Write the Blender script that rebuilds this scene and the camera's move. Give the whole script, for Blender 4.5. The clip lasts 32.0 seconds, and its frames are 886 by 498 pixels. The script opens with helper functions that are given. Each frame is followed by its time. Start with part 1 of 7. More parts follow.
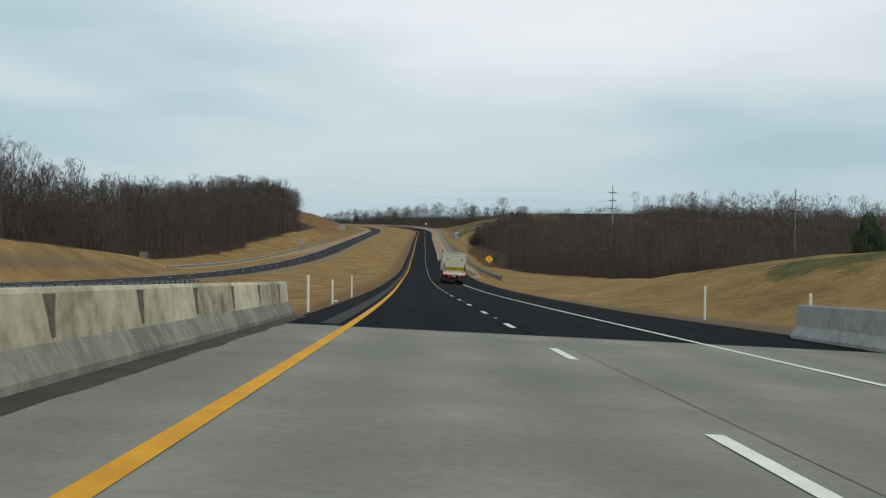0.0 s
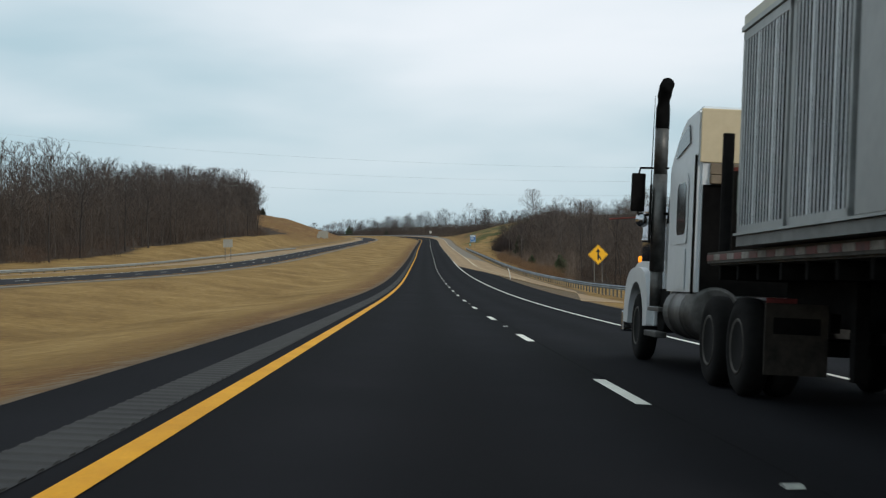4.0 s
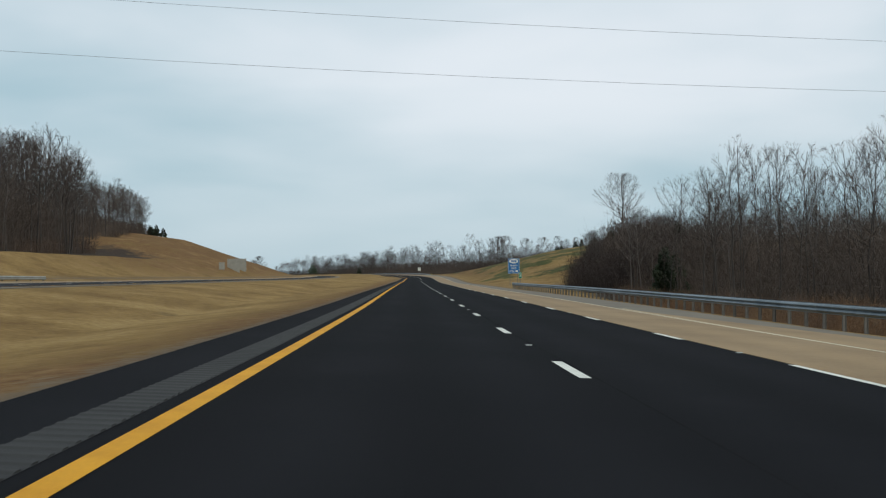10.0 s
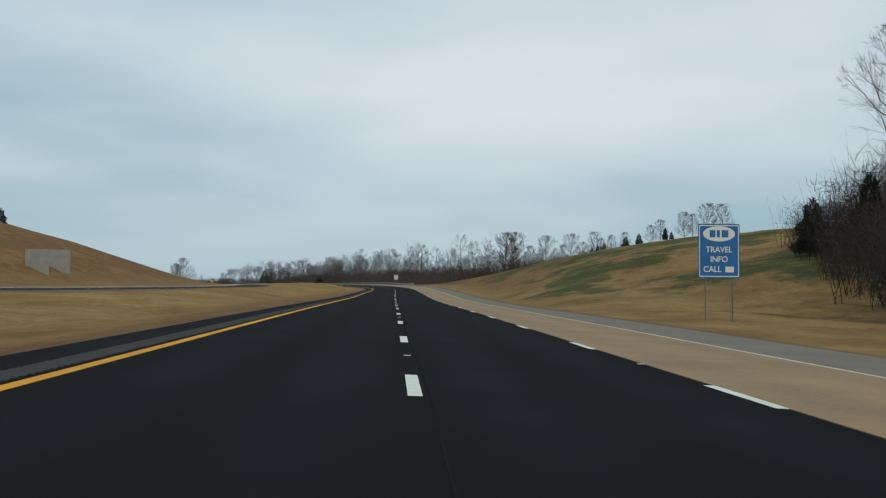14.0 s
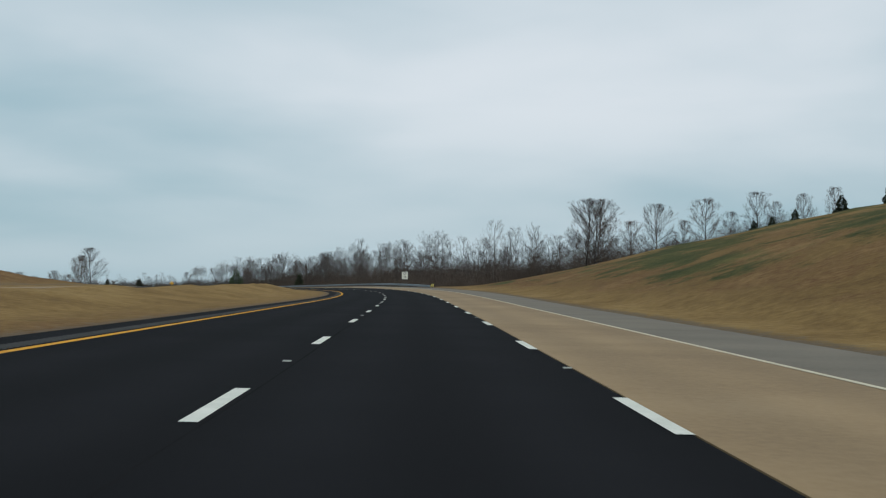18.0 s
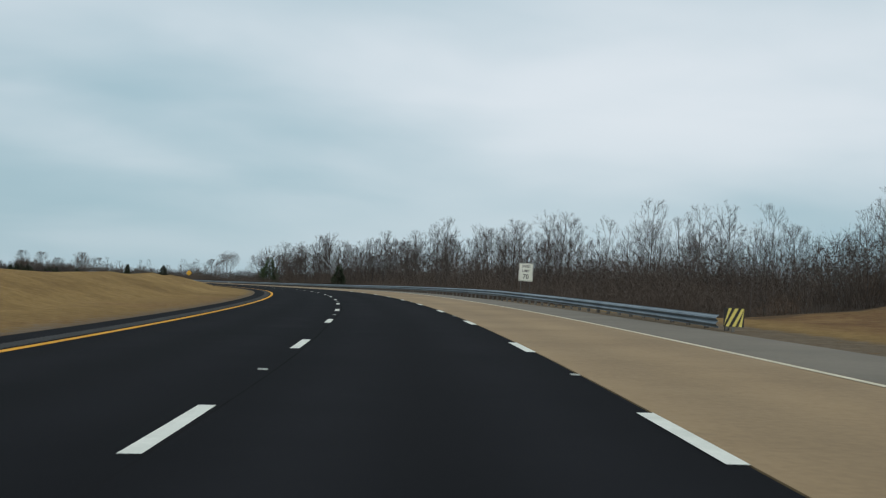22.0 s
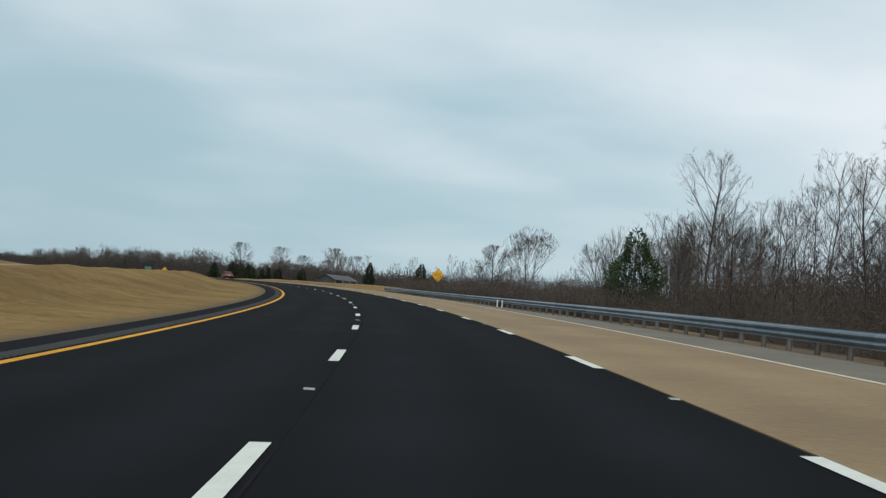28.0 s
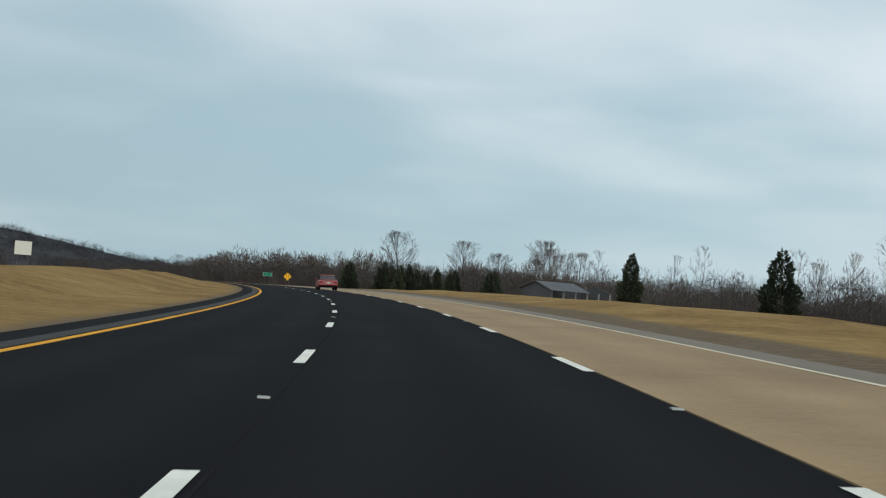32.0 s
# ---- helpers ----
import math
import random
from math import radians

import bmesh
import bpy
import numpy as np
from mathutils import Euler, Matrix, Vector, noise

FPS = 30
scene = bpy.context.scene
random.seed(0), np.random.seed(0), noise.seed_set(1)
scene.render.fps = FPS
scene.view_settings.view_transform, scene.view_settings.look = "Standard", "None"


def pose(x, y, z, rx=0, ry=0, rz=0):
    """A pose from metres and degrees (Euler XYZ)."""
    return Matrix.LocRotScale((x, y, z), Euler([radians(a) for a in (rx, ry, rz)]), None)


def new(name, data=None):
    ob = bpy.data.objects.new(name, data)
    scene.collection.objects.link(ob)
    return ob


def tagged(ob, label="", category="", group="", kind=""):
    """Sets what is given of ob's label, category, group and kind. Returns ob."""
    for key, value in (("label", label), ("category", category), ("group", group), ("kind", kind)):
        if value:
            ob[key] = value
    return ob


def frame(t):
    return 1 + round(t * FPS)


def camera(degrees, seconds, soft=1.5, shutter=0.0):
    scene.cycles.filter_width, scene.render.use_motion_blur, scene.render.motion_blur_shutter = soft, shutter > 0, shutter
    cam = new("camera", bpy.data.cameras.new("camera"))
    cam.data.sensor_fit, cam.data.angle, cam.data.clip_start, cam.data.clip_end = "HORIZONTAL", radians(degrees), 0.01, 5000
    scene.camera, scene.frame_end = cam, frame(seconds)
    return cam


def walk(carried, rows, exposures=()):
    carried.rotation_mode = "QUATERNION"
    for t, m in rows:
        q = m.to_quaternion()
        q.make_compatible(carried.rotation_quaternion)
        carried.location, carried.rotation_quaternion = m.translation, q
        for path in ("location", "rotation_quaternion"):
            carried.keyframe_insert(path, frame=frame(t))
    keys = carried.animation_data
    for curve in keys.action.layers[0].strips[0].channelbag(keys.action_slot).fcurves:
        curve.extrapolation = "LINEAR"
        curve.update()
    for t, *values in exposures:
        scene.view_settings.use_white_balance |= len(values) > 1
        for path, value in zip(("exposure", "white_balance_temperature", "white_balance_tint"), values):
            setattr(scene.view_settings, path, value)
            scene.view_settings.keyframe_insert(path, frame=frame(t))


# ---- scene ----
cam = camera(37.85, 32.0, soft=1.2, shutter=0.05)
PATH = [
    (0.0, -2.164, 0.971, 1.115, 89.077, -0.464, -0.032),
    (0.5, -2.498, 20.216, 0.359, 89.198, -0.630, 0.034),
    (1.0, -2.922, 39.449, -0.386, 89.149, -0.150, 0.068),
    (1.5, -3.295, 58.722, -1.114, 88.943, -0.411, -0.078),
    (2.0, -3.669, 77.945, -1.818, 89.208, -0.025, 0.001),
    (2.5, -4.086, 97.000, -2.481, 89.439, 0.202, -0.081),
    (3.0, -4.474, 116.015, -3.100, 89.447, 0.429, -0.035),
    (3.5, -4.877, 135.022, -3.674, 89.746, 0.489, 0.011),
    (4.0, -5.280, 154.020, -4.205, 89.866, 0.550, 0.081),
    (4.5, -5.699, 173.083, -4.696, 90.006, 0.526, 0.008),
    (5.0, -6.108, 192.146, -5.149, 90.170, 0.503, -0.014),
    (5.5, -6.507, 211.229, -5.560, 90.403, 0.479, -0.035),
    (6.0, -6.876, 230.313, -5.892, 90.647, 0.455, -0.077),
    (6.5, -7.205, 249.336, -6.137, 90.860, 0.431, -0.169),
    (7.0, -7.524, 268.350, -6.299, 90.997, 0.407, -0.223),
    (7.5, -7.841, 287.212, -6.399, 91.259, 0.173, -0.404),
    (8.0, -8.148, 306.064, -6.442, 91.358, -0.062, -0.344),
    (8.5, -8.437, 325.107, -6.429, 91.510, -0.142, -0.420),
    (9.0, -8.696, 344.180, -6.365, 91.751, -0.223, -0.426),
    (9.5, -8.903, 363.423, -6.251, 91.681, 0.019, -0.442),
    (10.0, -9.099, 382.677, -6.086, 91.954, 0.260, -0.551),
    (10.5, -9.265, 401.589, -5.892, 92.069, -0.003, -0.613),
    (11.0, -9.412, 420.342, -5.675, 92.261, -0.337, -0.732),
    (11.5, -9.521, 439.274, -5.432, 92.292, -0.357, -0.923),
    (12.0, -9.595, 458.056, -5.183, 92.352, -0.489, -1.020),
    (12.5, -9.629, 475.953, -4.956, 92.215, -0.561, -1.236),
    (13.0, -9.642, 493.968, -4.737, 92.282, -0.423, -1.454),
    (13.5, -9.580, 512.605, -4.515, 92.381, -0.457, -1.437),
    (14.0, -9.529, 531.221, -4.282, 92.468, -0.353, -1.473),
    (14.5, -9.447, 549.899, -4.037, 92.513, -0.356, -1.437),
    (15.0, -9.376, 568.615, -3.783, 92.519, -0.204, -1.353),
    (15.5, -9.356, 587.362, -3.537, 92.465, -0.235, -1.248),
    (16.0, -9.345, 606.099, -3.305, 92.442, -0.030, -1.158),
    (16.5, -9.371, 624.777, -3.084, 92.317, -0.257, -1.089),
    (17.0, -9.418, 643.446, -2.833, 92.457, -0.603, -1.011),
    (17.5, -9.484, 662.106, -2.539, 92.467, -0.781, -0.852),
    (18.0, -9.569, 680.735, -2.203, 92.622, -0.390, -0.738),
    (18.5, -9.718, 699.357, -1.842, 92.578, -0.808, -0.596),
    (19.0, -9.907, 717.949, -1.485, 92.545, -1.097, -0.490),
    (19.5, -10.199, 736.472, -1.132, 92.611, -1.998, -0.266),
    (20.0, -10.551, 754.916, -0.775, 92.635, -2.362, -0.146),
    (20.5, -10.920, 773.348, -0.406, 92.792, -2.593, 0.454),
    (21.0, -11.568, 791.817, -0.024, 92.818, -2.950, 1.369),
    (21.5, -12.518, 810.326, 0.363, 92.818, -3.285, 2.401),
    (22.0, -13.839, 828.817, 0.742, 92.670, -3.302, 3.593),
    (22.5, -15.576, 847.160, 1.108, 92.750, -4.219, 4.525),
    (23.0, -17.679, 865.480, 1.466, 92.765, -4.586, 5.657),
    (23.5, -20.119, 883.897, 1.814, 92.682, -3.838, 6.840),
    (24.0, -22.942, 902.264, 2.143, 92.520, -4.439, 8.146),
    (24.5, -26.147, 920.449, 2.450, 92.560, -5.105, 9.322),
    (25.0, -29.794, 938.528, 2.720, 92.358, -4.919, 10.667),
    (25.5, -33.894, 956.575, 2.957, 92.349, -4.975, 12.150),
    (26.0, -38.076, 974.571, 3.178, 92.308, -4.845, 13.520),
    (26.5, -42.878, 992.417, 3.361, 92.337, -5.017, 14.761),
    (27.0, -48.260, 1010.136, 3.530, 92.376, -5.122, 15.932),
    (27.5, -54.205, 1027.761, 3.692, 92.346, -5.238, 17.072),
    (28.0, -60.242, 1045.345, 3.870, 92.298, -4.770, 18.171),
    (28.5, -66.602, 1062.827, 4.046, 92.174, -4.834, 19.334),
    (29.0, -73.377, 1080.207, 4.213, 92.174, -4.623, 20.487),
    (29.5, -80.494, 1097.468, 4.376, 92.089, -4.522, 21.812),
    (30.0, -87.949, 1114.538, 4.541, 92.091, -4.140, 22.978),
    (30.5, -95.728, 1131.371, 4.708, 91.940, -4.722, 23.940),
    (31.0, -103.667, 1147.954, 4.883, 91.825, -4.675, 24.873),
    (31.5, -111.857, 1164.283, 5.051, 91.930, -4.286, 25.919),
    (32.0, -120.329, 1180.400, 5.205, 92.000, -4.358, 27.035),
]

EXPOSURES = [(0, 0.0, 6550, 10), (1, -0.18, 6500, 10), (2, 0.0, 6500, 10), (4, 0.08, 6450, 10), (7, 0.2, 6400, 10), (9, 0.14, 6400, 10), (10, -0.05, 6350, 9), (11, -0.17, 6300, 8), (13, -0.2, 6300, 8), (18, -0.2, 6300, 8), (21, -0.15, 6300, 8), (25, -0.1, 6400, 8), (28, 0.0, 6400, 9), (32, 0.0, 6450, 9)]
walk(cam, [(t, pose(*p)) for t, *p in PATH], EXPOSURES)

# ---- light: high thin overcast, broken streaks, a weak wide sun ----
SUN_UP, SUN_TURN = radians(32), radians(150)
world = bpy.data.worlds.new("overcast_sky")
scene.world = world
world.use_nodes = True


def node(tree, kind, **values):
    n = tree.nodes.new(kind)
    for key, value in values.items():
        if key in n.inputs:
            n.inputs[key].default_value = value
    return n


def build_sky():
    tree = world.node_tree
    tree.nodes.clear()
    link = tree.links.new
    sky = tree.nodes.new("ShaderNodeTexSky")
    sky.sky_type = "NISHITA"
    sky.sun_disc = False
    sky.sun_elevation, sky.sun_rotation = SUN_UP, SUN_TURN
    sky.air_density, sky.dust_density, sky.ozone_density = 1.0, 2.0, 1.5
    where = tree.nodes.new("ShaderNodeTexCoord")
    split = tree.nodes.new("ShaderNodeSeparateXYZ")
    link(where.outputs["Generated"], split.inputs[0])
    lift = tree.nodes.new("ShaderNodeMath")
    lift.operation = "MAXIMUM"
    lift.inputs[1].default_value = 0.0
    link(split.outputs[2], lift.inputs[0])
    add = tree.nodes.new("ShaderNodeMath")
    add.inputs[1].default_value = 0.16
    link(lift.outputs[0], add.inputs[0])
    flat = []
    for axis in (0, 1):
        div = tree.nodes.new("ShaderNodeMath")
        div.operation = "DIVIDE"
        link(split.outputs[axis], div.inputs[0])
        link(add.outputs[0], div.inputs[1])
        flat.append(div)
    plane = tree.nodes.new("ShaderNodeCombineXYZ")
    link(flat[0].outputs[0], plane.inputs[0])
    link(flat[1].outputs[0], plane.inputs[1])
    layers = []
    for scale, offset, detail, stretch in ((0.42, 3.1, 3.0, 1.1), (1.3, 7.7, 4.0, 1.0)):
        mapping = tree.nodes.new("ShaderNodeMapping")
        mapping.inputs["Location"].default_value = (offset, offset * 0.6, 0)
        mapping.inputs["Rotation"].default_value = (0, 0, radians(-14))
        mapping.inputs["Scale"].default_value = (scale, scale * stretch, 1)
        link(plane.outputs[0], mapping.inputs[0])
        n = node(tree, "ShaderNodeTexNoise", Scale=1.0, Detail=detail, Roughness=0.45, Distortion=0.2)
        link(mapping.outputs[0], n.inputs["Vector"])
        layers.append(n)
    blend = tree.nodes.new("ShaderNodeMix")
    blend.inputs[0].default_value = 0.27
    link(layers[0].outputs[0], blend.inputs[2])
    link(layers[1].outputs[0], blend.inputs[3])
    ramp = tree.nodes.new("ShaderNodeValToRGB")
    ramp.color_ramp.interpolation = "EASE"
    ramp.color_ramp.elements[0].position, ramp.color_ramp.elements[0].color = 0.34, (0.0, 0.0, 0.0, 1)
    ramp.color_ramp.elements[1].position, ramp.color_ramp.elements[1].color = 0.635, (1.0, 1.0, 1.0, 1)
    link(blend.outputs[0], ramp.inputs[0])
    height = tree.nodes.new("ShaderNodeMapRange")
    height.inputs[1].default_value, height.inputs[2].default_value = 0.0, 0.16
    height.inputs[3].default_value, height.inputs[4].default_value = 0.14, 1.0
    link(split.outputs[2], height.inputs[0])
    cover = tree.nodes.new("ShaderNodeMath")
    cover.operation = "MULTIPLY"
    link(ramp.outputs[0], cover.inputs[0])
    link(height.outputs[0], cover.inputs[1])
    thin = tree.nodes.new("ShaderNodeMix")
    thin.data_type = "RGBA"
    thin.inputs[6].default_value = (3.9, 5.45, 6.1, 1)
    thin.inputs[7].default_value = (8.25, 8.6, 8.95, 1)
    link(cover.outputs[0], thin.inputs[0])
    west = tree.nodes.new("ShaderNodeMapRange")
    west.inputs[1].default_value, west.inputs[2].default_value = -0.3, -0.72
    link(split.outputs[0], west.inputs[0])
    blue = tree.nodes.new("ShaderNodeMix")
    blue.data_type = "RGBA"
    blue.inputs[6].default_value = (3.9, 5.45, 6.1, 1)
    blue.inputs[7].default_value = (3.6, 4.95, 5.55, 1)
    link(west.outputs[0], blue.inputs[0])
    link(blue.outputs[2], thin.inputs[6])
    both = tree.nodes.new("ShaderNodeMix")
    both.data_type = "RGBA"
    both.inputs[0].default_value = 0.93
    link(sky.outputs[0], both.inputs[6])
    link(thin.outputs[2], both.inputs[7])
    back = tree.nodes.new("ShaderNodeBackground")
    back.inputs["Strength"].default_value = 0.105
    link(both.outputs[2], back.inputs["Color"])
    out = tree.nodes.new("ShaderNodeOutputWorld")
    link(back.outputs[0], out.inputs[0])


build_sky()
sun = new("sun", bpy.data.lights.new("sun", "SUN"))
sun.data.energy, sun.data.angle, sun.data.color = 1.1, radians(12), (1.0, 0.94, 0.86)
sun.rotation_euler = (radians(90) - SUN_UP, 0, math.pi - SUN_TURN)

# ---- materials ----


def surface(name, tones, rough=0.8, metal=0.0, scale=1.0, spot=8.0, relief=0.0, relief_scale=40.0, island=0.0, stretch=(1, 1, 1), specular=0.4, tracks=0.0):
    """tones: two or three colours, mixed by a broad noise and a fine one at the given sizes per metre."""
    m = bpy.data.materials.new(name)
    m.use_nodes = True
    tree = m.node_tree
    link = tree.links.new
    shader = tree.nodes["Principled BSDF"]
    shader.inputs["Roughness"].default_value = rough
    shader.inputs["Metallic"].default_value = metal
    shader.inputs["Specular IOR Level"].default_value = specular
    where = tree.nodes.new("ShaderNodeTexCoord")
    mapping = tree.nodes.new("ShaderNodeMapping")
    mapping.inputs["Scale"].default_value = stretch
    link(where.outputs["Object"], mapping.inputs[0])
    broad = node(tree, "ShaderNodeTexNoise", Scale=scale, Detail=4.0, Roughness=0.6)
    fine = node(tree, "ShaderNodeTexNoise", Scale=spot, Detail=3.0, Roughness=0.7)
    for n in (broad, fine):
        link(mapping.outputs[0], n.inputs["Vector"])
    mix = tree.nodes.new("ShaderNodeMix")
    mix.inputs[0].default_value = 0.4
    link(broad.outputs[0], mix.inputs[2])
    link(fine.outputs[0], mix.inputs[3])
    value = mix.outputs[0]
    if island:
        info = tree.nodes.new("ShaderNodeObjectInfo")
        shift = tree.nodes.new("ShaderNodeMath")
        shift.operation = "MULTIPLY_ADD"
        shift.inputs[1].default_value, shift.inputs[2].default_value = island, -island / 2
        link(info.outputs["Random"], shift.inputs[0])
        add = tree.nodes.new("ShaderNodeMath")
        link(value, add.inputs[0])
        link(shift.outputs[0], add.inputs[1])
        value = add.outputs[0]
    ramp = tree.nodes.new("ShaderNodeValToRGB")
    places = (0.36, 0.64) if len(tones) == 2 else (0.32, 0.5, 0.66)
    for i, (tone, place) in enumerate(zip(tones, places)):
        e = ramp.color_ramp.elements[i] if i < 2 else ramp.color_ramp.elements.new(place)
        e.position, e.color = place, (*tone, 1)
    ramp.color_ramp.elements[1].position = places[1]
    link(value, ramp.inputs[0])
    colour = ramp.outputs[0]
    if tracks:
        across = tree.nodes.new("ShaderNodeAttribute")
        across.attribute_name = "across"
        angle = tree.nodes.new("ShaderNodeMath")
        angle.operation = "MULTIPLY_ADD"
        angle.inputs[1].default_value, angle.inputs[2].default_value = 2 * math.pi / 1.83, -2 * math.pi * 0.93 / 1.83
        link(across.outputs["Fac"], angle.inputs[0])
        wave = tree.nodes.new("ShaderNodeMath")
        wave.operation = "COSINE"
        link(angle.outputs[0], wave.inputs[0])
        worn = tree.nodes.new("ShaderNodeMath")
        worn.operation = "MULTIPLY"
        link(wave.outputs[0], worn.inputs[0])
        link(broad.outputs[0], worn.inputs[1])
        level = tree.nodes.new("ShaderNodeMath")
        level.operation = "MULTIPLY_ADD"
        level.inputs[1].default_value, level.inputs[2].default_value = tracks * 2, 1.0
        link(worn.outputs[0], level.inputs[0])
        shade = tree.nodes.new("ShaderNodeHueSaturation")
        link(level.outputs[0], shade.inputs["Value"])
        link(colour, shade.inputs["Color"])
        colour = shade.outputs[0]
    link(colour, shader.inputs["Base Color"])
    if relief:
        bump = tree.nodes.new("ShaderNodeBump")
        bump.inputs["Strength"].default_value, bump.inputs["Distance"].default_value = 0.6, relief
        grain = node(tree, "ShaderNodeTexNoise", Scale=relief_scale, Detail=3.0)
        link(where.outputs["Object"], grain.inputs["Vector"])
        link(grain.outputs[0], bump.inputs["Height"])
        link(bump.outputs[0], shader.inputs["Normal"])
    return m


def glow(name, colour, strength):
    m = bpy.data.materials.new(name)
    m.use_nodes = True
    s = m.node_tree.nodes["Principled BSDF"]
    s.inputs["Base Color"].default_value = (*colour, 1)
    s.inputs["Emission Color"].default_value = (*colour, 1)
    s.inputs["Emission Strength"].default_value = strength
    return m


ASPHALT = surface("fresh_asphalt", [(0.0072, 0.0075, 0.0092), (0.0115, 0.0118, 0.0138)], 0.92, scale=0.25, spot=30, relief=0.004, relief_scale=90, specular=0.035, tracks=0.16)
RUMBLE = surface("milled_asphalt", [(0.014, 0.014, 0.0145), (0.025, 0.025, 0.024)], 0.9, scale=1.2, spot=25, relief=0.006, relief_scale=60)
OLD_ASPHALT = surface("weathered_asphalt", [(0.016, 0.0165, 0.019), (0.028, 0.0285, 0.032)], 0.92, scale=0.2, spot=20, specular=0.08)
DECK = surface("bridge_deck_concrete", [(0.130, 0.124, 0.096), (0.178, 0.170, 0.134), (0.232, 0.220, 0.175)], 0.8, scale=0.35, spot=9, relief=0.003, tracks=-0.09)
TAN = surface("tan_concrete_lane", [(0.205, 0.132, 0.062), (0.275, 0.182, 0.088), (0.325, 0.222, 0.114)], 0.85, scale=0.22, spot=9, relief=0.002, tracks=-0.07)
SHOULDER = surface("grey_concrete_shoulder", [(0.128, 0.107, 0.078), (0.188, 0.160, 0.118)], 0.85, scale=0.3, spot=12, relief=0.002)
WHITE_PAINT = surface("white_road_paint", [(0.62, 0.62, 0.54), (0.80, 0.79, 0.70)], 0.6, scale=2, spot=30)
CREAM_PAINT = surface("cream_road_paint", [(0.50, 0.44, 0.31), (0.68, 0.61, 0.44)], 0.65, scale=2, spot=30)
YELLOW_PAINT = surface("yellow_road_paint", [(0.56, 0.255, 0.012), (0.74, 0.36, 0.018)], 0.7, scale=1, spot=30, specular=0.1)
OLD_YELLOW = surface("faded_yellow_paint", [(0.52, 0.42, 0.24), (0.60, 0.50, 0.32)], 0.7, scale=1, spot=20)
BARRIER = surface("stained_barrier_concrete", [(0.13, 0.118, 0.072), (0.40, 0.375, 0.255), (0.62, 0.58, 0.42)], 0.9, scale=0.42, spot=2.6, relief=0.006, relief_scale=18, island=0.12, stretch=(1, 1, 1.2))
GREY_BARRIER = surface("plain_grey_concrete", [(0.20, 0.205, 0.19), (0.29, 0.295, 0.275), (0.37, 0.37, 0.345)], 0.9, scale=0.5, spot=4, relief=0.004, relief_scale=18)
STAIN = surface("damp_joint_stain", [(0.045, 0.042, 0.030), (0.15, 0.14, 0.10)], 0.95, scale=2.5, spot=9)
BARRIER_FOOT = surface("dirty_barrier_foot", [(0.085, 0.082, 0.06), (0.19, 0.185, 0.145), (0.31, 0.30, 0.24)], 0.9, scale=0.9, spot=6, relief=0.006, relief_scale=18, stretch=(1, 1, 0.45))
GALV = surface("galvanized_steel", [(0.12, 0.16, 0.19), (0.22, 0.265, 0.30)], 0.5, 0.5, scale=0.7, spot=10, island=0.2)
PALE_GALV = surface("weathered_pale_rail", [(0.24, 0.25, 0.23), (0.36, 0.37, 0.34)], 0.7, 0.1, scale=0.7, spot=10)
POST = surface("galvanized_post", [(0.085, 0.083, 0.075), (0.17, 0.165, 0.15)], 0.7, 0.2, scale=2, spot=20, island=0.3)
SIGN_BACK = surface("bare_aluminium", [(0.24, 0.235, 0.20), (0.34, 0.33, 0.285)], 0.6, 0.2, scale=0.8, spot=6)
SIGN_YELLOW = surface("sign_yellow", [(0.84, 0.42, 0.008), (0.90, 0.48, 0.014)], 0.5, scale=1, spot=6)
SIGN_BLACK = surface("sign_black", [(0.012, 0.012, 0.012), (0.02, 0.02, 0.02)], 0.5)
SIGN_WHITE = surface("sign_white", [(0.66, 0.67, 0.58), (0.72, 0.73, 0.64)], 0.5, scale=1, spot=5)
SIGN_BLUE = surface("sign_blue", [(0.01, 0.11, 0.30), (0.015, 0.14, 0.36)], 0.5, scale=1, spot=5)
MARKER_YELLOW = surface("marker_yellow", [(0.62, 0.53, 0.12), (0.72, 0.62, 0.17)], 0.5, scale=2, spot=8)
SIGN_GREEN = surface("sign_green", [(0.0, 0.17, 0.10), (0.005, 0.21, 0.13)], 0.5, scale=1, spot=5)
STUD = surface("dusty_road_stud", [(0.20, 0.21, 0.19), (0.36, 0.37, 0.33)], 0.5, scale=3, spot=12)
POST_WHITE = surface("white_marker_plastic", [(0.55, 0.55, 0.50), (0.75, 0.75, 0.70)], 0.5, scale=3, spot=12)
BARK = surface("grey_brown_bark", [(0.026, 0.022, 0.020), (0.055, 0.047, 0.041), (0.12, 0.103, 0.09)], 0.95, scale=0.5, spot=3, island=0.25, stretch=(1, 1, 0.3))
TWIG = surface("bare_twigs", [(0.040, 0.031, 0.027), (0.080, 0.062, 0.052), (0.135, 0.108, 0.090)], 0.95, scale=0.12, spot=0.8, island=0.3)
BRUSH = surface("dry_brush", [(0.032, 0.021, 0.017), (0.066, 0.042, 0.031), (0.12, 0.080, 0.052)], 0.95, scale=0.15, spot=1.0, island=0.3)
CEDAR = surface("cedar_needles", [(0.012, 0.020, 0.012), (0.028, 0.042, 0.022), (0.05, 0.058, 0.030)], 0.9, scale=0.4, spot=2.5, island=0.2)
PINE = surface("pine_needles", [(0.018, 0.035, 0.016), (0.045, 0.075, 0.028), (0.07, 0.095, 0.04)], 0.9, scale=0.4, spot=2.5)
UNDERGROWTH = surface("leafless_undergrowth", [(0.046, 0.034, 0.027), (0.088, 0.067, 0.052), (0.150, 0.121, 0.097)], 0.95, scale=0.09, spot=0.5, island=0.12)
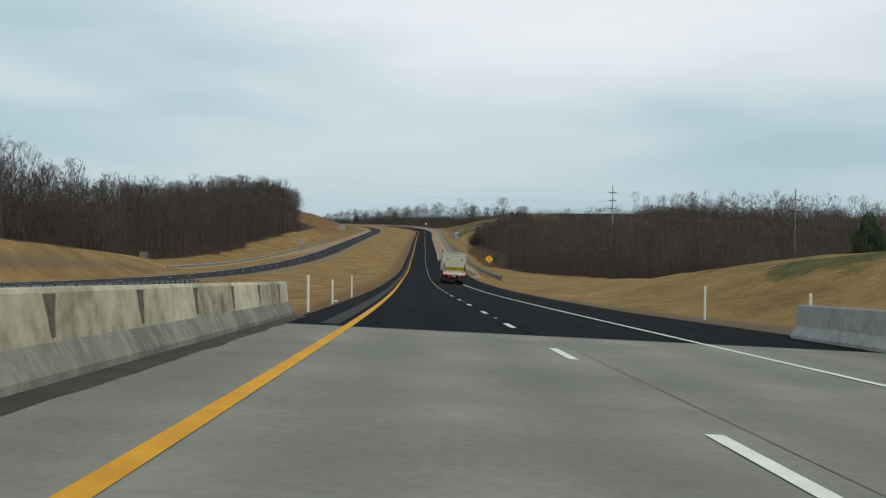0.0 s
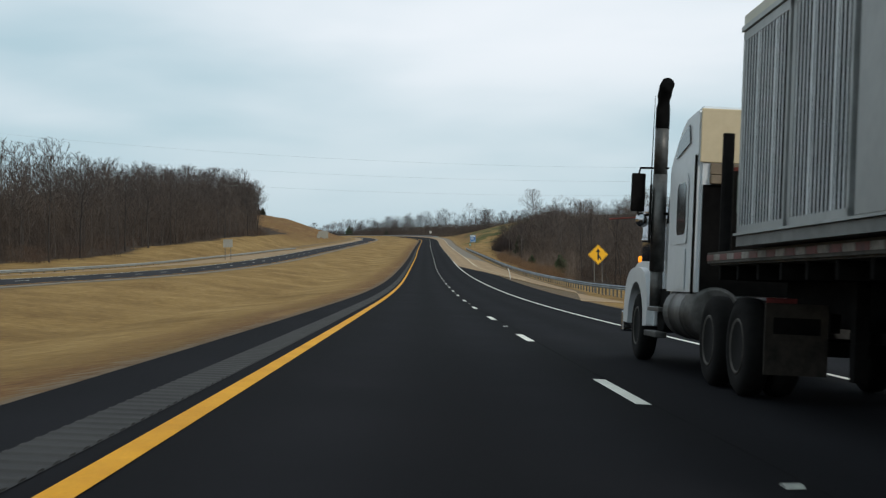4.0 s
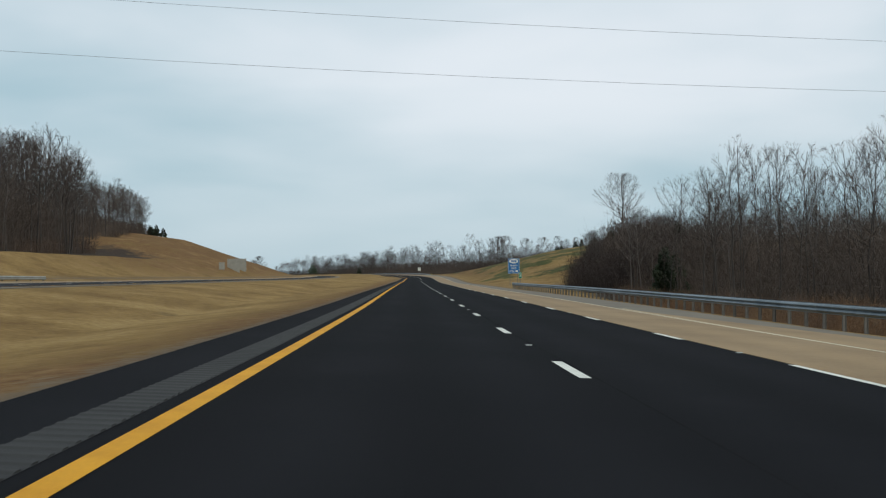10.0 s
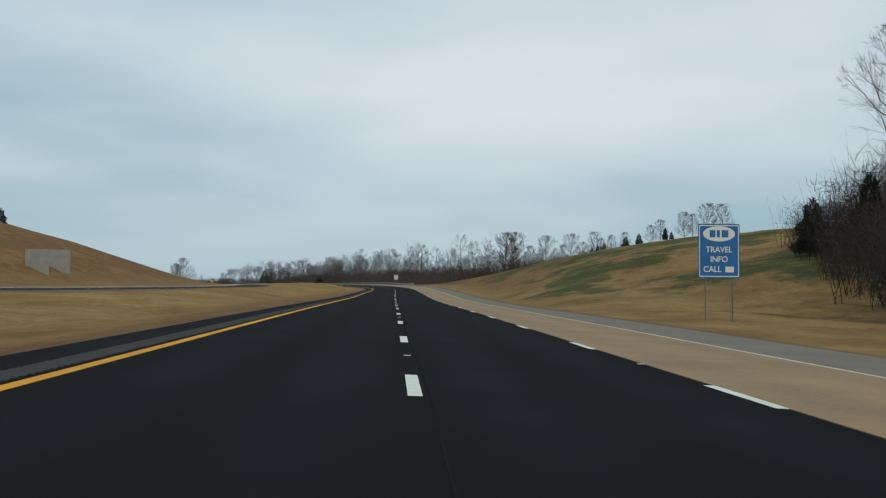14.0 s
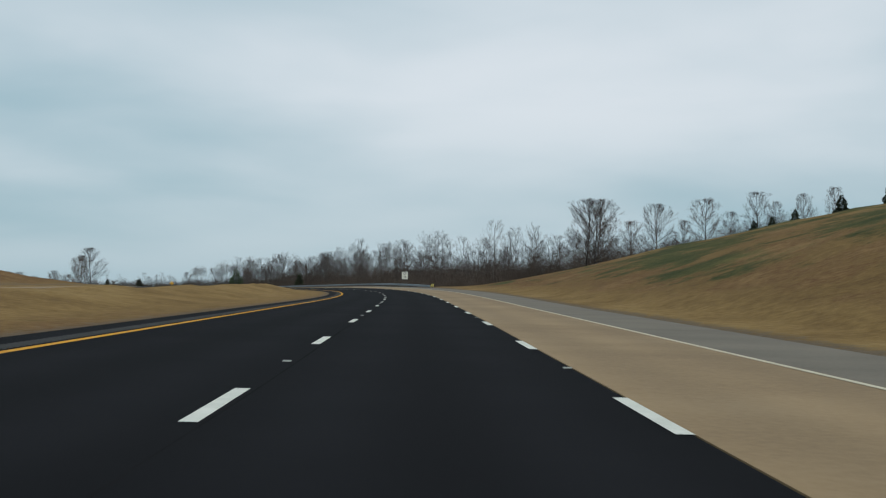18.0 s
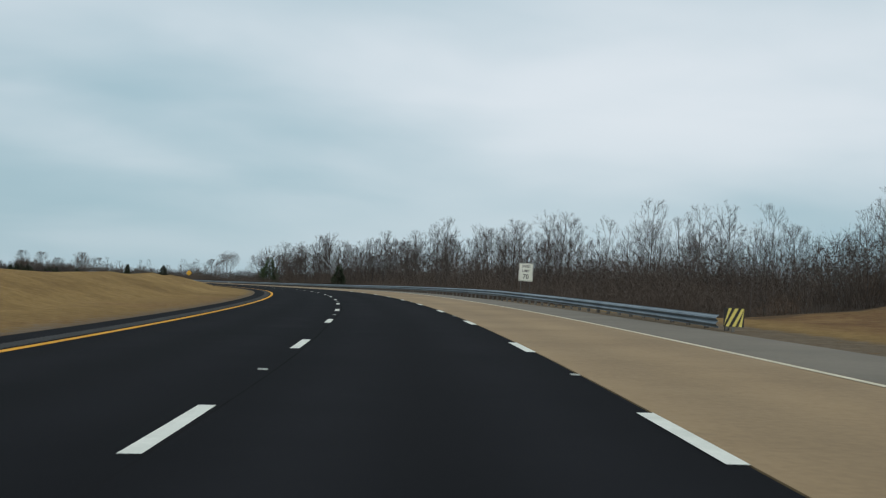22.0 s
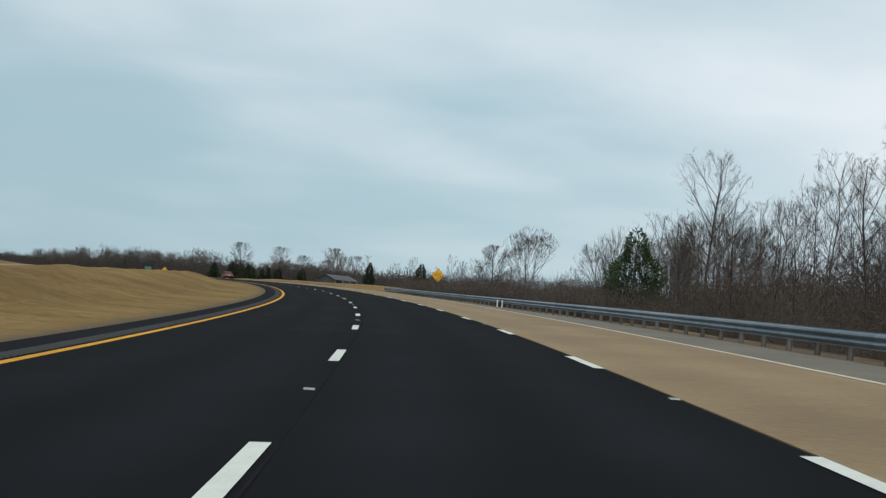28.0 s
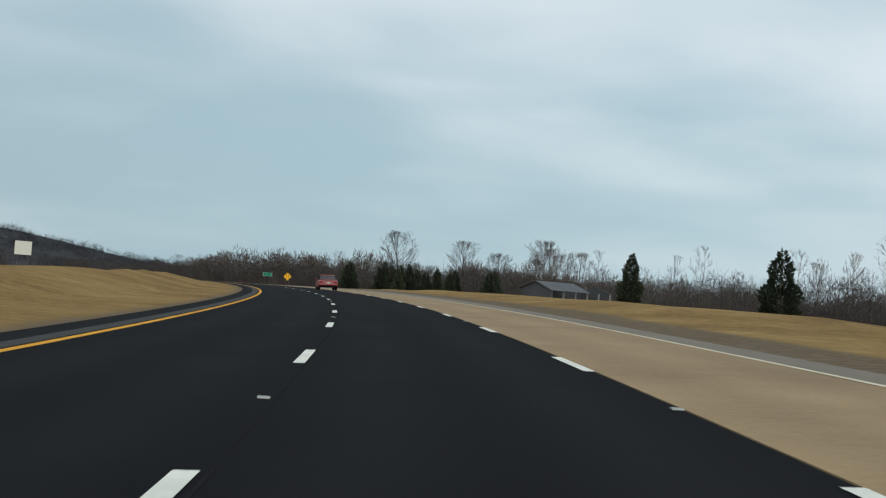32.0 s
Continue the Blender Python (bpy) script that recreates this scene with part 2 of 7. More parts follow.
# Undergrowth colour darkened: the thickets' inner shade is put into the twigs.
SHADED_THICKET = surface("shaded_thicket", [(0.016, 0.011, 0.010), (0.032, 0.023, 0.020), (0.060, 0.045, 0.038)], 0.95, scale=0.09, spot=0.5, island=0.12)
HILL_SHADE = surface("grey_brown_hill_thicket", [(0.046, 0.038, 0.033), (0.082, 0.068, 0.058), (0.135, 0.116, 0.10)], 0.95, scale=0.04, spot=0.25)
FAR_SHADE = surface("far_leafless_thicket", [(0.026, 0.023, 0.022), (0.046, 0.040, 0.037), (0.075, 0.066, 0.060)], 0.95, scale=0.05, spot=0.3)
DRY_GRASS = surface("dry_straw", [(0.085, 0.060, 0.030), (0.16, 0.115, 0.062), (0.24, 0.18, 0.10)], 0.95, scale=0.3, spot=3)
POLE_GREY = surface("weathered_pole", [(0.20, 0.20, 0.19), (0.30, 0.30, 0.28)], 0.8, 0.1, scale=0.5, spot=6)
WIRE = surface("aluminium_wire", [(0.22, 0.24, 0.26), (0.30, 0.32, 0.34)], 0.6, 0.3)


def ground_material():
    m = bpy.data.materials.new("winter_grass_ground")
    m.use_nodes = True
    tree = m.node_tree
    link = tree.links.new
    shader = tree.nodes["Principled BSDF"]
    shader.inputs["Roughness"].default_value = 0.95
    shader.inputs["Specular IOR Level"].default_value = 0.1
    where = tree.nodes.new("ShaderNodeTexCoord")

    def noise_at(scale, detail=4.0, rough=0.6, stretch=None):
        n = node(tree, "ShaderNodeTexNoise", Scale=scale, Detail=detail, Roughness=rough)
        if stretch:
            mapping = tree.nodes.new("ShaderNodeMapping")
            mapping.inputs["Scale"].default_value = stretch
            link(where.outputs["Object"], mapping.inputs[0])
            link(mapping.outputs[0], n.inputs["Vector"])
        else:
            link(where.outputs["Object"], n.inputs["Vector"])
        return n.outputs[0]

    def ramp(value, *stops):
        r = tree.nodes.new("ShaderNodeValToRGB")
        while len(r.color_ramp.elements) < len(stops):
            r.color_ramp.elements.new(0.5)
        for e, (p, c) in zip(r.color_ramp.elements, stops):
            e.position, e.color = p, (*c, 1)
        link(value, r.inputs[0])
        return r.outputs[0]

    def mix(factor, a, b):
        n = tree.nodes.new("ShaderNodeMix")
        n.data_type = "RGBA"
        link(factor, n.inputs[0])
        link(a, n.inputs[6])
        link(b, n.inputs[7])
        return n.outputs[2]

    def scaled(value, noise_value, low, high):
        add = tree.nodes.new("ShaderNodeMath")
        add.operation = "MULTIPLY_ADD"
        add.inputs[1].default_value, add.inputs[2].default_value = 2.2, -1.1
        link(noise_value, add.inputs[0])
        total = tree.nodes.new("ShaderNodeMath")
        link(value, total.inputs[0])
        link(add.outputs[0], total.inputs[1])
        r = tree.nodes.new("ShaderNodeMapRange")
        r.inputs[1].default_value, r.inputs[2].default_value = low, high
        link(total.outputs[0], r.inputs[0])
        return r.outputs[0]

    def layer(name):
        a = tree.nodes.new("ShaderNodeAttribute")
        a.attribute_name = name
        return a.outputs["Fac"]

    patches = noise_at(0.10, 6.0, 0.68, (1, 0.42, 1))
    blades = noise_at(2.6, 6.0, 0.75)
    mottle = noise_at(0.17, 8.0, 0.72, (1, 0.6, 1))
    swaths = noise_at(0.075, 7.0, 0.7, (1, 0.5, 1))
    streaks = noise_at(0.55, 5.0, 0.7, (1, 0.14, 1))

    def blend(factor, a, b):
        n = tree.nodes.new("ShaderNodeMix")
        n.inputs[0].default_value = factor
        link(a, n.inputs[2])
        link(b, n.inputs[3])
        return n

    pick = blend(0.38, blend(0.12, mottle, streaks).outputs[0], blades)
    straw = ramp(pick.outputs[0], (0.34, (0.115, 0.066, 0.024)), (0.44, (0.190, 0.114, 0.040)), (0.53, (0.272, 0.172, 0.062)), (0.64, (0.39, 0.270, 0.112)))
    green = ramp(pick.outputs[0], (0.40, (0.034, 0.044, 0.012)), (0.5, (0.068, 0.072, 0.020)), (0.60, (0.135, 0.115, 0.038)))
    red = ramp(pick.outputs[0], (0.40, (0.070, 0.032, 0.014)), (0.5, (0.155, 0.082, 0.032)), (0.60, (0.27, 0.165, 0.066)))
    dark = ramp(blades, (0.3, (0.026, 0.018, 0.013)), (0.7, (0.068, 0.047, 0.032)))
    gravel = ramp(blades, (0.35, (0.085, 0.064, 0.042)), (0.65, (0.19, 0.142, 0.092)))
    colour = mix(scaled(layer("red"), mottle, 0.36, 0.64), straw, red)
    colour = mix(scaled(layer("green"), swaths, 0.50, 0.64), colour, green)
    colour = mix(scaled(layer("verge"), blades, 0.35, 0.65), colour, gravel)
    colour = mix(scaled(layer("litter"), patches, 0.35, 0.65), colour, dark)
    link(colour, shader.inputs["Base Color"])
    bump = tree.nodes.new("ShaderNodeBump")
    bump.inputs["Strength"].default_value, bump.inputs["Distance"].default_value = 0.8, 0.12
    link(blades, bump.inputs["Height"])
    link(bump.outputs[0], shader.inputs["Normal"])
    return m


GROUND = ground_material()

# ---- the road's line: curvature, grade and cross slope every 60 m from 40 m behind the start ----
CURVE = [0.197, 0.301, 0.021, -0.086, -0.063, 0.059, -0.080, -0.035, 0.091, -0.086, 0.012, -0.004, -0.098, 0.220, 1.026, 1.196, 1.112, 1.057, 1.244, 1.125, 1.109, 1.230, 1.129, 0.929, 0.686, 0.430]
GRADE = [-4.10, -3.97, -3.58, -2.86, -2.24, -0.79, 0.17, 0.99, 1.41, 1.23, 1.43, 1.19, 1.90, 1.84, 2.04, 1.90, 1.56, 1.02, 1.02, 0.88, 0.94, 0.68, 0.30, -0.01, -0.28, -0.53]
BANK = [-3.14, -4.27, -4.64, -5.26, -6.03, -5.58, -5.13, -4.47, -3.57, -3.02, -3.19, -3.24, -2.38, -0.62, 2.54, 4.31, 5.75, 5.91, 5.62, 4.89, 4.71, 4.32, 4.10, 3.49, 2.70, 1.85]
HEADING = 0.00875

KNOT = np.arange(-40, 1500, 60.0)
LINE_S = np.arange(-160, 1900, 2.0)


def trace_line():
    curve = np.interp(LINE_S, KNOT, CURVE) * 1e-3
    curve[LINE_S < -40] = 0
    grade = np.interp(LINE_S, KNOT, GRADE) * 1e-2
    turn = np.concatenate([[0], np.cumsum(curve[1:] + curve[:-1])])
    first = np.searchsorted(LINE_S, 0)
    turn += HEADING - turn[first]
    mid = (turn[1:] + turn[:-1]) / 2
    x = np.concatenate([[0], np.cumsum(-np.sin(mid) * 2)])
    y = np.concatenate([[0], np.cumsum(np.cos(mid) * 2)])
    z = np.concatenate([[0], np.cumsum(grade[1:] + grade[:-1])])
    return x - x[first], y - y[first], z - z[first], turn


LINE_X, LINE_Y, LINE_Z, LINE_TURN = trace_line()
LANE, LEFT_EDGE, WHITE_LAT = 3.66, -5.2, 7.0


def bank(s):
    return np.interp(s, KNOT, BANK) * 1e-2


def heading(s):
    return float(np.interp(s, LINE_S, LINE_TURN))


def at(s, lat, up=0.0):
    """The place s metres along the road, lat metres to the right of its lane line, up metres over the lane line's level."""
    th = np.interp(s, LINE_S, LINE_TURN)
    return (float(np.interp(s, LINE_S, LINE_X) + lat * np.cos(th)), float(np.interp(s, LINE_S, LINE_Y) + lat * np.sin(th)), float(np.interp(s, LINE_S, LINE_Z) + up))


def road_up(s, lat):
    return float(lat * np.tan(bank(s)))


def on_road(s, lat, up=0.0):
    return at(s, lat, road_up(s, lat) + up)


# ---- the land's shape beside the road: heights over the lane line at fixed distances from it ----
LEFT_LATS = (-120, -80, -65, -50, -42)
RIGHT_LATS = (12, 16, 22, 30, 45, 65, 120)
STATIONS = {}


def station(s, left, right):
    STATIONS[s] = (left, right)


station(-160, (5, 5, 5, 4, 3), (1.0, 2.3, 3.0, 3.3, 3.5, 3.5, 3))
station(40, (7, 7, 6.5, 5.6, 4.6), (0.6, 2.3, 2.9, 3.3, 3.5, 3.0, 2))
station(75, (7, 7, 6.5, 5.6, 4.4), (0.3, 1.9, 2.7, 3.1, 3.2, 2.0, 0))
station(100, (7, 7, 6.5, 5.6, 4.4), (-0.3, 0.8, 2.0, 2.6, 2.2, 0.5, -2))
station(140, (6, 6, 5.5, 4.8, 4.0), (-0.7, -0.1, 0.8, 0.9, 0.2, -1.5, -3))
station(200, (6.5, 6.3, 5.6, 3.4, 1.2), (-0.8, -1.0, -1.2, -1.4, -2, -3, -3))
station(260, (3.6, 3.2, 2.4, 1.6, 1.0), (-0.7, -1.3, -1.8, -2.4, -3, -3, -2))
station(330, (4, 3.6, 2.6, 1.5, 1.0), (-0.7, -1.4, -2.2, -2.8, -3, -2.5, 0))
station(420, (5.5, 4.5, 4.0, 3.2, 1.2), (-0.6, -1.4, -2.4, -2.8, -2.6, -1.5, 2))
station(500, (6.5, 5.5, 4.8, 4.2, 1.6), (-0.5, -1.3, -2.2, -2.2, -1.2, 0.5, 4))
station(560, (7, 6, 5.2, 4.4, 1.5), (-0.4, -0.7, -0.6, 0.6, 2.0, 3.5, 6))
station(600, (7.5, 6.4, 5.4, 4.5, 1.5), (-0.3, -0.2, -0.4, 0.6, 2.6, 4.8, 8))
station(640, (9, 7.5, 6.0, 4.5, 1.4), (-0.2, 0.6, 1.3, 3.4, 6.6, 8.0, 9))
station(690, (12, 11, 10, 4.8, 1.2), (-0.1, 1.2, 3.4, 5.8, 8.2, 9.3, 10))
station(740, (14, 13, 11, 5.0, 1.0), (0.1, 1.3, 3.5, 6.0, 8.8, 10.4, 11))
station(800, (14, 13, 9, 4.0, 1.0), (0.4, 1.3, 3.0, 5.0, 8.6, 11.6, 12))
station(850, (11, 10, 6.5, 2.6, 0.7), (0.5, 0.9, 2.0, 3.6, 7.2, 10.2, 11))
station(890, (8, 7, 5.0, 1.6, 0.5), (0.5, 0.1, 0.4, 1.4, 4.2, 8.0, 9))
station(930, (4, 3.5, 2.5, 0.8, 0.2), (0.4, -0.4, -0.8, -0.5, 1.8, 5.0, 6))
station(980, (2, 1.0, 0.5, 0, 0), (0.4, -0.6, -1.2, -1.2, -0.6, 1.0, 3))
station(1100, (1, 0.3, 0, 0, 0), (0.4, -0.6, -1.2, -1.2, -1.0, -0.5, 1))
station(1180, (1, 0.3, 0, 0, 0), (0.4, -0.4, -0.9, -1.0, -1.0, -1.0, 0))
station(1225, (1, 0.5, 0.2, 0, 0), (0.5, 0.5, 0.2, -0.3, -0.6, -0.8, 0))
station(1260, (1, 0.8, 0.4, 0.1, 0), (0.6, 1.0, 1.1, 0.9, 0.3, -0.3, 0))
station(1330, (3, 1.2, 0.6, 0.2, 0), (0.5, 0.8, 1.0, 0.9, 0.6, 0.2, 0))
station(1430, (6, 2, 1, 0.3, 0), (0.2, 0.2, 0.3, 0.3, 0.3, 0.2, 1))
station(1900, (8, 3, 1, 0.3, 0), (0.0, 0.0, 0.2, 0.3, 0.3, 0.2, 1))
STATION_S = sorted(STATIONS)
LEFT_TABLE = np.array([STATIONS[s][0] for s in STATION_S])
RIGHT_TABLE = np.array([STATIONS[s][1] for s in STATION_S])
FAR_ROAD_S = (-160, 110, 180, 240, 300, 360, 440, 530, 650, 800, 960, 1120, 1900)
FAR_ROAD_UP = (0.2, 0.3, 0.45, 0.82, 0.76, 0.68, 0.6, 0.6, 0.6, 0.1, -0.2, -0.6, -0.6)


def right_edge(s):
    """The outer edge of the pavement on the right."""
    return float(np.interp(s, (-160, 30, 60, 230, 260, 300, 340, 420, 560, 835, 870, 1190, 1230, 1900), (8.6, 8.6, 7.3, 7.3, 10.6, 10.9, 10.9, 10.0, 9.7, 9.7, 9.2, 9.2, 9.7, 9.7)))


def drop(s):
    """How far the shoulder's outer edge falls below the lanes' plane, outside the bend."""
    return float(np.interp(s, (820, 900, 1100, 1160, 1230, 1320), (0, 0.04, 0.08, 0.2, 0.2, 0)))


def far_road_up(s):
    return float(np.interp(s, FAR_ROAD_S, FAR_ROAD_UP))


def land_up(s, lat):
    """The ground's height over the lane line."""
    i = min(max(np.searchsorted(STATION_S, s) - 1, 0), len(STATION_S) - 2)
    f = min(max((s - STATION_S[i]) / (STATION_S[i + 1] - STATION_S[i]), 0), 1)
    f = f * f * (3 - 2 * f)
    left = LEFT_TABLE[i] * (1 - f) + LEFT_TABLE[i + 1] * f
    right = RIGHT_TABLE[i] * (1 - f) + RIGHT_TABLE[i + 1] * f
    edge = right_edge(s)
    low, high = road_up(s, LEFT_EDGE), road_up(s, edge) - drop(s)
    right = right - drop(s)
    opposite = far_road_up(s)
    mound = float(np.interp(s, (560, 620, 720, 800, 1080, 1160, 1900), (0, 0.9, 0.85, 0.75, 0.75, 0.66, 0.66)))
    lats = [*LEFT_LATS, -37, -34.5, -24.5, -21, -13, -8.5, LEFT_EDGE, 0, edge, *(max(r, edge + 0.6 + 0.01 * k) for k, r in enumerate(RIGHT_LATS))]
    ups = [*left, opposite + 0.24, opposite + 0.15, opposite - 0.03, opposite - 0.15, (low - 0.75) * (1 - min(mound * 1.6, 1)) + mound, low - (0.35 + 0.35 * float(np.interp(s, (60, 110), (1, 0)))) + mound * 0.55, low - 0.02, -0.0, high - 0.02, *right]
    return float(np.interp(lat, lats, ups))


def rough(x, y, s, lat):
    """Small unevenness of the open ground, away from the pavement."""
    away = min(max((LEFT_EDGE - lat) / 6 if lat < 0 else (lat - right_edge(s)) / 6, 0), 1)
    if -40.5 < lat < -24:
        away = 0
    return away * (0.22 * noise.noise((x * 0.09, y * 0.09, 0)) + 0.10 * noise.noise((x * 0.33, y * 0.33, 5)))


def land(s, lat):
    up = land_up(s, lat)
    x, y, z = at(s, lat, up)
    return Vector((x, y, z + rough(x, y, s, lat)))


# ---- building helpers ----


def finish(bm, name, material, smooth=False):
    me = bpy.data.meshes.new(name)
    bm.to_mesh(me)
    bm.free()
    me.materials.append(material)
    if smooth:
        me.shade_smooth()
    return me


def part(name, bm, material, parent=None, label="", smooth=False):
    ob = new(name, finish(bm, name, material, smooth))
    ob.parent = parent
    if label:
        ob["label"] = label
    return ob


def mesh_of(name, verts, faces, material):
    me = bpy.data.meshes.new(name)
    me.from_pydata([tuple(v) for v in verts], [], faces)
    me.materials.append(material)
    return me


def holder(name, m, label, category, group="", kind=""):
    ob = new(name)
    ob.empty_display_size = 0.2
    ob.matrix_world = m
    return tagged(ob, label, category, group, kind)


def box(bm, x0, x1, y0, y1, z0, z1, bevel=0.0):
    made = bmesh.ops.create_cube(bm, size=1.0, matrix=Matrix.Translation(((x0 + x1) / 2, (y0 + y1) / 2, (z0 + z1) / 2)) @ Matrix.Diagonal((x1 - x0, y1 - y0, z1 - z0, 1)))
    if bevel:
        edges = list({e for v in made["verts"] for e in v.link_edges})
        bmesh.ops.bevel(bm, geom=edges, offset=bevel, segments=2, affect="EDGES", profile=0.5)
    return bm


def boxes(*items, bevel=0.0):
    bm = bmesh.new()
    for it in items:
        box(bm, *it, bevel=bevel)
    return bm


def tube(bm, points, radii, sides=8, cap=True):
    """A round bar along points."""
    rings = []
    points = [Vector(p) for p in points]
    if not isinstance(radii, (list, tuple)):
        radii = [radii] * len(points)
    for i, (p, r) in enumerate(zip(points, radii)):
        d = (points[min(i + 1, len(points) - 1)] - points[max(i - 1, 0)]).normalized()
        a = d.cross(Vector((0.31, 0.17, 0.93)) if abs(d.z) < 0.9 else Vector((1, 0, 0))).normalized()
        b = d.cross(a)
        rings.append([bm.verts.new(p + (a * math.cos(2 * math.pi * k / sides) + b * math.sin(2 * math.pi * k / sides)) * r) for k in range(sides)])
    for r0, r1 in zip(rings, rings[1:]):
        for k in range(sides):
            bm.faces.new((r0[k], r0[(k + 1) % sides], r1[(k + 1) % sides], r1[k]))
    if cap:
        bm.faces.new(rings[0][::-1])
        bm.faces.new(rings[-1])
    return bm


def prism(bm, outline, x0, x1):
    """An outline of (y, z) pushed from x0 to x1."""
    a = [bm.verts.new((x0, y, z)) for y, z in outline]
    b = [bm.verts.new((x1, y, z)) for y, z in outline]
    n = len(outline)
    bm.faces.new(a[::-1])
    bm.faces.new(b)
    for i in range(n):
        bm.faces.new((a[i], a[(i + 1) % n], b[(i + 1) % n], b[i]))
    bmesh.ops.recalc_face_normals(bm, faces=bm.faces[:])
    return bm


def ribbon(name, s0, s1, lat0, lat1, up, material, parent=None, step=4.0, thick=0.0, kind="structure", label="", category="", over=on_road):
    """A strip of pavement or paint that follows the road; lat0 and lat1 may be functions of s."""
    n = max(int(round((s1 - s0) / step)), 1)
    verts, faces = [], []
    for i in range(n + 1):
        s = s0 + (s1 - s0) * i / n
        a = lat0(s) if callable(lat0) else lat0
        b = lat1(s) if callable(lat1) else lat1
        verts += [over(s, a, up), over(s, b, up)]
        if thick:
            verts += [over(s, a, up - thick), over(s, b, up - thick)]
    k = 4 if thick else 2
    for i in range(n):
        p, q = i * k, (i + 1) * k
        faces.append((p, p + 1, q + 1, q))
        if thick:
            faces += [(p + 2, p, q, q + 2), (p + 1, p + 3, q + 3, q + 1)]
    if thick:
        e = n * k
        faces += [(0, 2, 3, 1), (e, e + 1, e + 3, e + 2)]
    me = mesh_of(name, verts, faces, material)
    spread = []
    for i in range(n + 1):
        s = s0 + (s1 - s0) * i / n
        spread += [lat0(s) if callable(lat0) else lat0, lat1(s) if callable(lat1) else lat1] * (k // 2)
    me.attributes.new("across", "FLOAT", "POINT").data.foreach_set("value", spread)
    ob = new(name, me)
    ob.parent = parent
    return tagged(ob, label, category, "", kind) if not parent else ob


# ---- ground: one sheet to the horizon ----


RINGS = []


def build_ground():
    along = list(np.arange(-150, 1650, 6.0)) + list(np.arange(1650, 1860, 20.0))
    across = [-120, -110, -100, -92, -84, -78, -72, -66, -60, -55, -50, -46, -42, -40.5, -39, -37, -34.5, -28, -24.5, -21.5, -20, -18, -16, -14.5, -13, -11.5, -10, -8.5, -7.5, -6.5, -5.9, LEFT_EDGE, -2.5, 3.0]
    offsets = [0.0, 0.5, 1.0, 1.6, 2.4, 3.4, 4.6, 6, 7.5, 9.5, 12, 15, 18, 21.5, 25, 29, 34, 39, 44, 50, 56, 64, 74, 86, 98, 110]
    verts, layers = [], {"green": [], "red": [], "litter": [], "verge": []}
    for s in along:
        edge = right_edge(s)
        for lat in across + [edge + o for o in offsets]:
            p = land(s, lat)
            if LEFT_EDGE < lat < edge:
                p.z -= 0.25
            verts.append(p)
            hill = np.interp(s, (560, 640, 830, 930), (0, 1, 1, 0)) * np.interp(lat, (12, 17, 32, 120), (0.2, 0.56, 0.64, 0.7)) + np.interp(s, (20, 60, 140), (0.8, 0.7, 0)) * np.interp(lat, (10, 15), (0, 0.85))
            cut = np.interp(s, (520, 600, 900, 1000), (0, 0.62, 0.62, 0)) * np.interp(lat, (-60, -44, -38), (0.8, 0.8, 0)) + np.interp(s, (630, 700, 780, 900, 930), (0.2, 0.5, 0.62, 0.75, 0)) * np.interp(lat, (11, 15, 34, 48), (0.3, 1.0, 0.75, 0.3))
            if -10 < lat < 0:
                cut += float(np.interp(lat, (-9.5, -7.2, LEFT_EDGE), (0, 0.5, 0.62))) * float(np.interp(s, (600, 760), (1, 0.4)))
            wood = 0
            if lat < 0:
                wood = np.interp(s, (150, 220, 640, 670), (0, 1, 1, 0)) * np.interp(lat, (-56, -51), (1, 0))
            else:
                wood = max(np.interp(s, (520, 560, 860, 900), (0, 1, 1, 0)) * np.interp(lat, (66, 78), (0, 1)), np.interp(s, (100, 200, 560, 625), (0, 1, 1, 0)) * np.interp(lat, (np.interp(s, (200, 250, 300, 340), (85, 70, 46, 18)), np.interp(s, (200, 250, 300, 340), (90, 76, 50, 21))), (0, 1)), np.interp(s, (880, 930, 1205, 1240), (0, 1, 1, 0)) * np.interp(lat, (10.2, 12.5), (0, 1)))
            wide_verge = 1.4 if s > 840 else 0
            near = np.interp(lat, (LEFT_EDGE - 1.0, LEFT_EDGE - 0.3, edge + 0.3 + wide_verge, edge + 1.2 + wide_verge), (0, 0.75, 0.75, 0)) if lat > -20 else 0
            if lat < -20:
                near = np.interp(lat, (-41.5, -40, -38.5, -37.6, -34.5, -33.5, -25, -23.8), (0, 0.6, 0.6, 0, 0, 0.5, 0.5, 0))
            for key, value in (("green", hill), ("red", cut), ("litter", wood), ("verge", near)):
                layers[key].append(float(value))
    wide = len(across) + len(offsets)
    faces = [(i * wide + j, i * wide + j + 1, (i + 1) * wide + j + 1, (i + 1) * wide + j) for i in range(len(along) - 1) for j in range(wide - 1)]
    rows = len(along)
    loop = [j for j in range(wide)] + [i * wide + wide - 1 for i in range(1, rows)] + [(rows - 1) * wide + j for j in range(wide - 2, -1, -1)] + [i * wide for i in range(rows - 2, 0, -1)]
    middle = Vector(at(850, -5))
    ring = loop

    def fresh_right(k):
        return wide - 1 <= k < wide - 1 + rows // 2

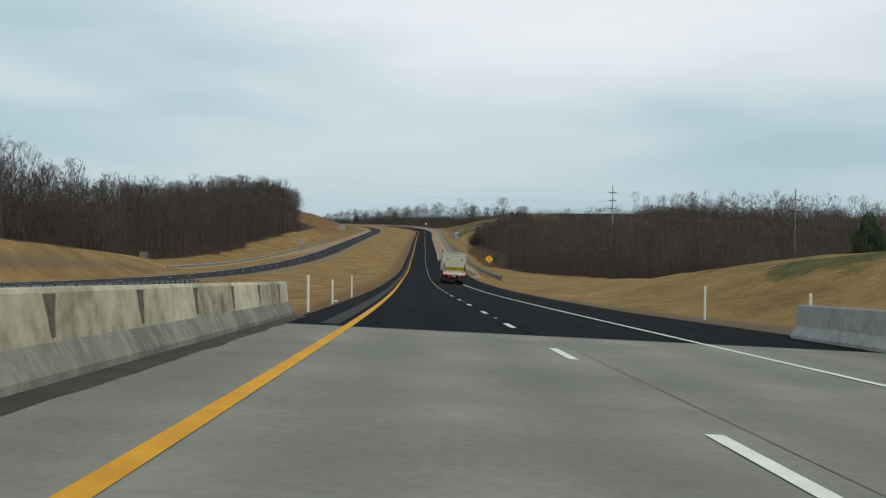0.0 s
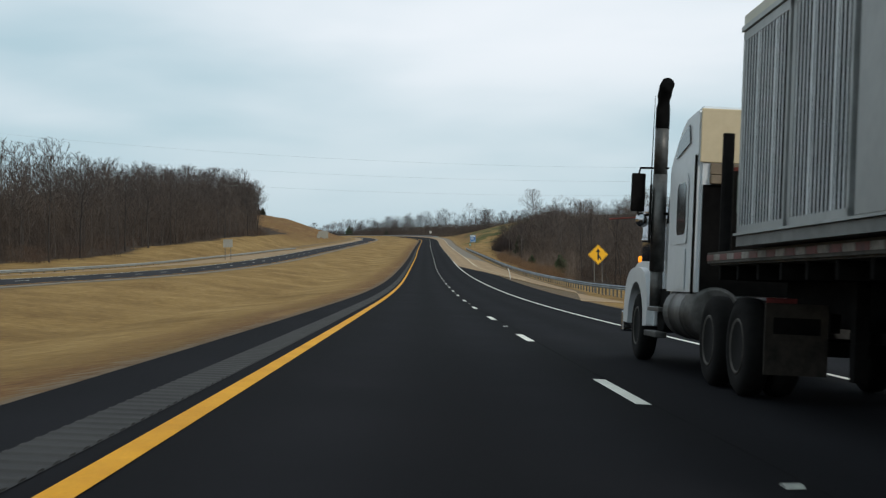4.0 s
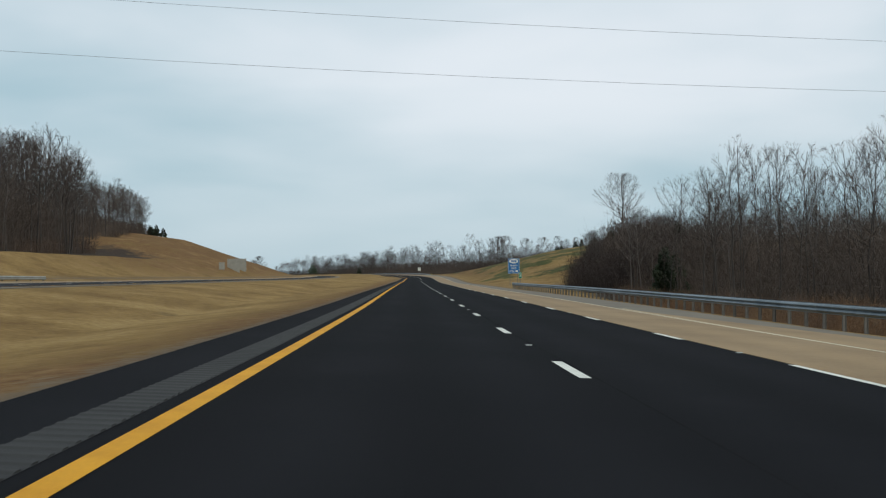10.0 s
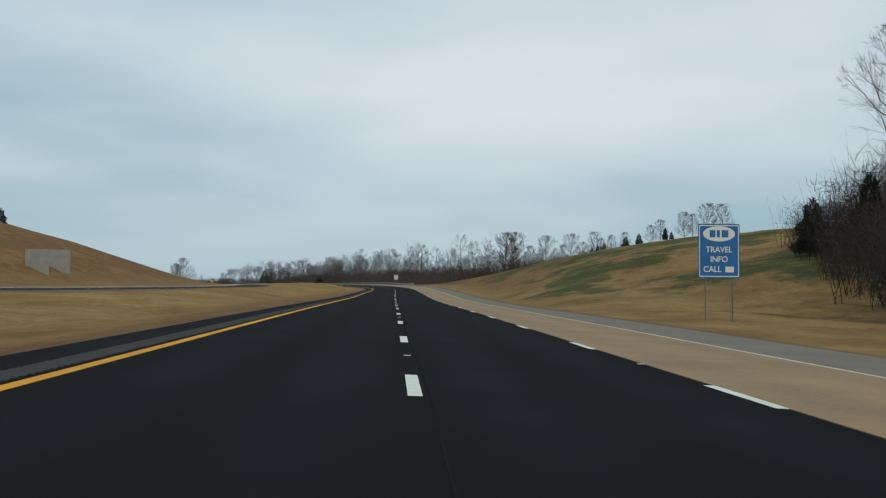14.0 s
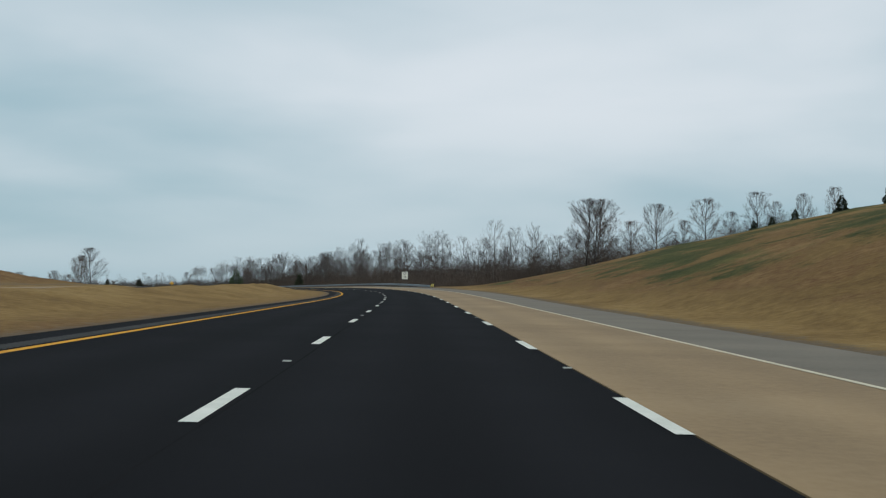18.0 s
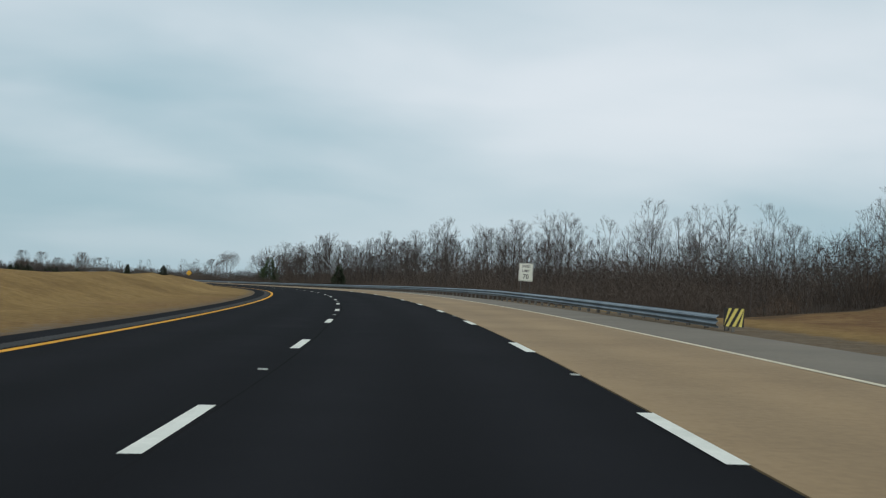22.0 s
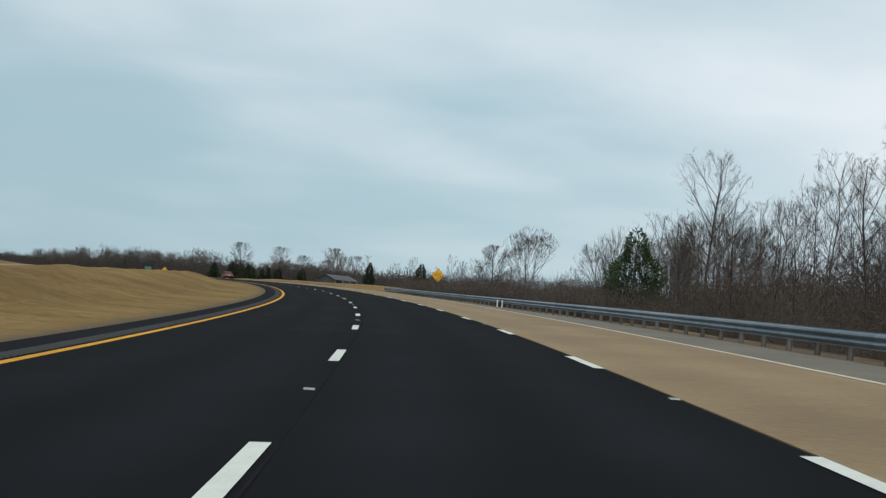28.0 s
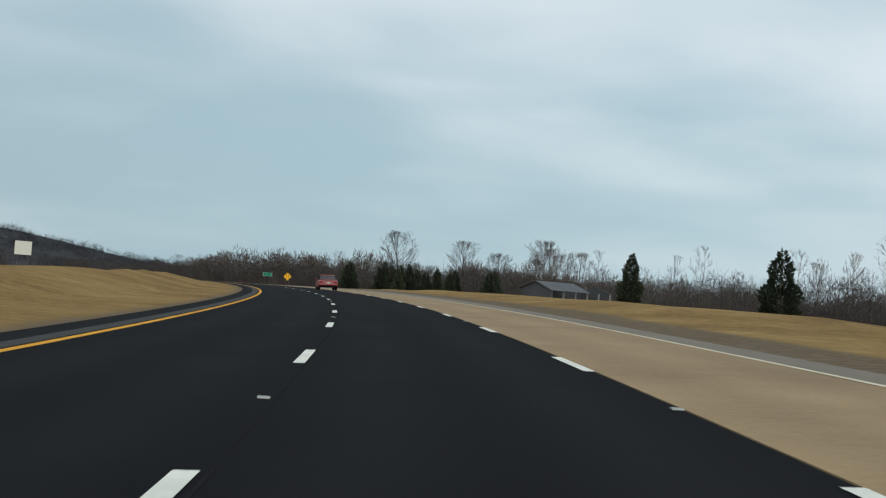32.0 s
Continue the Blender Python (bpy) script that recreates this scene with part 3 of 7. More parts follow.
    for spread, lift in ((1.25, 0.0), (1.7, 2.0), (2.6, 6.0), (4.6, 10.0)):
        fresh = []
        for k, i in enumerate(loop):
            d = verts[i] - middle
            z = verts[i].z * (1 if spread < 1.5 else 0.5) + lift * (0.4 if fresh_right(k) else 1.0)
            if wide + rows - 2 <= k < 2 * wide + rows + rows // 2:
                z = min(z, 2.5)
            fresh.append(len(verts))
            verts.append(Vector((middle.x + d.x * spread, middle.y + d.y * spread, z)))
            for key in layers:
                layers[key].append({"litter": 1.0 if fresh_right(k) or k > 2 * wide + rows + rows // 2 else 0.25, "green": 0.4}.get(key, 0.0))
        n = len(loop)
        faces += [(ring[k], fresh[k], fresh[(k + 1) % n], ring[(k + 1) % n]) for k in range(n)]
        ring = fresh
        RINGS.append([verts[i] for i in fresh])
    RINGS.insert(0, [verts[i] for i in loop])
    me = mesh_of("ground", verts, faces, GROUND)
    for key, values in layers.items():
        me.attributes.new(key, "FLOAT", "POINT").data.foreach_set("value", values)
    me.shade_smooth()
    tagged(new("ground", me), "dry winter grass over verges, median and hills", "ground", "", "structure")


build_ground()

# ---- pavements ----
DASH0, PERIOD, DASH = 19.8, 12.192, 3.05
JOINT = 28.0


def tan_inner(s):
    return float(np.interp(s, (230, 300, 318, 334, 354, 368, 1900), (10.3, 8.9, 7.75, 6.8, 5.0, 3.74, 3.74)))


def black_outer(s):
    return float(np.interp(s, (28, 40, 60, 318, 334, 354, 368, 1900), (8.4, 8.2, 7.3, 7.6, 6.7, 4.95, 3.72, 3.72)))


def ramp_inner(s):
    return float(np.interp(s, (150, 320, 400, 1900), (-38.6, -38.0, -33.05, -33.05)))


def ramp_outer(s):
    return float(np.interp(s, (150, 380, 520, 1900), (-40.2, -40.0, -36.4, -36.0)))


def yellow_lat(s):
    return float(np.interp(s, (20, 100, 450, 620), (-3.77, -3.76, -3.77, -3.85)))


def build_pavements():
    ribbon("bridge_deck", -150, JOINT, -6.4, 8.7, 0.0, DECK, thick=0.3, label="pale worn concrete bridge deck", category="road")
    ribbon("road", JOINT, 1850, LEFT_EDGE, black_outer, 0.0, ASPHALT, thick=0.12, label="fresh black asphalt carriageway", category="road")
    ribbon("climbing_lane", 230, 1850, tan_inner, lambda s: min(right_edge(s), float(np.interp(s, (230, 300, 400, 440, 1900), (10.6, 10.9, 10.6, WHITE_LAT + 0.1, WHITE_LAT + 0.1)))), 0.004, TAN, thick=0.12, label="tan concrete outer lane beside the asphalt", category="road")
    ribbon("shoulder", 400, 1850, lambda s: float(np.interp(s, (400, 440, 1900), (10.55, WHITE_LAT + 0.102, WHITE_LAT + 0.102))), right_edge, 0.004, SHOULDER, thick=0.12, label="grey paved shoulder", category="shoulder", over=lambda s, lat, up=0.0: on_road(s, lat, up - drop(s) * max(lat - 7.2, 0) / 2.0))
    over = lambda s, lat, up=0.0: at(s, lat, far_road_up(s) + (-26.0 - lat) * 0.02 + up)
    ribbon("opposite_road", -150, 1850, -33.0, -26.0, 0.06, OLD_ASPHALT, thick=0.3, label="grey asphalt carriageway across the median", category="road", over=over)
    ribbon("opposite_shoulder", -150, 1850, -25.99, -25.0, 0.055, SHOULDER, thick=0.3, label="narrow pale shoulder beside the median", category="shoulder", over=over)
    ribbon("exit_ramp", 203, 1850, ramp_outer, ramp_inner, 0.055, TAN, thick=0.3, label="pale concrete exit ramp leaving the far carriageway", category="ramp", over=lambda s, lat, up=0.0: at(s, lat, land_up(s, lat) + up))
    marks = tagged(new("road_markings"), "painted lane lines on the asphalt", "road marking", "", "structure")
    ribbon("yellow_line", -150, 1850, lambda s: yellow_lat(s) - 0.09, lambda s: yellow_lat(s) + 0.09, 0.006, YELLOW_PAINT, marks, 3.0)
    ribbon("paving_seam", JOINT, 1850, lambda s: 0.10 + 0.03 * math.sin(s * 0.21), lambda s: 0.122 + 0.03 * math.sin(s * 0.21) + 0.008 * math.sin(s * 0.9), 0.003, surface("paving_seam", [(0.017, 0.017, 0.018), (0.025, 0.025, 0.026)], 0.95, scale=1, spot=8, specular=0.0), marks, 3.0)
    ribbon("rumble_strip", JOINT + 1, 1850, -4.42, -4.02, 0.005, RUMBLE, marks, 4.0)
    # Ribs paler than their strip: lit tops and dark grooves put into colour.
    ribs = surface("rumble_ribs", [(0.020, 0.020, 0.019), (0.034, 0.034, 0.032)], 0.9, scale=1.2, spot=25)
    verts, faces = [], []
    for k in range(3860):
        s = JOINT + 1.2 + k * 0.305
        n = len(verts)
        for lat in (-4.41, -4.03):
            verts += [on_road(s, lat, 0.005), on_road(s + 0.05, lat, 0.016), on_road(s + 0.12, lat, 0.016), on_road(s + 0.17, lat, 0.005)]
        faces += [(n + i, n + 4 + i, n + 5 + i, n + 1 + i) for i in range(3)] + [(n, n + 1, n + 2, n + 3), (n + 7, n + 6, n + 5, n + 4)]
    ob = new("rumble_ribs", mesh_of("rumble_ribs", verts, faces, ribs))
    ob.parent = marks
    ob["kind"] = "stuff"
    ribbon("edge_line", -150, 402, LANE - 0.07, LANE + 0.07, 0.008, WHITE_PAINT, marks, 3.0)
    ribbon("edge_line", 366, 1850, WHITE_LAT - 0.06, WHITE_LAT + 0.06, 0.010, CREAM_PAINT, marks, 3.0)
    ribbon("faded_line", 300, 440, lambda s: float(np.interp(s, (300, 370, 440), (9.6, 6.6, 7.25))), lambda s: float(np.interp(s, (300, 370, 440), (9.72, 6.72, 7.37))), 0.009, OLD_YELLOW, marks, 3.0)
    ribbon("far_yellow_line", -150, 900, -26.5, -26.35, 0.066, YELLOW_PAINT, marks, 6.0, over=over)
    ribbon("far_edge_line", -150, 900, -32.75, -32.6, 0.066, WHITE_PAINT, marks, 6.0, over=over)
    for k in range(3, 60):
        ribbon("far_dash", 10 + k * PERIOD, 13.05 + k * PERIOD, -29.6, -29.45, 0.066, WHITE_PAINT, marks, 3.1, over=over)
    for k in range(-10, 125):
        s = DASH0 + k * PERIOD
        ribbon("lane_dash", s, s + DASH, -0.075, 0.075, 0.007, WHITE_PAINT, marks, 1.6)
        if s > 404:
            ribbon("lane_dash", s, s + DASH, LANE - 0.075, LANE + 0.075, 0.008, WHITE_PAINT, marks, 1.6)
    for k in range(-11, 70):
        s = DASH0 + 7.4 + (2 * k + 1) * PERIOD
        for lat in (0, LANE):
            if (lat and s < 404) or s < 30:
                continue
            bm = bmesh.new()
            prism(bm, [(-0.07, 0), (-0.035, 0.016), (0.035, 0.016), (0.07, 0)], -0.055, 0.055)
            ob = part("pavement_marker", bm, STUD, marks)
            ob.matrix_world = Matrix.Translation(on_road(s, lat, 0.004)) @ Matrix.Rotation(heading(s), 4, "Z")
    joints = surface("dark_joint", [(0.140, 0.134, 0.106), (0.185, 0.177, 0.140)], 0.9)
    for lat in (0.35,):
        ribbon("deck_joint", -150, JOINT - 0.1, lat, lat + 0.02, 0.003, joints, marks, 6.0)
    dirt = surface("gutter_dirt", [(0.026, 0.023, 0.017), (0.06, 0.052, 0.038)], 0.95, scale=1.2, spot=8)
    ribbon("gutter_dirt", -100, 33, -5.5, lambda s: -5.05 + 0.12 * noise.noise((s * 0.6, 0, 0)), 0.004, dirt, marks, 1.0)


build_pavements()

# ---- trees ----


def grow(seed, height, spread, bare=0.4, stem=0.16, wide=30, levels=6, twigs=5, stems=1, first=3):
    """A bare tree that forks again and again into a rounded crown: arrays of trunk and limb triangles, and of twig triangles.
    wide is the usual fork angle in degrees."""
    rnd = random.Random(seed)
    wood_v, wood_f, twig_v, twig_f = [], [], [], []

    def bar(a, b, r0, r1):
        d = (b - a).normalized()
        u = d.orthogonal().normalized()
        w = d.cross(u)
        i = len(wood_v)
        for p, r in ((a, r0), (b, r1)):
            for k in range(3):
                wood_v.append(p + (u * math.cos(k * 2.0944) + w * math.sin(k * 2.0944)) * r)
        for k in range(3):
            m = (k + 1) % 3
            wood_f.extend([(i + k, i + m, i + 3 + m), (i + k, i + 3 + m, i + 3 + k)])

    def sliver(vs, fs, a, b, r, blunt=0.0):
        d = b - a
        u = d.orthogonal().normalized()
        u.rotate(Matrix.Rotation(rnd.random() * 6.28, 3, d.normalized()))
        i = len(vs)
        vs.extend([a - u * r, a + u * r, b + u * blunt])
        fs.append((i, i + 1, i + 2))
        if blunt:
            vs.append(b - u * blunt)
            fs.append((i, i + 2, i + 3))

    def shaky(amount):
        return Vector((rnd.uniform(-1, 1), rnd.uniform(-1, 1), rnd.uniform(-1, 1))) * amount

    def tilted(d, degrees, turn):
        side = d.orthogonal().normalized()
        side.rotate(Matrix.Rotation(turn, 3, d))
        return (d * math.cos(radians(degrees)) + side * math.sin(radians(degrees))).normalized()

    def tuft(p, d, count, long):
        for _ in range(count):
            way = (d + shaky(0.62) + Vector((0, 0, 0.08))).normalized()
            a = p - d * long * rnd.uniform(0, 0.8)
            sliver(twig_v, twig_f, a, a + way * long * rnd.uniform(0.6, 1.35), rnd.uniform(0.010, 0.016))

    def fork(p, d, length, r, level):
        bend = (d + shaky(0.10) + Vector((0, 0, 0.05))).normalized()
        m, e = p + d * length * 0.5, p + d * length * 0.5 + bend * length * 0.5
        thin = r * 0.72
        if r > 0.03:
            bar(p, m, r, (r + thin) / 2)
            bar(m, e, (r + thin) / 2, thin)
        else:
            sliver(wood_v, wood_f, p, e, max(r, 0.014), max(thin, 0.0084))
        if level >= 2:
            tuft(m, tilted(bend, rnd.uniform(25, 55), rnd.random() * 6.28), max(twigs // 2, 1), length * 0.55)
        if level == 0:
            tuft(e, bend, twigs, length * 0.9)
            return
        n = 3 if rnd.random() < 0.32 else 2
        turn = rnd.random() * 6.28
        for k in range(n):
            lean = wide * rnd.uniform(0.45, 1.25) * (0.5 if k == 0 and n == 2 and rnd.random() < 0.5 else 1.0)
            way = tilted(bend, lean, turn + k * 6.283 / n + rnd.uniform(-.4, .4))
            way = (way + Vector((0, 0, 0.10))).normalized()
            fork(e, way, length * rnd.uniform(0.68, 0.9), thin * (0.95 if n == 2 else 0.85), level - 1)

    crown = height * (1 - bare)
    for k in range(stems):
        lean = shaky(0.04) + Vector((0, 0, 1))
        if stems > 1:
            a = k * 6.283 / stems + rnd.random()
            lean = Vector((math.cos(a) * 0.28, math.sin(a) * 0.28, 1))
        p, d, steps = Vector((0, 0, -0.4)), lean.normalized(), 4
        r = stem
        for i in range(steps):
            q = p + d * ((height * bare + 0.4) / steps)
            bar(p, q, r, r * 0.93)
            r *= 0.93
            p = q
            d = (d + shaky(0.05) + Vector((0, 0, 0.06))).normalized()
            if i > 1 and stems == 1:
                side = tilted(d, rnd.uniform(45, 65), rnd.random() * 6.28)
                fork(p, side, crown * 0.17, r * 0.4, max(levels - 3, 1))
        leader = crown * 0.30
        turn = rnd.random() * 6.28
        for i in range(first):
            way = tilted(d, rnd.uniform(0.3, 0.55) * wide if i == 0 else wide * rnd.uniform(0.85, 1.3), turn + i * 6.283 / first + rnd.uniform(-.3, .3))
            fork(p, way, leader * rnd.uniform(0.8, 1.05), r * 0.62, levels - 1)
    wood_v, twig_v = (np.array([tuple(v) for v in vs]) for vs in (wood_v, twig_v))
    broad = spread / float(np.percentile(np.hypot(twig_v[:, 0], twig_v[:, 1]), 96))
    fit = np.array([broad, broad, height / float(twig_v[:, 2].max())])
    return [rounded(wood_v * fit, spread, height, bare), rounded(twig_v * fit, spread, height, bare), np.array(wood_f), np.array(twig_f)]


def rounded(points, spread, height, bare):
    """Draws points that stand out of a dome-shaped crown back towards it."""
    low = height * bare
    middle, half = low + (height - low) * 0.45, (height - low) * 0.55
    r = np.hypot(points[:, 0], points[:, 1])
    over = np.maximum(points[:, 2] - middle, 0) / half
    e = np.maximum(((r / spread) ** 2.3 + over ** 2.3) ** (1 / 2.3), 1e-6)
    pull = np.where(e > 0.9, (0.9 + 0.35 * np.minimum(e - 0.9, 0.28)) / np.maximum(e, 0.9), 1.0)
    out = points * 1.0
    out[:, 0] *= pull
    out[:, 1] *= pull
    out[:, 2] = np.where(points[:, 2] > middle, middle + (points[:, 2] - middle) * pull, points[:, 2])
    return out


def forest_tree(seed, height, spread, bare=0.45, stem=0.18, limbs=14, shoots=5, twigs=4, light=False, fine=(0.006, 0.010), droop=0.0):
    """A wood-grown bare tree: one stem that runs on into a rounded crown of rising limbs, shoots and fine twigs.
    Gives arrays of trunk and limb triangles and of twig triangles; a light tree has flat blades for its limbs."""
    rnd = random.Random(seed)
    wood_v, wood_f, twig_v, twig_f = [], [], [], []

    def bar(a, b, r0, r1):
        d = (b - a).normalized()
        u = d.orthogonal().normalized()
        w = d.cross(u)
        i = len(wood_v)
        for p, r in ((a, r0), (b, r1)):
            for k in range(3):
                wood_v.append(p + (u * math.cos(k * 2.0944) + w * math.sin(k * 2.0944)) * r)
        for k in range(3):
            m = (k + 1) % 3
            wood_f.extend([(i + k, i + m, i + 3 + m), (i + k, i + 3 + m, i + 3 + k)])

    def sliver(vs, fs, a, b, r):
        d = b - a
        u = d.orthogonal().normalized()
        u.rotate(Matrix.Rotation(rnd.random() * 6.28, 3, d.normalized()))
        i = len(vs)
        vs.extend([a - u * r, a + u * r, b])
        fs.append((i, i + 1, i + 2))

    def about(d, low, high):
        side = d.orthogonal().normalized()
        side.rotate(Matrix.Rotation(rnd.random() * 6.28, 3, d))
        a = radians(rnd.uniform(low, high))
        return (d * math.cos(a) + side * math.sin(a)).normalized()

    line, r = [Vector((0, 0, -0.4))], stem
    lean = Vector((rnd.uniform(-0.05, 0.05), rnd.uniform(-0.05, 0.05), 1))
    steps = 7
    radii = [stem]
    for k in range(steps):
        kink = 0.05 if k < 3 else 0.13
        d = (lean + Vector((rnd.uniform(-kink, kink), rnd.uniform(-kink, kink), 0))).normalized()
        line.append(line[-1] + d * (height * 0.93 + 0.4) / steps)
        radii.append(stem * (1 - 0.82 * ((k + 1) / steps) ** 0.9))
        bar(line[-2], line[-1], radii[-2], radii[-1])
    low, middle = height * bare, height * (0.5 + 0.5 * bare)
    half = height * (1 - bare) / 2

    def envelope(z):
        return spread * math.sqrt(max(1 - ((z - middle) / (half * 1.06)) ** 2, 0.04))

    turn = rnd.random() * 6.28
    for k in range(limbs):
        z = low * 0.92 + (height * 0.92 - low) * (k / limbs) ** 1.1
        f = min(max((z + 0.4) / (height * 0.93 + 0.4) * steps, 0), steps - 0.01)
        i = int(f)
        p = line[i].lerp(line[i + 1], f - i)
        thick = (radii[i] * (1 - f + i) + radii[i + 1] * (f - i)) * 0.5
        turn += 2.4 + rnd.uniform(-0.5, 0.5)
        rise = radians(rnd.uniform(26, 46) - droop + (30 + droop) * k / limbs)
        d = Vector((math.cos(turn) * math.cos(rise), math.sin(turn) * math.cos(rise), math.sin(rise)))
        long = 0.6
        while long < height * 0.42:
            q = p + d * long
            if math.hypot(q.x, q.y) > envelope(q.z) * 0.86 or q.z > height * 0.97:
                break
            long += 0.25
        long *= rnd.uniform(0.75, 1.08)
        m = p + d * long * 0.5
        up = (d + Vector((rnd.uniform(-.2, .2), rnd.uniform(-.2, .2), rnd.uniform(-0.05, 0.4 + 0.05 * max(droop, 0))))).normalized()
        e = m + up * long * 0.5
        if light:
            sliver(wood_v, wood_f, p, m + (e - m) * 0.2, max(thick, 0.035))
            sliver(wood_v, wood_f, m, e, max(thick * 0.6, 0.022))
        else:
            bar(p, m, thick, thick * 0.7)
            bar(m, e, thick * 0.7, 0.012)
        for j in range(shoots):
            g = 0.3 + 0.7 * (j + rnd.random()) / shoots
            a = p.lerp(m, g * 2) if g < 0.5 else m.lerp(e, g * 2 - 1)
            way = about(d if g < 0.5 else up, 18, 46)
            way = (way + Vector((0, 0, 0.15))).normalized()
            reach = (long * 0.42 + 0.35) * rnd.uniform(0.6, 1.1) * (1.15 - 0.5 * g)
            b = a + way * reach
            sliver(wood_v, wood_f, a, b, max(thick * 0.3, fine[1] * 1.15))
            for n in range(twigs):
                c = a.lerp(b, rnd.uniform(0.25, 1.0))
                tip = c + (about(way, 10, 42) + Vector((0, 0, 0.12))) * reach * rnd.uniform(0.3, 0.6)
                sliver(twig_v, twig_f, c, tip, rnd.uniform(*fine))
                if not light:
                    c = c.lerp(tip, 0.4)
                    sliver(twig_v, twig_f, c, c + about((tip - c).normalized(), 25, 55) * reach * rnd.uniform(0.2, 0.4), fine[0])
    wood_v, twig_v = (np.array([tuple(v) for v in vs]) for vs in (wood_v, twig_v))
    return [rounded(wood_v, spread, height, bare), rounded(twig_v, spread, height, bare), np.array(wood_f), np.array(twig_f)]


def thicket(seed, height, spread, stems=26, twigs=420, stout=1.0):
    """A shrub of thin stems: one triangle set."""
    rnd = random.Random(seed)
    v, f = [], []
    for k in range(stems + twigs):
        a, r = rnd.random() * 6.28, spread * math.sqrt(rnd.random())
        base = Vector((math.cos(a) * r, math.sin(a) * r, rnd.uniform(0, 0.7) * height * (k >= stems) - 0.2))
        tall = height * rnd.uniform(0.5, 1.0) if k < stems else rnd.uniform(0.4, 1.3)
        tip = base + Vector((rnd.uniform(-.45, .45), rnd.uniform(-.45, .45), 1)).normalized() * tall
        if k >= stems:
            tip = base + Vector((rnd.uniform(-1, 1), rnd.uniform(-1, 1), rnd.uniform(-.2, 1) if height < 3 else rnd.uniform(-0.1, 1.3))).normalized() * tall
        u = (tip - base).orthogonal().normalized() * (0.024 if k < stems else 0.017) * stout
        u.rotate(Matrix.Rotation(rnd.random() * 6.28, 3, (tip - base).normalized()))
        i = len(v)
        v += [base - u, base + u, tip]
        f.append((i, i + 1, i + 2))
    return np.array([tuple(p) for p in v]), np.array(f)


def conifer(seed, height, spread, tufts=900, cone=1.0, clear=0.03, needle=1.0):
    """Trunk triangles and needle sprays of an evergreen with an uneven outline."""
    rnd = random.Random(seed)
    v, f = [], []
    lobes = [(rnd.random() * 6.28, rnd.uniform(0.78, 1.2)) for _ in range(9)]
    for k in range(tufts):
        t = clear + (1 - clear) * (1 - math.sqrt(rnd.random())) if cone > 0.6 else clear + (1 - clear) * rnd.random()
        a = rnd.random() * 6.28
        wide = spread * ((1 - t) ** (0.75 if cone > 0.6 else 0.5)) * (0.55 + 0.45 * min(t / 0.12, 1))
        wide *= max(g * (0.82 + 0.18 * math.cos(a - b)) for b, g in lobes[:5]) * (0.9 + 0.25 * math.sin(t * 17 + lobes[0][0] + a * 2))
        r = wide * math.sqrt(rnd.uniform(0.35, 1.0))
        p = Vector((math.cos(a) * r, math.sin(a) * r, t * height))
        out = Vector((math.cos(a), math.sin(a), rnd.uniform(0.1, 1.3))).normalized()
        size = rnd.uniform(0.18, 0.42) * (0.5 + height / 9) * needle
        side = out.cross(Vector((rnd.uniform(-1, 1), rnd.uniform(-1, 1), rnd.uniform(-1, 1)))).normalized() * size * 0.42
        i = len(v)
        v += [p - side, p + side, p + out * size + side * 0.3, p + out * size * 1.25 - side * 0.2]
        f += [(i, i + 1, i + 2), (i, i + 2, i + 3)]
    return np.array([tuple(p) for p in v]), np.array(f)


def far_crown(seed, height, radius, blades):
    """A far bare tree as a rounded cloud of fine twigs over a short stem."""
    rnd = random.Random(seed)
    lobes = [(Vector((rnd.uniform(-.45, .45) * radius, rnd.uniform(-.45, .45) * radius, height * rnd.uniform(0.45, 0.72))), radius * rnd.uniform(0.45, 0.7)) for _ in range(5)]
    v, f = [], []
    for k in range(blades):
        c, r = lobes[k % 5]
        way = Vector((rnd.gauss(0, 1), rnd.gauss(0, 1), rnd.gauss(0.25, 1))).normalized()
        p = c + Vector((way.x, way.y, way.z * 1.15)) * r * rnd.random() ** 0.5
        if k < 12:
            p, tip, broad = Vector((rnd.uniform(-.3, .3), rnd.uniform(-.3, .3), -0.5)), p, 0.12
        else:
            tip, broad = p + (way + Vector((0, 0, 0.6))).normalized() * rnd.uniform(0.6, 1.5), rnd.uniform(0.05, 0.10)
        side = (tip - p).orthogonal().normalized() * broad
        side.rotate(Matrix.Rotation(rnd.random() * 6.28, 3, (tip - p).normalized()))
        i = len(v)
        v += [p - side, p + side, tip]
        f.append((i, i + 1, i + 2))
    return np.array([tuple(q) for q in v]), np.array(f)


def tri_mesh(name, verts, faces, material):
    me = bpy.data.meshes.new(name)
    n, m = len(verts), len(faces)
    me.vertices.add(n)
    me.vertices.foreach_set("co", np.asarray(verts, dtype=np.float32).ravel())
    me.loops.add(m * 3)
    me.loops.foreach_set("vertex_index", np.asarray(faces, dtype=np.int32).ravel())
    me.polygons.add(m)
    me.polygons.foreach_set("loop_start", np.arange(0, m * 3, 3, dtype=np.int32))
    me.update()
    me.validate()
    me.materials.append(material)
    return me


class Woods:
    """Gathers many trees that nobody counts into one mesh."""

    def __init__(self):
        self.v, self.f, self.n = [], [], 0

    def put(self, verts, faces, place, turn, size):
        c, s = math.cos(turn), math.sin(turn)
        spun = verts @ np.array([[c, s, 0], [-s, c, 0], [0, 0, 1]]) * size + np.array(tuple(place))
        self.v.append(spun)
        self.f.append(faces + self.n)
        self.n += len(verts)

    def build(self, name, material, label, category):
        if self.v:
            ob = new(name, tri_mesh(name, np.concatenate(self.v), np.concatenate(self.f), material))
            tagged(ob, label, category, "", "stuff")


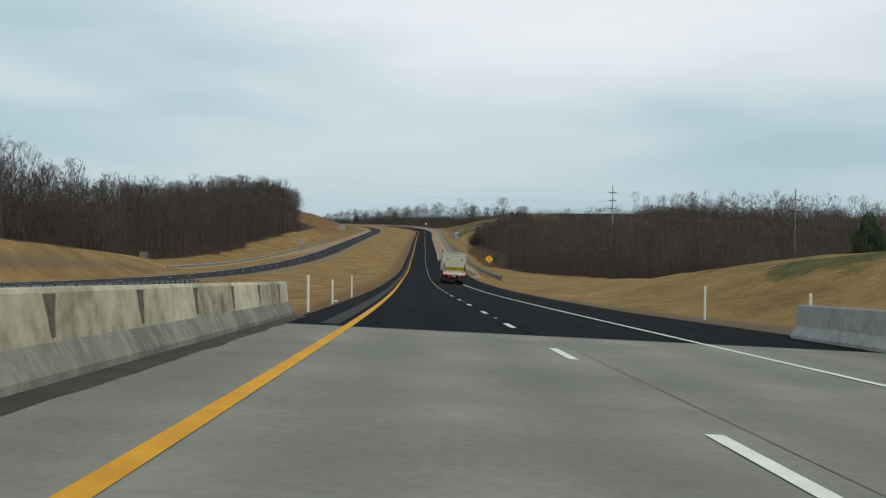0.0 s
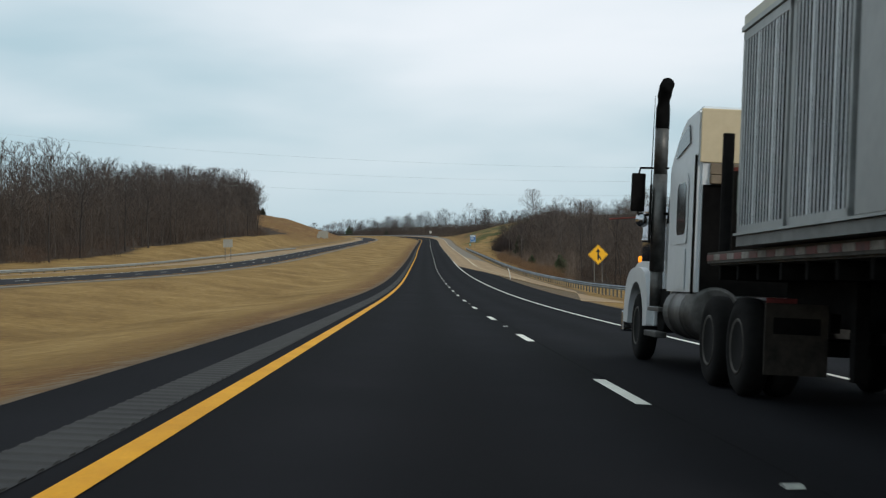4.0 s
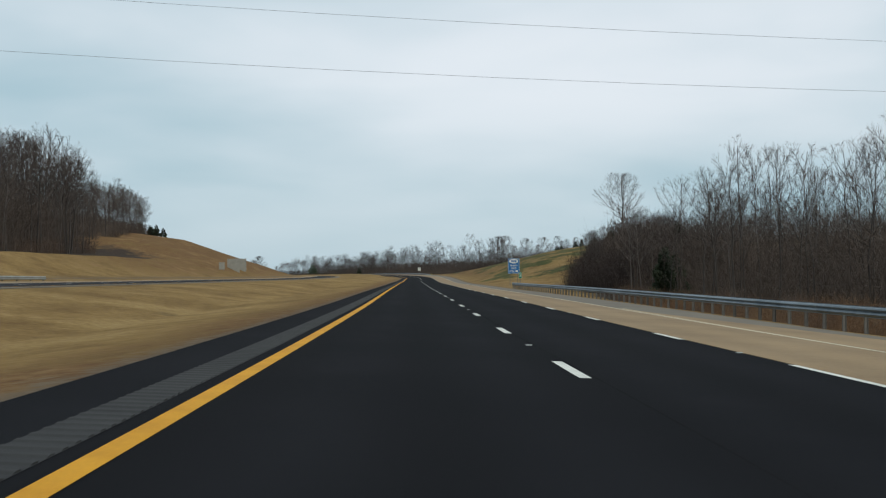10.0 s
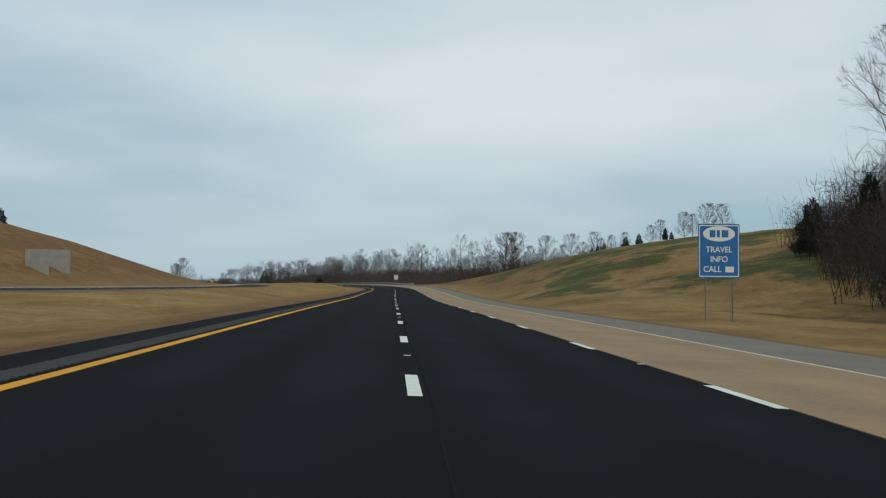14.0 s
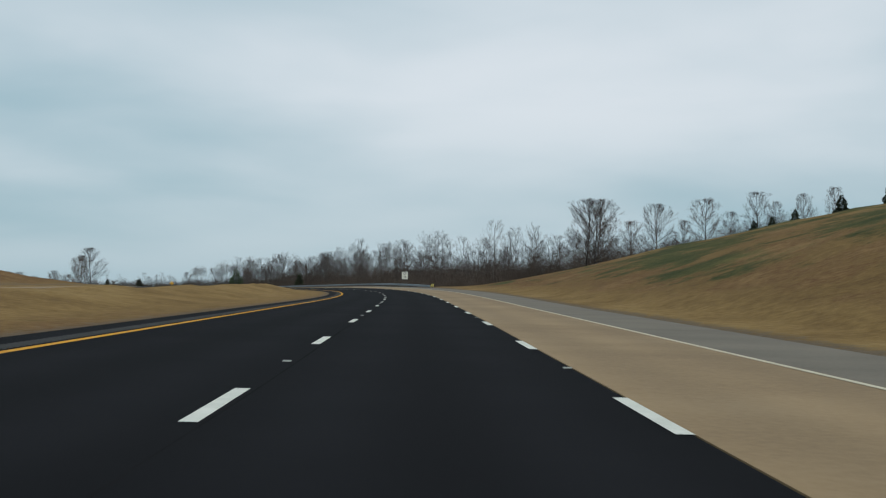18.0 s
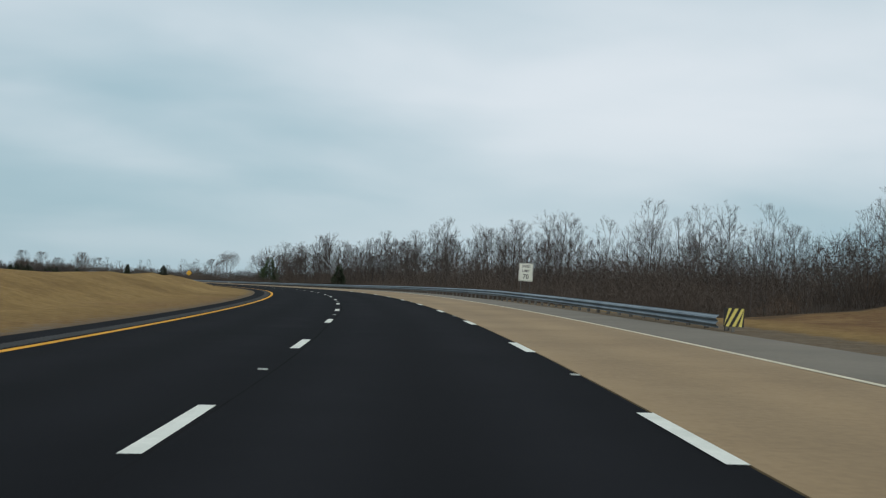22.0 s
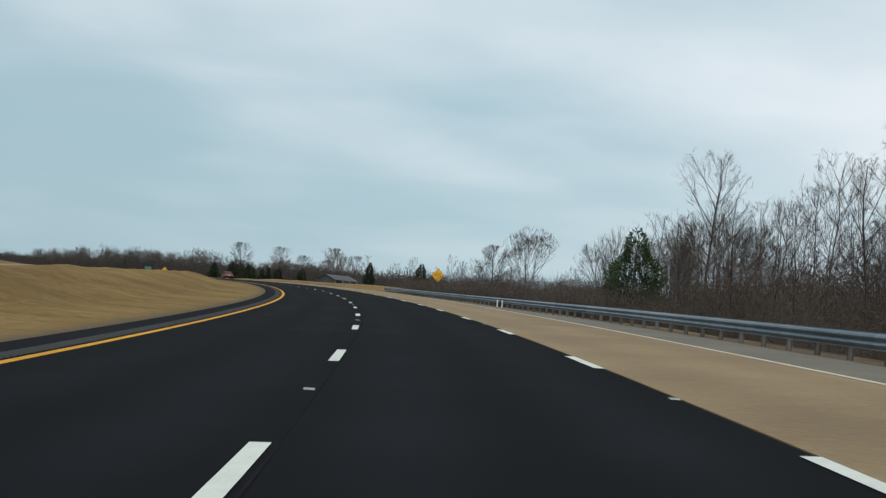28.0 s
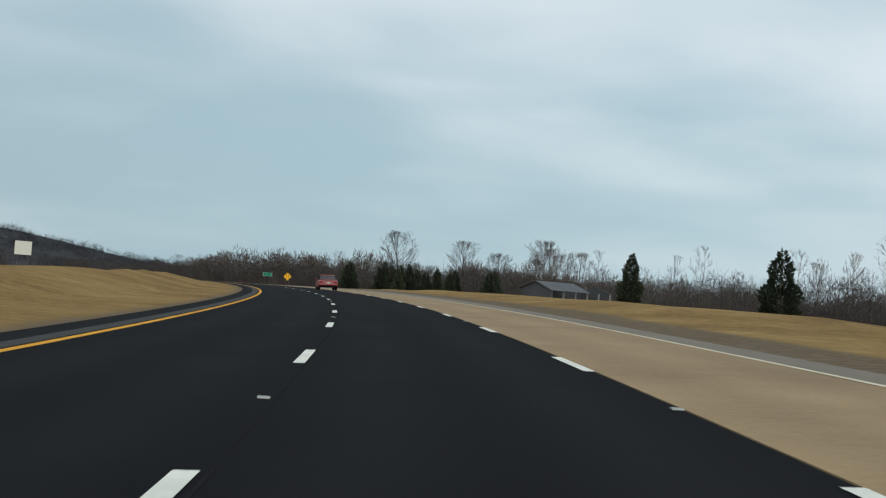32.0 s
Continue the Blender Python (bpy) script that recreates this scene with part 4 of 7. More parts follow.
FAR_TREES = [forest_tree(200 + k, 15.0, (3.2, 4.0, 2.8, 3.6)[k % 4], (0.36, 0.44, 0.40, 0.32)[k % 4], 0.11, 14, 6, 6, True, (0.018, 0.026)) for k in range(8)]
MID_TREES = [forest_tree(220 + k, 15.0, (3.2, 4.0, 2.8, 3.6)[k % 4], (0.40, 0.46, 0.42, 0.36)[k % 4], 0.12, 16, 8, 8, True, (0.008, 0.013)) for k in range(8)]
TALL = [forest_tree(11 + k, 15.5, (3.6, 4.4, 3.0)[k % 3], (0.42, 0.38, 0.47)[k % 3], 0.17, 18, 8, 7) for k in range(6)]
SLIM = [forest_tree(40 + k, 12.0, 2.2, 0.40, 0.08, 15, 7, 7) for k in range(5)]
BROAD = [forest_tree(70 + k, 12.0, 6.2, 0.06, 0.18, 32, 11, 9, fine=(0.010, 0.015), droop=18) for k in range(4)]
VASE = [grow(80 + k, 10.0, 4.4, 0.16, 0.14, 25, 5, 4, 5, 2) for k in range(2)]
SAPLINGS = [thicket(104 + k, 5.6, 2.2, 30, 300, 0.62) for k in range(5)]
FAR_SAPLINGS = [thicket(110 + k, 5.6, 2.4, 18, 170, 1.4) for k in range(5)]
HAZY_SAPLINGS = [thicket(130 + k, 5.6, 2.6, 12, 115, 2.6) for k in range(5)]
FAR_CROWNS = [far_crown(170 + k, 9.0, (3.4, 4.2, 3.8)[k % 3], 330) for k in range(6)]
MID_SAPLINGS = [thicket(150 + k, 5.6, 2.6, 16, 150, 1.25) for k in range(5)]
NEAR_BRUSH = [thicket(116 + k, 3.4, 1.7, 40, 290, 0.52) for k in range(5)]
SHRUBS = [thicket(90 + k, 2.6, 1.7, 26, 420, 0.6) for k in range(5)]
FAR_SHRUBS = [thicket(96 + k, 2.6, 1.7, 18, 110, 2.2) for k in range(5)]
CEDARS = [conifer(120 + k, 4.6, 1.6, 3000, 1.0, 0.03, 0.60) for k in range(4)]
PINES = [conifer(140 + k, 7.0, 3.3, 11000, 0.7, 0.06, 0.34) for k in range(2)]


def tree_kind(shapes):
    made = []
    for wood_v, twig_v, wood_f, twig_f in shapes:
        made.append((tri_mesh("trunk", wood_v, wood_f, BARK), tri_mesh("crown", twig_v, twig_f, TWIG)))
    return made


TALL_MESH, SLIM_MESH, BROAD_MESH, VASE_MESH = (tree_kind(shapes) for shapes in (TALL, SLIM, BROAD, VASE))
OAK_MESH = tree_kind([grow(97, 12.6, 4.4, 0.17, 0.22, 26, 7, 5, 1, 5)])[0]
CEDAR_MESH = [tri_mesh("crown", v, f, CEDAR) for v, f in CEDARS]
PINE_MESH = [tri_mesh("crown", v, f, PINE) for v, f in PINES]


def trunk_mesh(height, radius):
    bm = bmesh.new()
    tube(bm, [(0, 0, -0.3), (0, 0, height * 0.5), (0.03, 0.02, height * 0.9)], [radius, radius * 0.7, radius * 0.2], 6)
    return finish(bm, "trunk", BARK)


CEDAR_TRUNK, PINE_TRUNK = trunk_mesh(4.4, 0.10), trunk_mesh(6.6, 0.16)


def plant(name, meshes, s, lat, size, turn, label, group=""):
    m = Matrix.Translation(land(s, lat)) @ Matrix.Rotation(turn, 4, "Z") @ Matrix.Scale(size, 4)
    tree = holder(name, m, label, "tree", group)
    for key, me in zip(("trunk", "crown"), meshes):
        new(key, me).parent = tree
    return tree


def cedar(s, lat, size, k=0, label="dark green cedar standing in dry grass"):
    return plant("cedar", (CEDAR_TRUNK, CEDAR_MESH[k % 4]), s, lat, size, k * 1.7, label, "cedars along the verge")


def wood(name, s0, s1, near, far, count, seed, size=(0.8, 1.15), front=0, slim=0.4, shrubs=0, label="bare winter woodland of grey-brown trees", keep=None, brush_size=1.0, tall=None, under=0, under_size=(0.7, 1.2), far_off=False, back=0, back_size=(0.8, 1.3), close=False):
    """Trees spread over a strip; the front ones are things of their own, the rest is one mass."""
    rnd = random.Random(seed)
    trunks, crowns, brush, shade = Woods(), Woods(), Woods(), Woods()
    spots = []
    for k in range(count * 2):
        s = rnd.uniform(s0, s1)
        a, b = (near(s) if callable(near) else near), (far(s) if callable(far) else far)
        lat = a + (b - a) * rnd.random() ** 1.5
        if all((s - q[0]) ** 2 + (lat - q[1]) ** 2 > 2.6 for q in spots[-40:]) and (keep is None or keep(s, lat)):
            spots.append((s, lat, abs(lat - a)))
        if len(spots) >= count:
            break
    spots.sort(key=lambda q: q[2])
    for k, (s, lat, deep) in enumerate(spots):
        thin = rnd.random() < slim
        scale = rnd.uniform(*size) * (0.82 if deep < 4 else 1.0)
        scale *= tall(s, lat) if tall else 1.0
        turn = rnd.random() * 6.28
        i = rnd.randrange(5 if thin else 6)
        if k < front:
            plant("bare_tree", (SLIM_MESH if thin else TALL_MESH)[i], s, lat, scale, turn, "slim bare tree at the wood's edge" if thin else "tall bare grey-brown tree at the wood's edge", "woodland edge trees")
        else:
            wv, tv, wf, tf = (MID_TREES if close else FAR_TREES)[rnd.randrange(8)]
            scale *= 0.85 if thin else 1.0
            p = land(s, lat)
            trunks.put(wv, wf, p, turn, scale)
            crowns.put(tv, tf, p, turn, scale)
    for k in range(shrubs):
        s = rnd.uniform(s0, s1)
        a, b = (near(s) if callable(near) else near), (far(s) if callable(far) else far)
        side = 1 if b > a else -1
        lat = a + side * (abs(b - a) * 0.7 * rnd.random() ** 1.6 - 1.5)
        if keep is None or keep(s, lat):
            v, f = (SHRUBS if abs(lat - a) < 2.5 and front else FAR_SHRUBS)[rnd.randrange(5)]
            brush.put(v, f, land(s, lat), rnd.random() * 6.28, rnd.uniform(0.7, 1.3) * (1.0 if abs(lat - a) < 3 else brush_size))
    for k in range(under):
        s = rnd.uniform(s0, s1)
        a, b = (near(s) if callable(near) else near), (far(s) if callable(far) else far)
        lat = a + (b - a) * 0.6 * rnd.random() ** 1.7 + (math.copysign(3.5, b - a) if front else 0)
        if keep is None or keep(s, lat):
            v, f = (FAR_SAPLINGS if far_off else NEAR_BRUSH if not count else SAPLINGS)[rnd.randrange(5)]
            shade.put(v, f, land(s, lat), rnd.random() * 6.28, rnd.uniform(*under_size) * (0.75 if abs(lat - a) < 3 else 1.0))
    for k in range(back):
        s = rnd.uniform(s0, s1)
        a, b = (near(s) if callable(near) else near), (far(s) if callable(far) else far)
        lat = a + (b - a) * (0.2 + 0.8 * rnd.random())
        if keep is None or keep(s, lat):
            v, f = (MID_SAPLINGS if close else HAZY_SAPLINGS)[k % 5]
            shade.put(v, f, land(s, lat), rnd.random() * 6.28, rnd.uniform(*back_size) * (min(tall(s, lat), 1.1) if tall else 1.0))
    trunks.build(name + "_trunks", BARK, "trunks and limbs of " + label, "woodland")
    crowns.build(name + "_crowns", TWIG, "fine bare twigs of " + label, "woodland")
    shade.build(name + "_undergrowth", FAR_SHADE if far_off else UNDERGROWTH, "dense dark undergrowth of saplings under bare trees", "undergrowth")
    brush.build(name + "_brush", BRUSH, "dry brown brush under bare trees", "brush")


def build_woods():
    # across the far carriageway
    wood("west_wood", 150, 655, lambda s: float(np.interp(s, (150, 250, 330, 560, 600, 655), (-78, -58, -53, -54, -60, -69))), -112, 720, 1, (1.1, 1.36), 40, 0.35, 100, under=460, under_size=(1.6, 2.6), back=620, back_size=(2.0, 3.0), tall=lambda s, lat: float(np.interp(s, (150, 190, 250, 330, 420, 510, 600), (0.80, 0.86, 0.96, 0.93, 0.90, 0.86, 1.16))))
    wood("hill_wood", 636, 850, lambda s: float(np.interp(s, (636, 700, 750, 800, 850), (-69, -75, -80, -86, -95))), -118, 240, 2, (0.80, 1.10), 0, 0.3, 40, under=200, under_size=(0.8, 1.35), back=260, back_size=(1.0, 1.6))
    # behind the near guardrail
    wood("creek_wood", 250, 640, lambda s: float(np.interp(s, (250, 300, 340, 560, 600, 640), (75, 50, 24, 22, 28, 36))), 112, 450, 3, (0.86, 1.08), 44, 0.3, 160, close=True, tall=lambda s, lat: float(np.interp(s, (250, 380, 425, 455, 485, 515, 550, 600, 640), (0.94, 0.92, 0.93, 1.09, 1.05, 0.96, 0.72, 0.46, 0.36))), under=560, under_size=(1.25, 2.0), back=350, back_size=(1.3, 2.1))
    # round the bend
    wood("bend_wood", 915, 1215, lambda s: float(np.interp(s, (915, 960, 1120, 1165, 1215), (34, 20, 18, 30, 50))), lambda s: float(np.interp(s, (915, 1205), (110, 95))), 430, 4, (0.54, 0.90), 52, 0.4, 100, close=True, back=760, back_size=(1.2, 2.1), under=480, under_size=(0.9, 1.5), tall=lambda s, lat: float(np.interp(s, (915, 1000, 1040, 1090, 1150, 1180), (0.74, 0.80, 0.96, 1.12, 1.0, 0.9))) * (1 + float(np.interp(s, (975, 1030), (-0.22, 1))) * float(np.interp(lat, (28, 50, 95), (0, 0.3, 0.7)))))
    wood("rail_brush", 905, 1235, lambda s: float(np.interp(s, (905, 950, 1200, 1235), (22, 14, 14, 18))), 34, 0, 9, shrubs=0, under=340, under_size=(0.8, 1.4))
    # brush along the hill's crest
    wood("crest_brush", 855, 925, lambda s: float(np.interp(s, (855, 880, 925), (60, 52, 46))), 72, 0, 12, shrubs=0, under=60, under_size=(0.7, 1.25))
    # far tree lines
    wood("far_wood", 1250, 1660, lambda s: float(np.interp(s, (1250, 1330, 1400, 1660), (60, 56, 42, 40))), 150, 150, 5, (0.5, 0.8), 0, 0.5, 0, under=700, under_size=(1.05, 1.7), far_off=True, keep=lambda s, lat: not (1360 < s < 1425 and lat < 66))
    wood("north_wood", 1560, 1840, lambda s: 18 + abs(s - 1700) * 0.1, 120, 170, 6, (0.5, 0.8), 0, 0.5, 40, under=320, under_size=(0.8, 1.3), far_off=True)
    wood("west_field_wood", 960, 1700, -97, -119, 140, 7, (0.55, 0.85), 0, 0.5, 0, under=520, under_size=(1.15, 1.8), far_off=True)


def outer_wood(name, first, last, count, trees, seed, size, deep=2.0):
    """Woods on the rising land beyond the strips, between the ground's outer rows."""
    rnd = random.Random(seed)
    mass, limbs, twigs = Woods(), Woods(), Woods()
    for j in range(count + trees):
        k = rnd.randrange(first, last)
        r = deep * rnd.random() ** 1.3
        i = int(r)
        p = RINGS[i][k].lerp(RINGS[i + 1][k], r - i) + Vector((rnd.uniform(-3, 3), rnd.uniform(-3, 3), -0.3))
        turn = rnd.random() * 6.28
        if j < count:
            v, f = HAZY_SAPLINGS[j % 5]
            mass.put(v, f, p, turn, rnd.uniform(*size))
        else:
            wv, tv, wf, tf = FAR_TREES[j % 8]
            scale = rnd.uniform(*size) * 0.55
            limbs.put(wv, wf, p, turn, scale)
            twigs.put(tv, tf, p, turn, scale)
    mass.build(name + "_thicket", HILL_SHADE, "dense grey-brown bare woodland on rising land", "woodland")
    limbs.build(name + "_trunks", BARK, "trunks and limbs of far bare trees on rising land", "woodland")
    twigs.build(name + "_crowns", TWIG, "fine bare twigs of far trees on rising land", "woodland")


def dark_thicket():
    """Shade-dark thickets and saplings where the creek wood ends against the hill, and by the last guardrail."""
    rnd, mass = random.Random(88), Woods()
    for k in range(420):
        s = rnd.uniform(540, 648)
        edge = float(np.interp(s, (540, 560, 600, 648), (20, 20, 26.5, 37)))
        deep = 16 * rnd.random() ** 1.4
        v, f = (SAPLINGS if k % 2 else MID_SAPLINGS)[k % 5]
        mass.put(v, f, land(s, edge + deep), rnd.random() * 6.28, rnd.uniform(0.9, 1.35) * float(np.interp(deep, (0, 5, 16), (0.75, 1.1, 1.45))))
    ramp_side = Woods()
    for k in range(720):
        s = rnd.uniform(1112, 1278)
        near = float(np.interp(s, (1112, 1195, 1225, 1250, 1278), (11.2, 11.2, 19, 34, 52)))
        deep = 34 * rnd.random() ** 1.6
        v, f = SAPLINGS[k % 5]
        ramp_side.put(v, f, land(s, near + deep), rnd.random() * 6.28, rnd.uniform(0.34, 0.6) * float(np.interp(deep, (0, 1, 4, 10, 34), (0.22, 0.4, 0.8, 1.0, 1.4))))
    ramp_side.build("ramp_thicket", SHADED_THICKET, "low shade-dark thicket behind the guardrail", "undergrowth")
    mass.build("creek_thicket", SHADED_THICKET, "tall shade-dark thicket at the wood's end", "undergrowth")


build_woods()
dark_thicket()
outer_wood("east_hill_wood", 58 + 30, 58 + 150, 1500, 430, 21, (1.1, 1.9))
outer_wood("west_hill_wood", 2 * 58 + 2 * 305 - 150, 2 * 58 + 2 * 305 - 50, 1100, 40, 22, (1.15, 1.8), 1.2)
LONE = "broad bare tree with fine spreading branches"
for i, (s, lat, size) in enumerate(((893, 41, 1.05), (900, 45.5, 1.05), (896, 43.5, 0.9), (887, 47, 0.6), (889, 52, 0.8), (878, 56, 0.70), (862, 58, 0.55), (1213, 30.2, 0.92), (1214, 26.0, 0.66), (1435, 31, 1.0), (1476, 56, 1.1), (1455, 67, 1.15), (1466, 72, 1.05), (1470, 62, 0.9), (1448, 72, 0.95), (1440, 60, 0.75), (785, 58, 0.46), (768, 58, 0.55), (765, 60, 0.5), (890, 57, 0.5), (846, 58, 0.36), (815, 59, 0.36), (811, 60, 0.42), (841, 60, 0.38), (856, 58, 0.36), (870, 57, 0.4), (790, 61, 0.4), (1003, -44, 0.8), (1010, -46, 0.65), (998, -47, 0.6))):
    upright = (s, lat) == (1213, 30.2)
    plant("bare_tree", OAK_MESH if upright else BROAD_MESH[i % 4], s, lat, size , i * 2.1, LONE, "lone trees")
PALE_BRUSH = surface("pale_grey_brush", [(0.09, 0.068, 0.052), (0.17, 0.13, 0.10), (0.26, 0.21, 0.165)], 0.95, scale=0.6, spot=3)
PALE_SHRUBS = [tri_mesh("shrub", *thicket(280 + k, 4.2, 0.9, 70, 260, 0.55), PALE_BRUSH) for k in range(3)]
for i, (s, lat, size) in enumerate(((378, 20, 1.45), (381, 21, 1.25), (402, 20.5, 1.2), (430, 20, 1.1), (436, 20.5, 1.2), (352, 21, 1.3), (346, 20, 1.5), (455, 19.5, 0.7), (470, 20, 0.8), (500, 19.5, 0.7), (410, 21, 0.6), (965, 17, 0.5), (990, 16.5, 0.6), (1030, 16, 0.55), (1075, 16.5, 0.6), (1150, 17.5, 0.9), (1142, 18, 0.8))):
    ob = new("shrub", PALE_SHRUBS[i % 3])
    ob.matrix_world = Matrix.Translation(land(s, lat)) @ Matrix.Rotation(i * 1.9, 4, "Z") @ Matrix.Scale(size, 4)
    tagged(ob, "pale leafless shrub at the wood's edge", "shrub", "shrubs at the wood's edge")
for i, (s, lat, size) in enumerate(((1172, 31, 0.52), (1176, 35, 0.58), (1181, 39, 0.60), (1168, 36, 0.55), (1230, 54, 1.05), (1227, 58, 1.0), (1234, 61, 1.0), (1221, 56, 1.05), (1239, 51, 0.6), (1214, 52, 0.95), (1210, 57, 1.0), (1204, 50, 0.9), (1190, 34, 0.46), (1186, 42, 0.6))):
    plant("bare_tree", TALL_MESH[i % 6], s, lat, size, i * 1.7, "bare grey tree at the wood's ragged end", "woodland edge trees")
BROOM = surface("russet_broom_sedge", [(0.085, 0.046, 0.025), (0.15, 0.088, 0.046), (0.23, 0.145, 0.078)], 0.95, scale=0.35, spot=2.0)
sedge, chance = Woods(), random.Random(71)
for k in range(170):
    v, f = NEAR_BRUSH[k % 5]
    sedge.put(v, f, land(chance.uniform(335, 500), 15.5 + 6.0 * chance.random()), k * 1.3, chance.uniform(0.32, 0.72))
sedge.build("broom_sedge", BROOM, "russet dry broom sedge and brush behind the guardrail", "brush")
GIANT = tree_kind([forest_tree(300, 14.5, 4.7, 0.40, 0.24, 34, 10, 9, droop=26)])[0]
plant("bare_tree", GIANT, 623, 37, 1.18, 1.0, "tall solitary bare tree over dark brush", "lone trees")
for i, (s, lat, size) in enumerate(((1248, 57, 1.55), (1243, 60, 1.5), (1235, 34, 0.66), (1232, 36, 0.55), (1254, 56, 1.3))):
    plant("bare_tree", VASE_MESH[i % 2], s, lat, size, i * 1.9, "many-stemmed bare tree spreading like a fan", "lone trees")
for i, (s, lat, size) in enumerate(((1224, 22.5, 0.52), (1226, 24.5, 0.47), (1222, 23.5, 0.43), (1229, 21.5, 0.36), (1219, 38, 0.54), (1222, 40, 0.5), (1217, 36.5, 0.46), (1224, 42, 0.5), (1226, 44, 0.52), (1221, 43, 0.45), (1340, 48, 0.4), (1300, 50, 0.35), (1302, 52, 0.35))):
    plant("bare_tree", SLIM_MESH[i % 5], s, lat, size, i * 1.3, "slim young bare tree", "young trees")
for i, (s, lat, size) in enumerate(((837, 59, 0.68), (842, 55, 0.5), (822, 58, 0.62), (800, 58, 0.58), (852, 56, 0.42), (861, 57, 0.5), (806, 61, 0.36), (1328, 35, 1.2), (1294, 36, 1.22), (1156, 23, 0.9), (634, 33.5, 1.0), (628, 36, 1.3), (604, 30, 1.1), (590, 31, 1.3), (580, 27, 1.2), (556, 34, 1.6), (786, -81, 0.8), (790, -83, 0.7), (781, -82, 0.6), (1437, 29, 1.25), (1441, 31, 1.2), (1431, 27, 1.1), (1444, 33.5, 1.2), (1438, 31, 1.1), (1412, 17.5, 1.05), (1415, 18.5, 0.95), (1394, 30.4, 0.8), (1397, 32, 0.9), (1370, 30.1, 0.75), (1374, 32, 0.8), (1446, 35, 1.1), (1434, 33, 1.2), (1436, 35, 1.05), (1430, 30, 0.95), (1398, 27.5, 0.8), (1401, 30, 0.95), (1404, 33, 0.85), (1407, 25, 0.75), (816, -83, 0.9), (812, -85, 0.8), (806, -86, 0.9), (800, -88, 1.0), (795, -87, 0.7), (520, 25, 1.3), (524, 27, 1.1), (1048, 15.5, 1.1))):
    cedar(s, lat, size, i)
plant("pine", (PINE_TRUNK, PINE_MESH[0]), 1160, 26.5, 1.3, 0.4, "rounded green pine beside bare trees")
for s, lat, size in ((361, 20.0, 0.55), (364, 21.0, 0.45), (430, 21, 0.4)):
    plant("pine", (PINE_TRUNK, PINE_MESH[1]), s, lat, size, s, "low dark green bush at the wood's edge")
plant("pine", (PINE_TRUNK, PINE_MESH[1]), 112, 37, 0.72, 2.0, "dark pine behind the grass mound")


# ---- guardrails ----


def rail_profile():
    return [(0.0, 0.42), (0.0, 0.45), (0.055, 0.48), (0.075, 0.52), (0.055, 0.555), (0.01, 0.59), (0.055, 0.625), (0.075, 0.66), (0.055, 0.70), (0.0, 0.73), (0.0, 0.75)]


def guard_rail(s0, s1, lat, label, over, post_gap=1.905, panel=3.81, flip=1, sheet=None):
    """A W-beam rail on steel posts along the road; lat may change with s."""
    where = lat if callable(lat) else (lambda s: lat)
    first = over(s0, where(s0), 0)
    run = holder("guardrail", Matrix.Translation(first), label, "guardrail")
    base = Vector(first)
    bm = bmesh.new()
    box(bm, -0.045, 0.045, -0.055, -0.047, -0.5, 0.72)
    box(bm, -0.045, 0.045, 0.047, 0.055, -0.5, 0.72)
    box(bm, -0.004, 0.004, -0.0472, 0.0472, -0.5, 0.719)
    post = finish(bm, "post", POST)
    n = int((s1 - s0) / post_gap)
    profile = rail_profile()
    for i in range(n + 1):
        s = s0 + i * post_gap
        m = Matrix.Translation(Vector(over(s, where(s), 0)) - base) @ Matrix.Rotation(heading(s) + math.pi / 2, 4, "Z")
        ob = new("post", post)
        ob.parent = run
        ob.matrix_local = m @ Matrix.Translation((0, -0.22 * flip, 0))
    k = int((s1 - s0) / panel)
    for i in range(k):
        verts, faces = [], []
        a, b = s0 + i * panel - 0.05, s0 + (i + 1) * panel + 0.05
        shift = 0.003 * (i % 2)
        for s in (a, (a + b) / 2, b):
            for out, up in profile:
                verts.append(Vector(over(s, where(s) - flip * (out + shift), up)) - base)
        w = len(profile)
        for r in range(2):
            for c in range(w - 1):
                p = r * w + c
                faces.append((p, p + 1, p + w + 1, p + w) if flip > 0 else (p, p + w, p + w + 1, p + 1))
        ob = new("rail_panel", mesh_of("rail_panel", verts, faces, sheet or GALV))
        ob.parent = run
    return run


def build_rails():
    near = lambda s, lat, up: at(s, lat, land_up(s, min(lat, right_edge(s) + 0.5)) + up)
    guard_rail(215, 546, lambda s: float(np.interp(s, (215, 300, 380, 470, 546), (11.9, 11.7, 11.4, 10.9, 10.5))), "galvanized W-beam guardrail on steel posts beside the ramp", near)
    guard_rail(860.6, 1204, lambda s: float(np.interp(s, (858, 1160, 1204), (9.7, 9.7, 10.1))), "long galvanized W-beam guardrail round the bend", lambda s, lat, up: near(s, lat, up - float(np.interp(s, (860, 905), (0.36, 0.15)))))
    far = lambda s, lat, up: at(s, lat, land_up(s, lat) + up - 0.25)
    guard_rail(40, 101, -19.2, "weathered guardrail end on the far carriageway's median side", lambda s, lat, up: at(s, lat, 0.07 + up), 1.905, 3.81)
    guard_rail(203, 508, lambda s: ramp_outer(s) - 0.4, "pale galvanized guardrail beside the far exit ramp", far, 3.81, 7.62, -1, PALE_GALV)


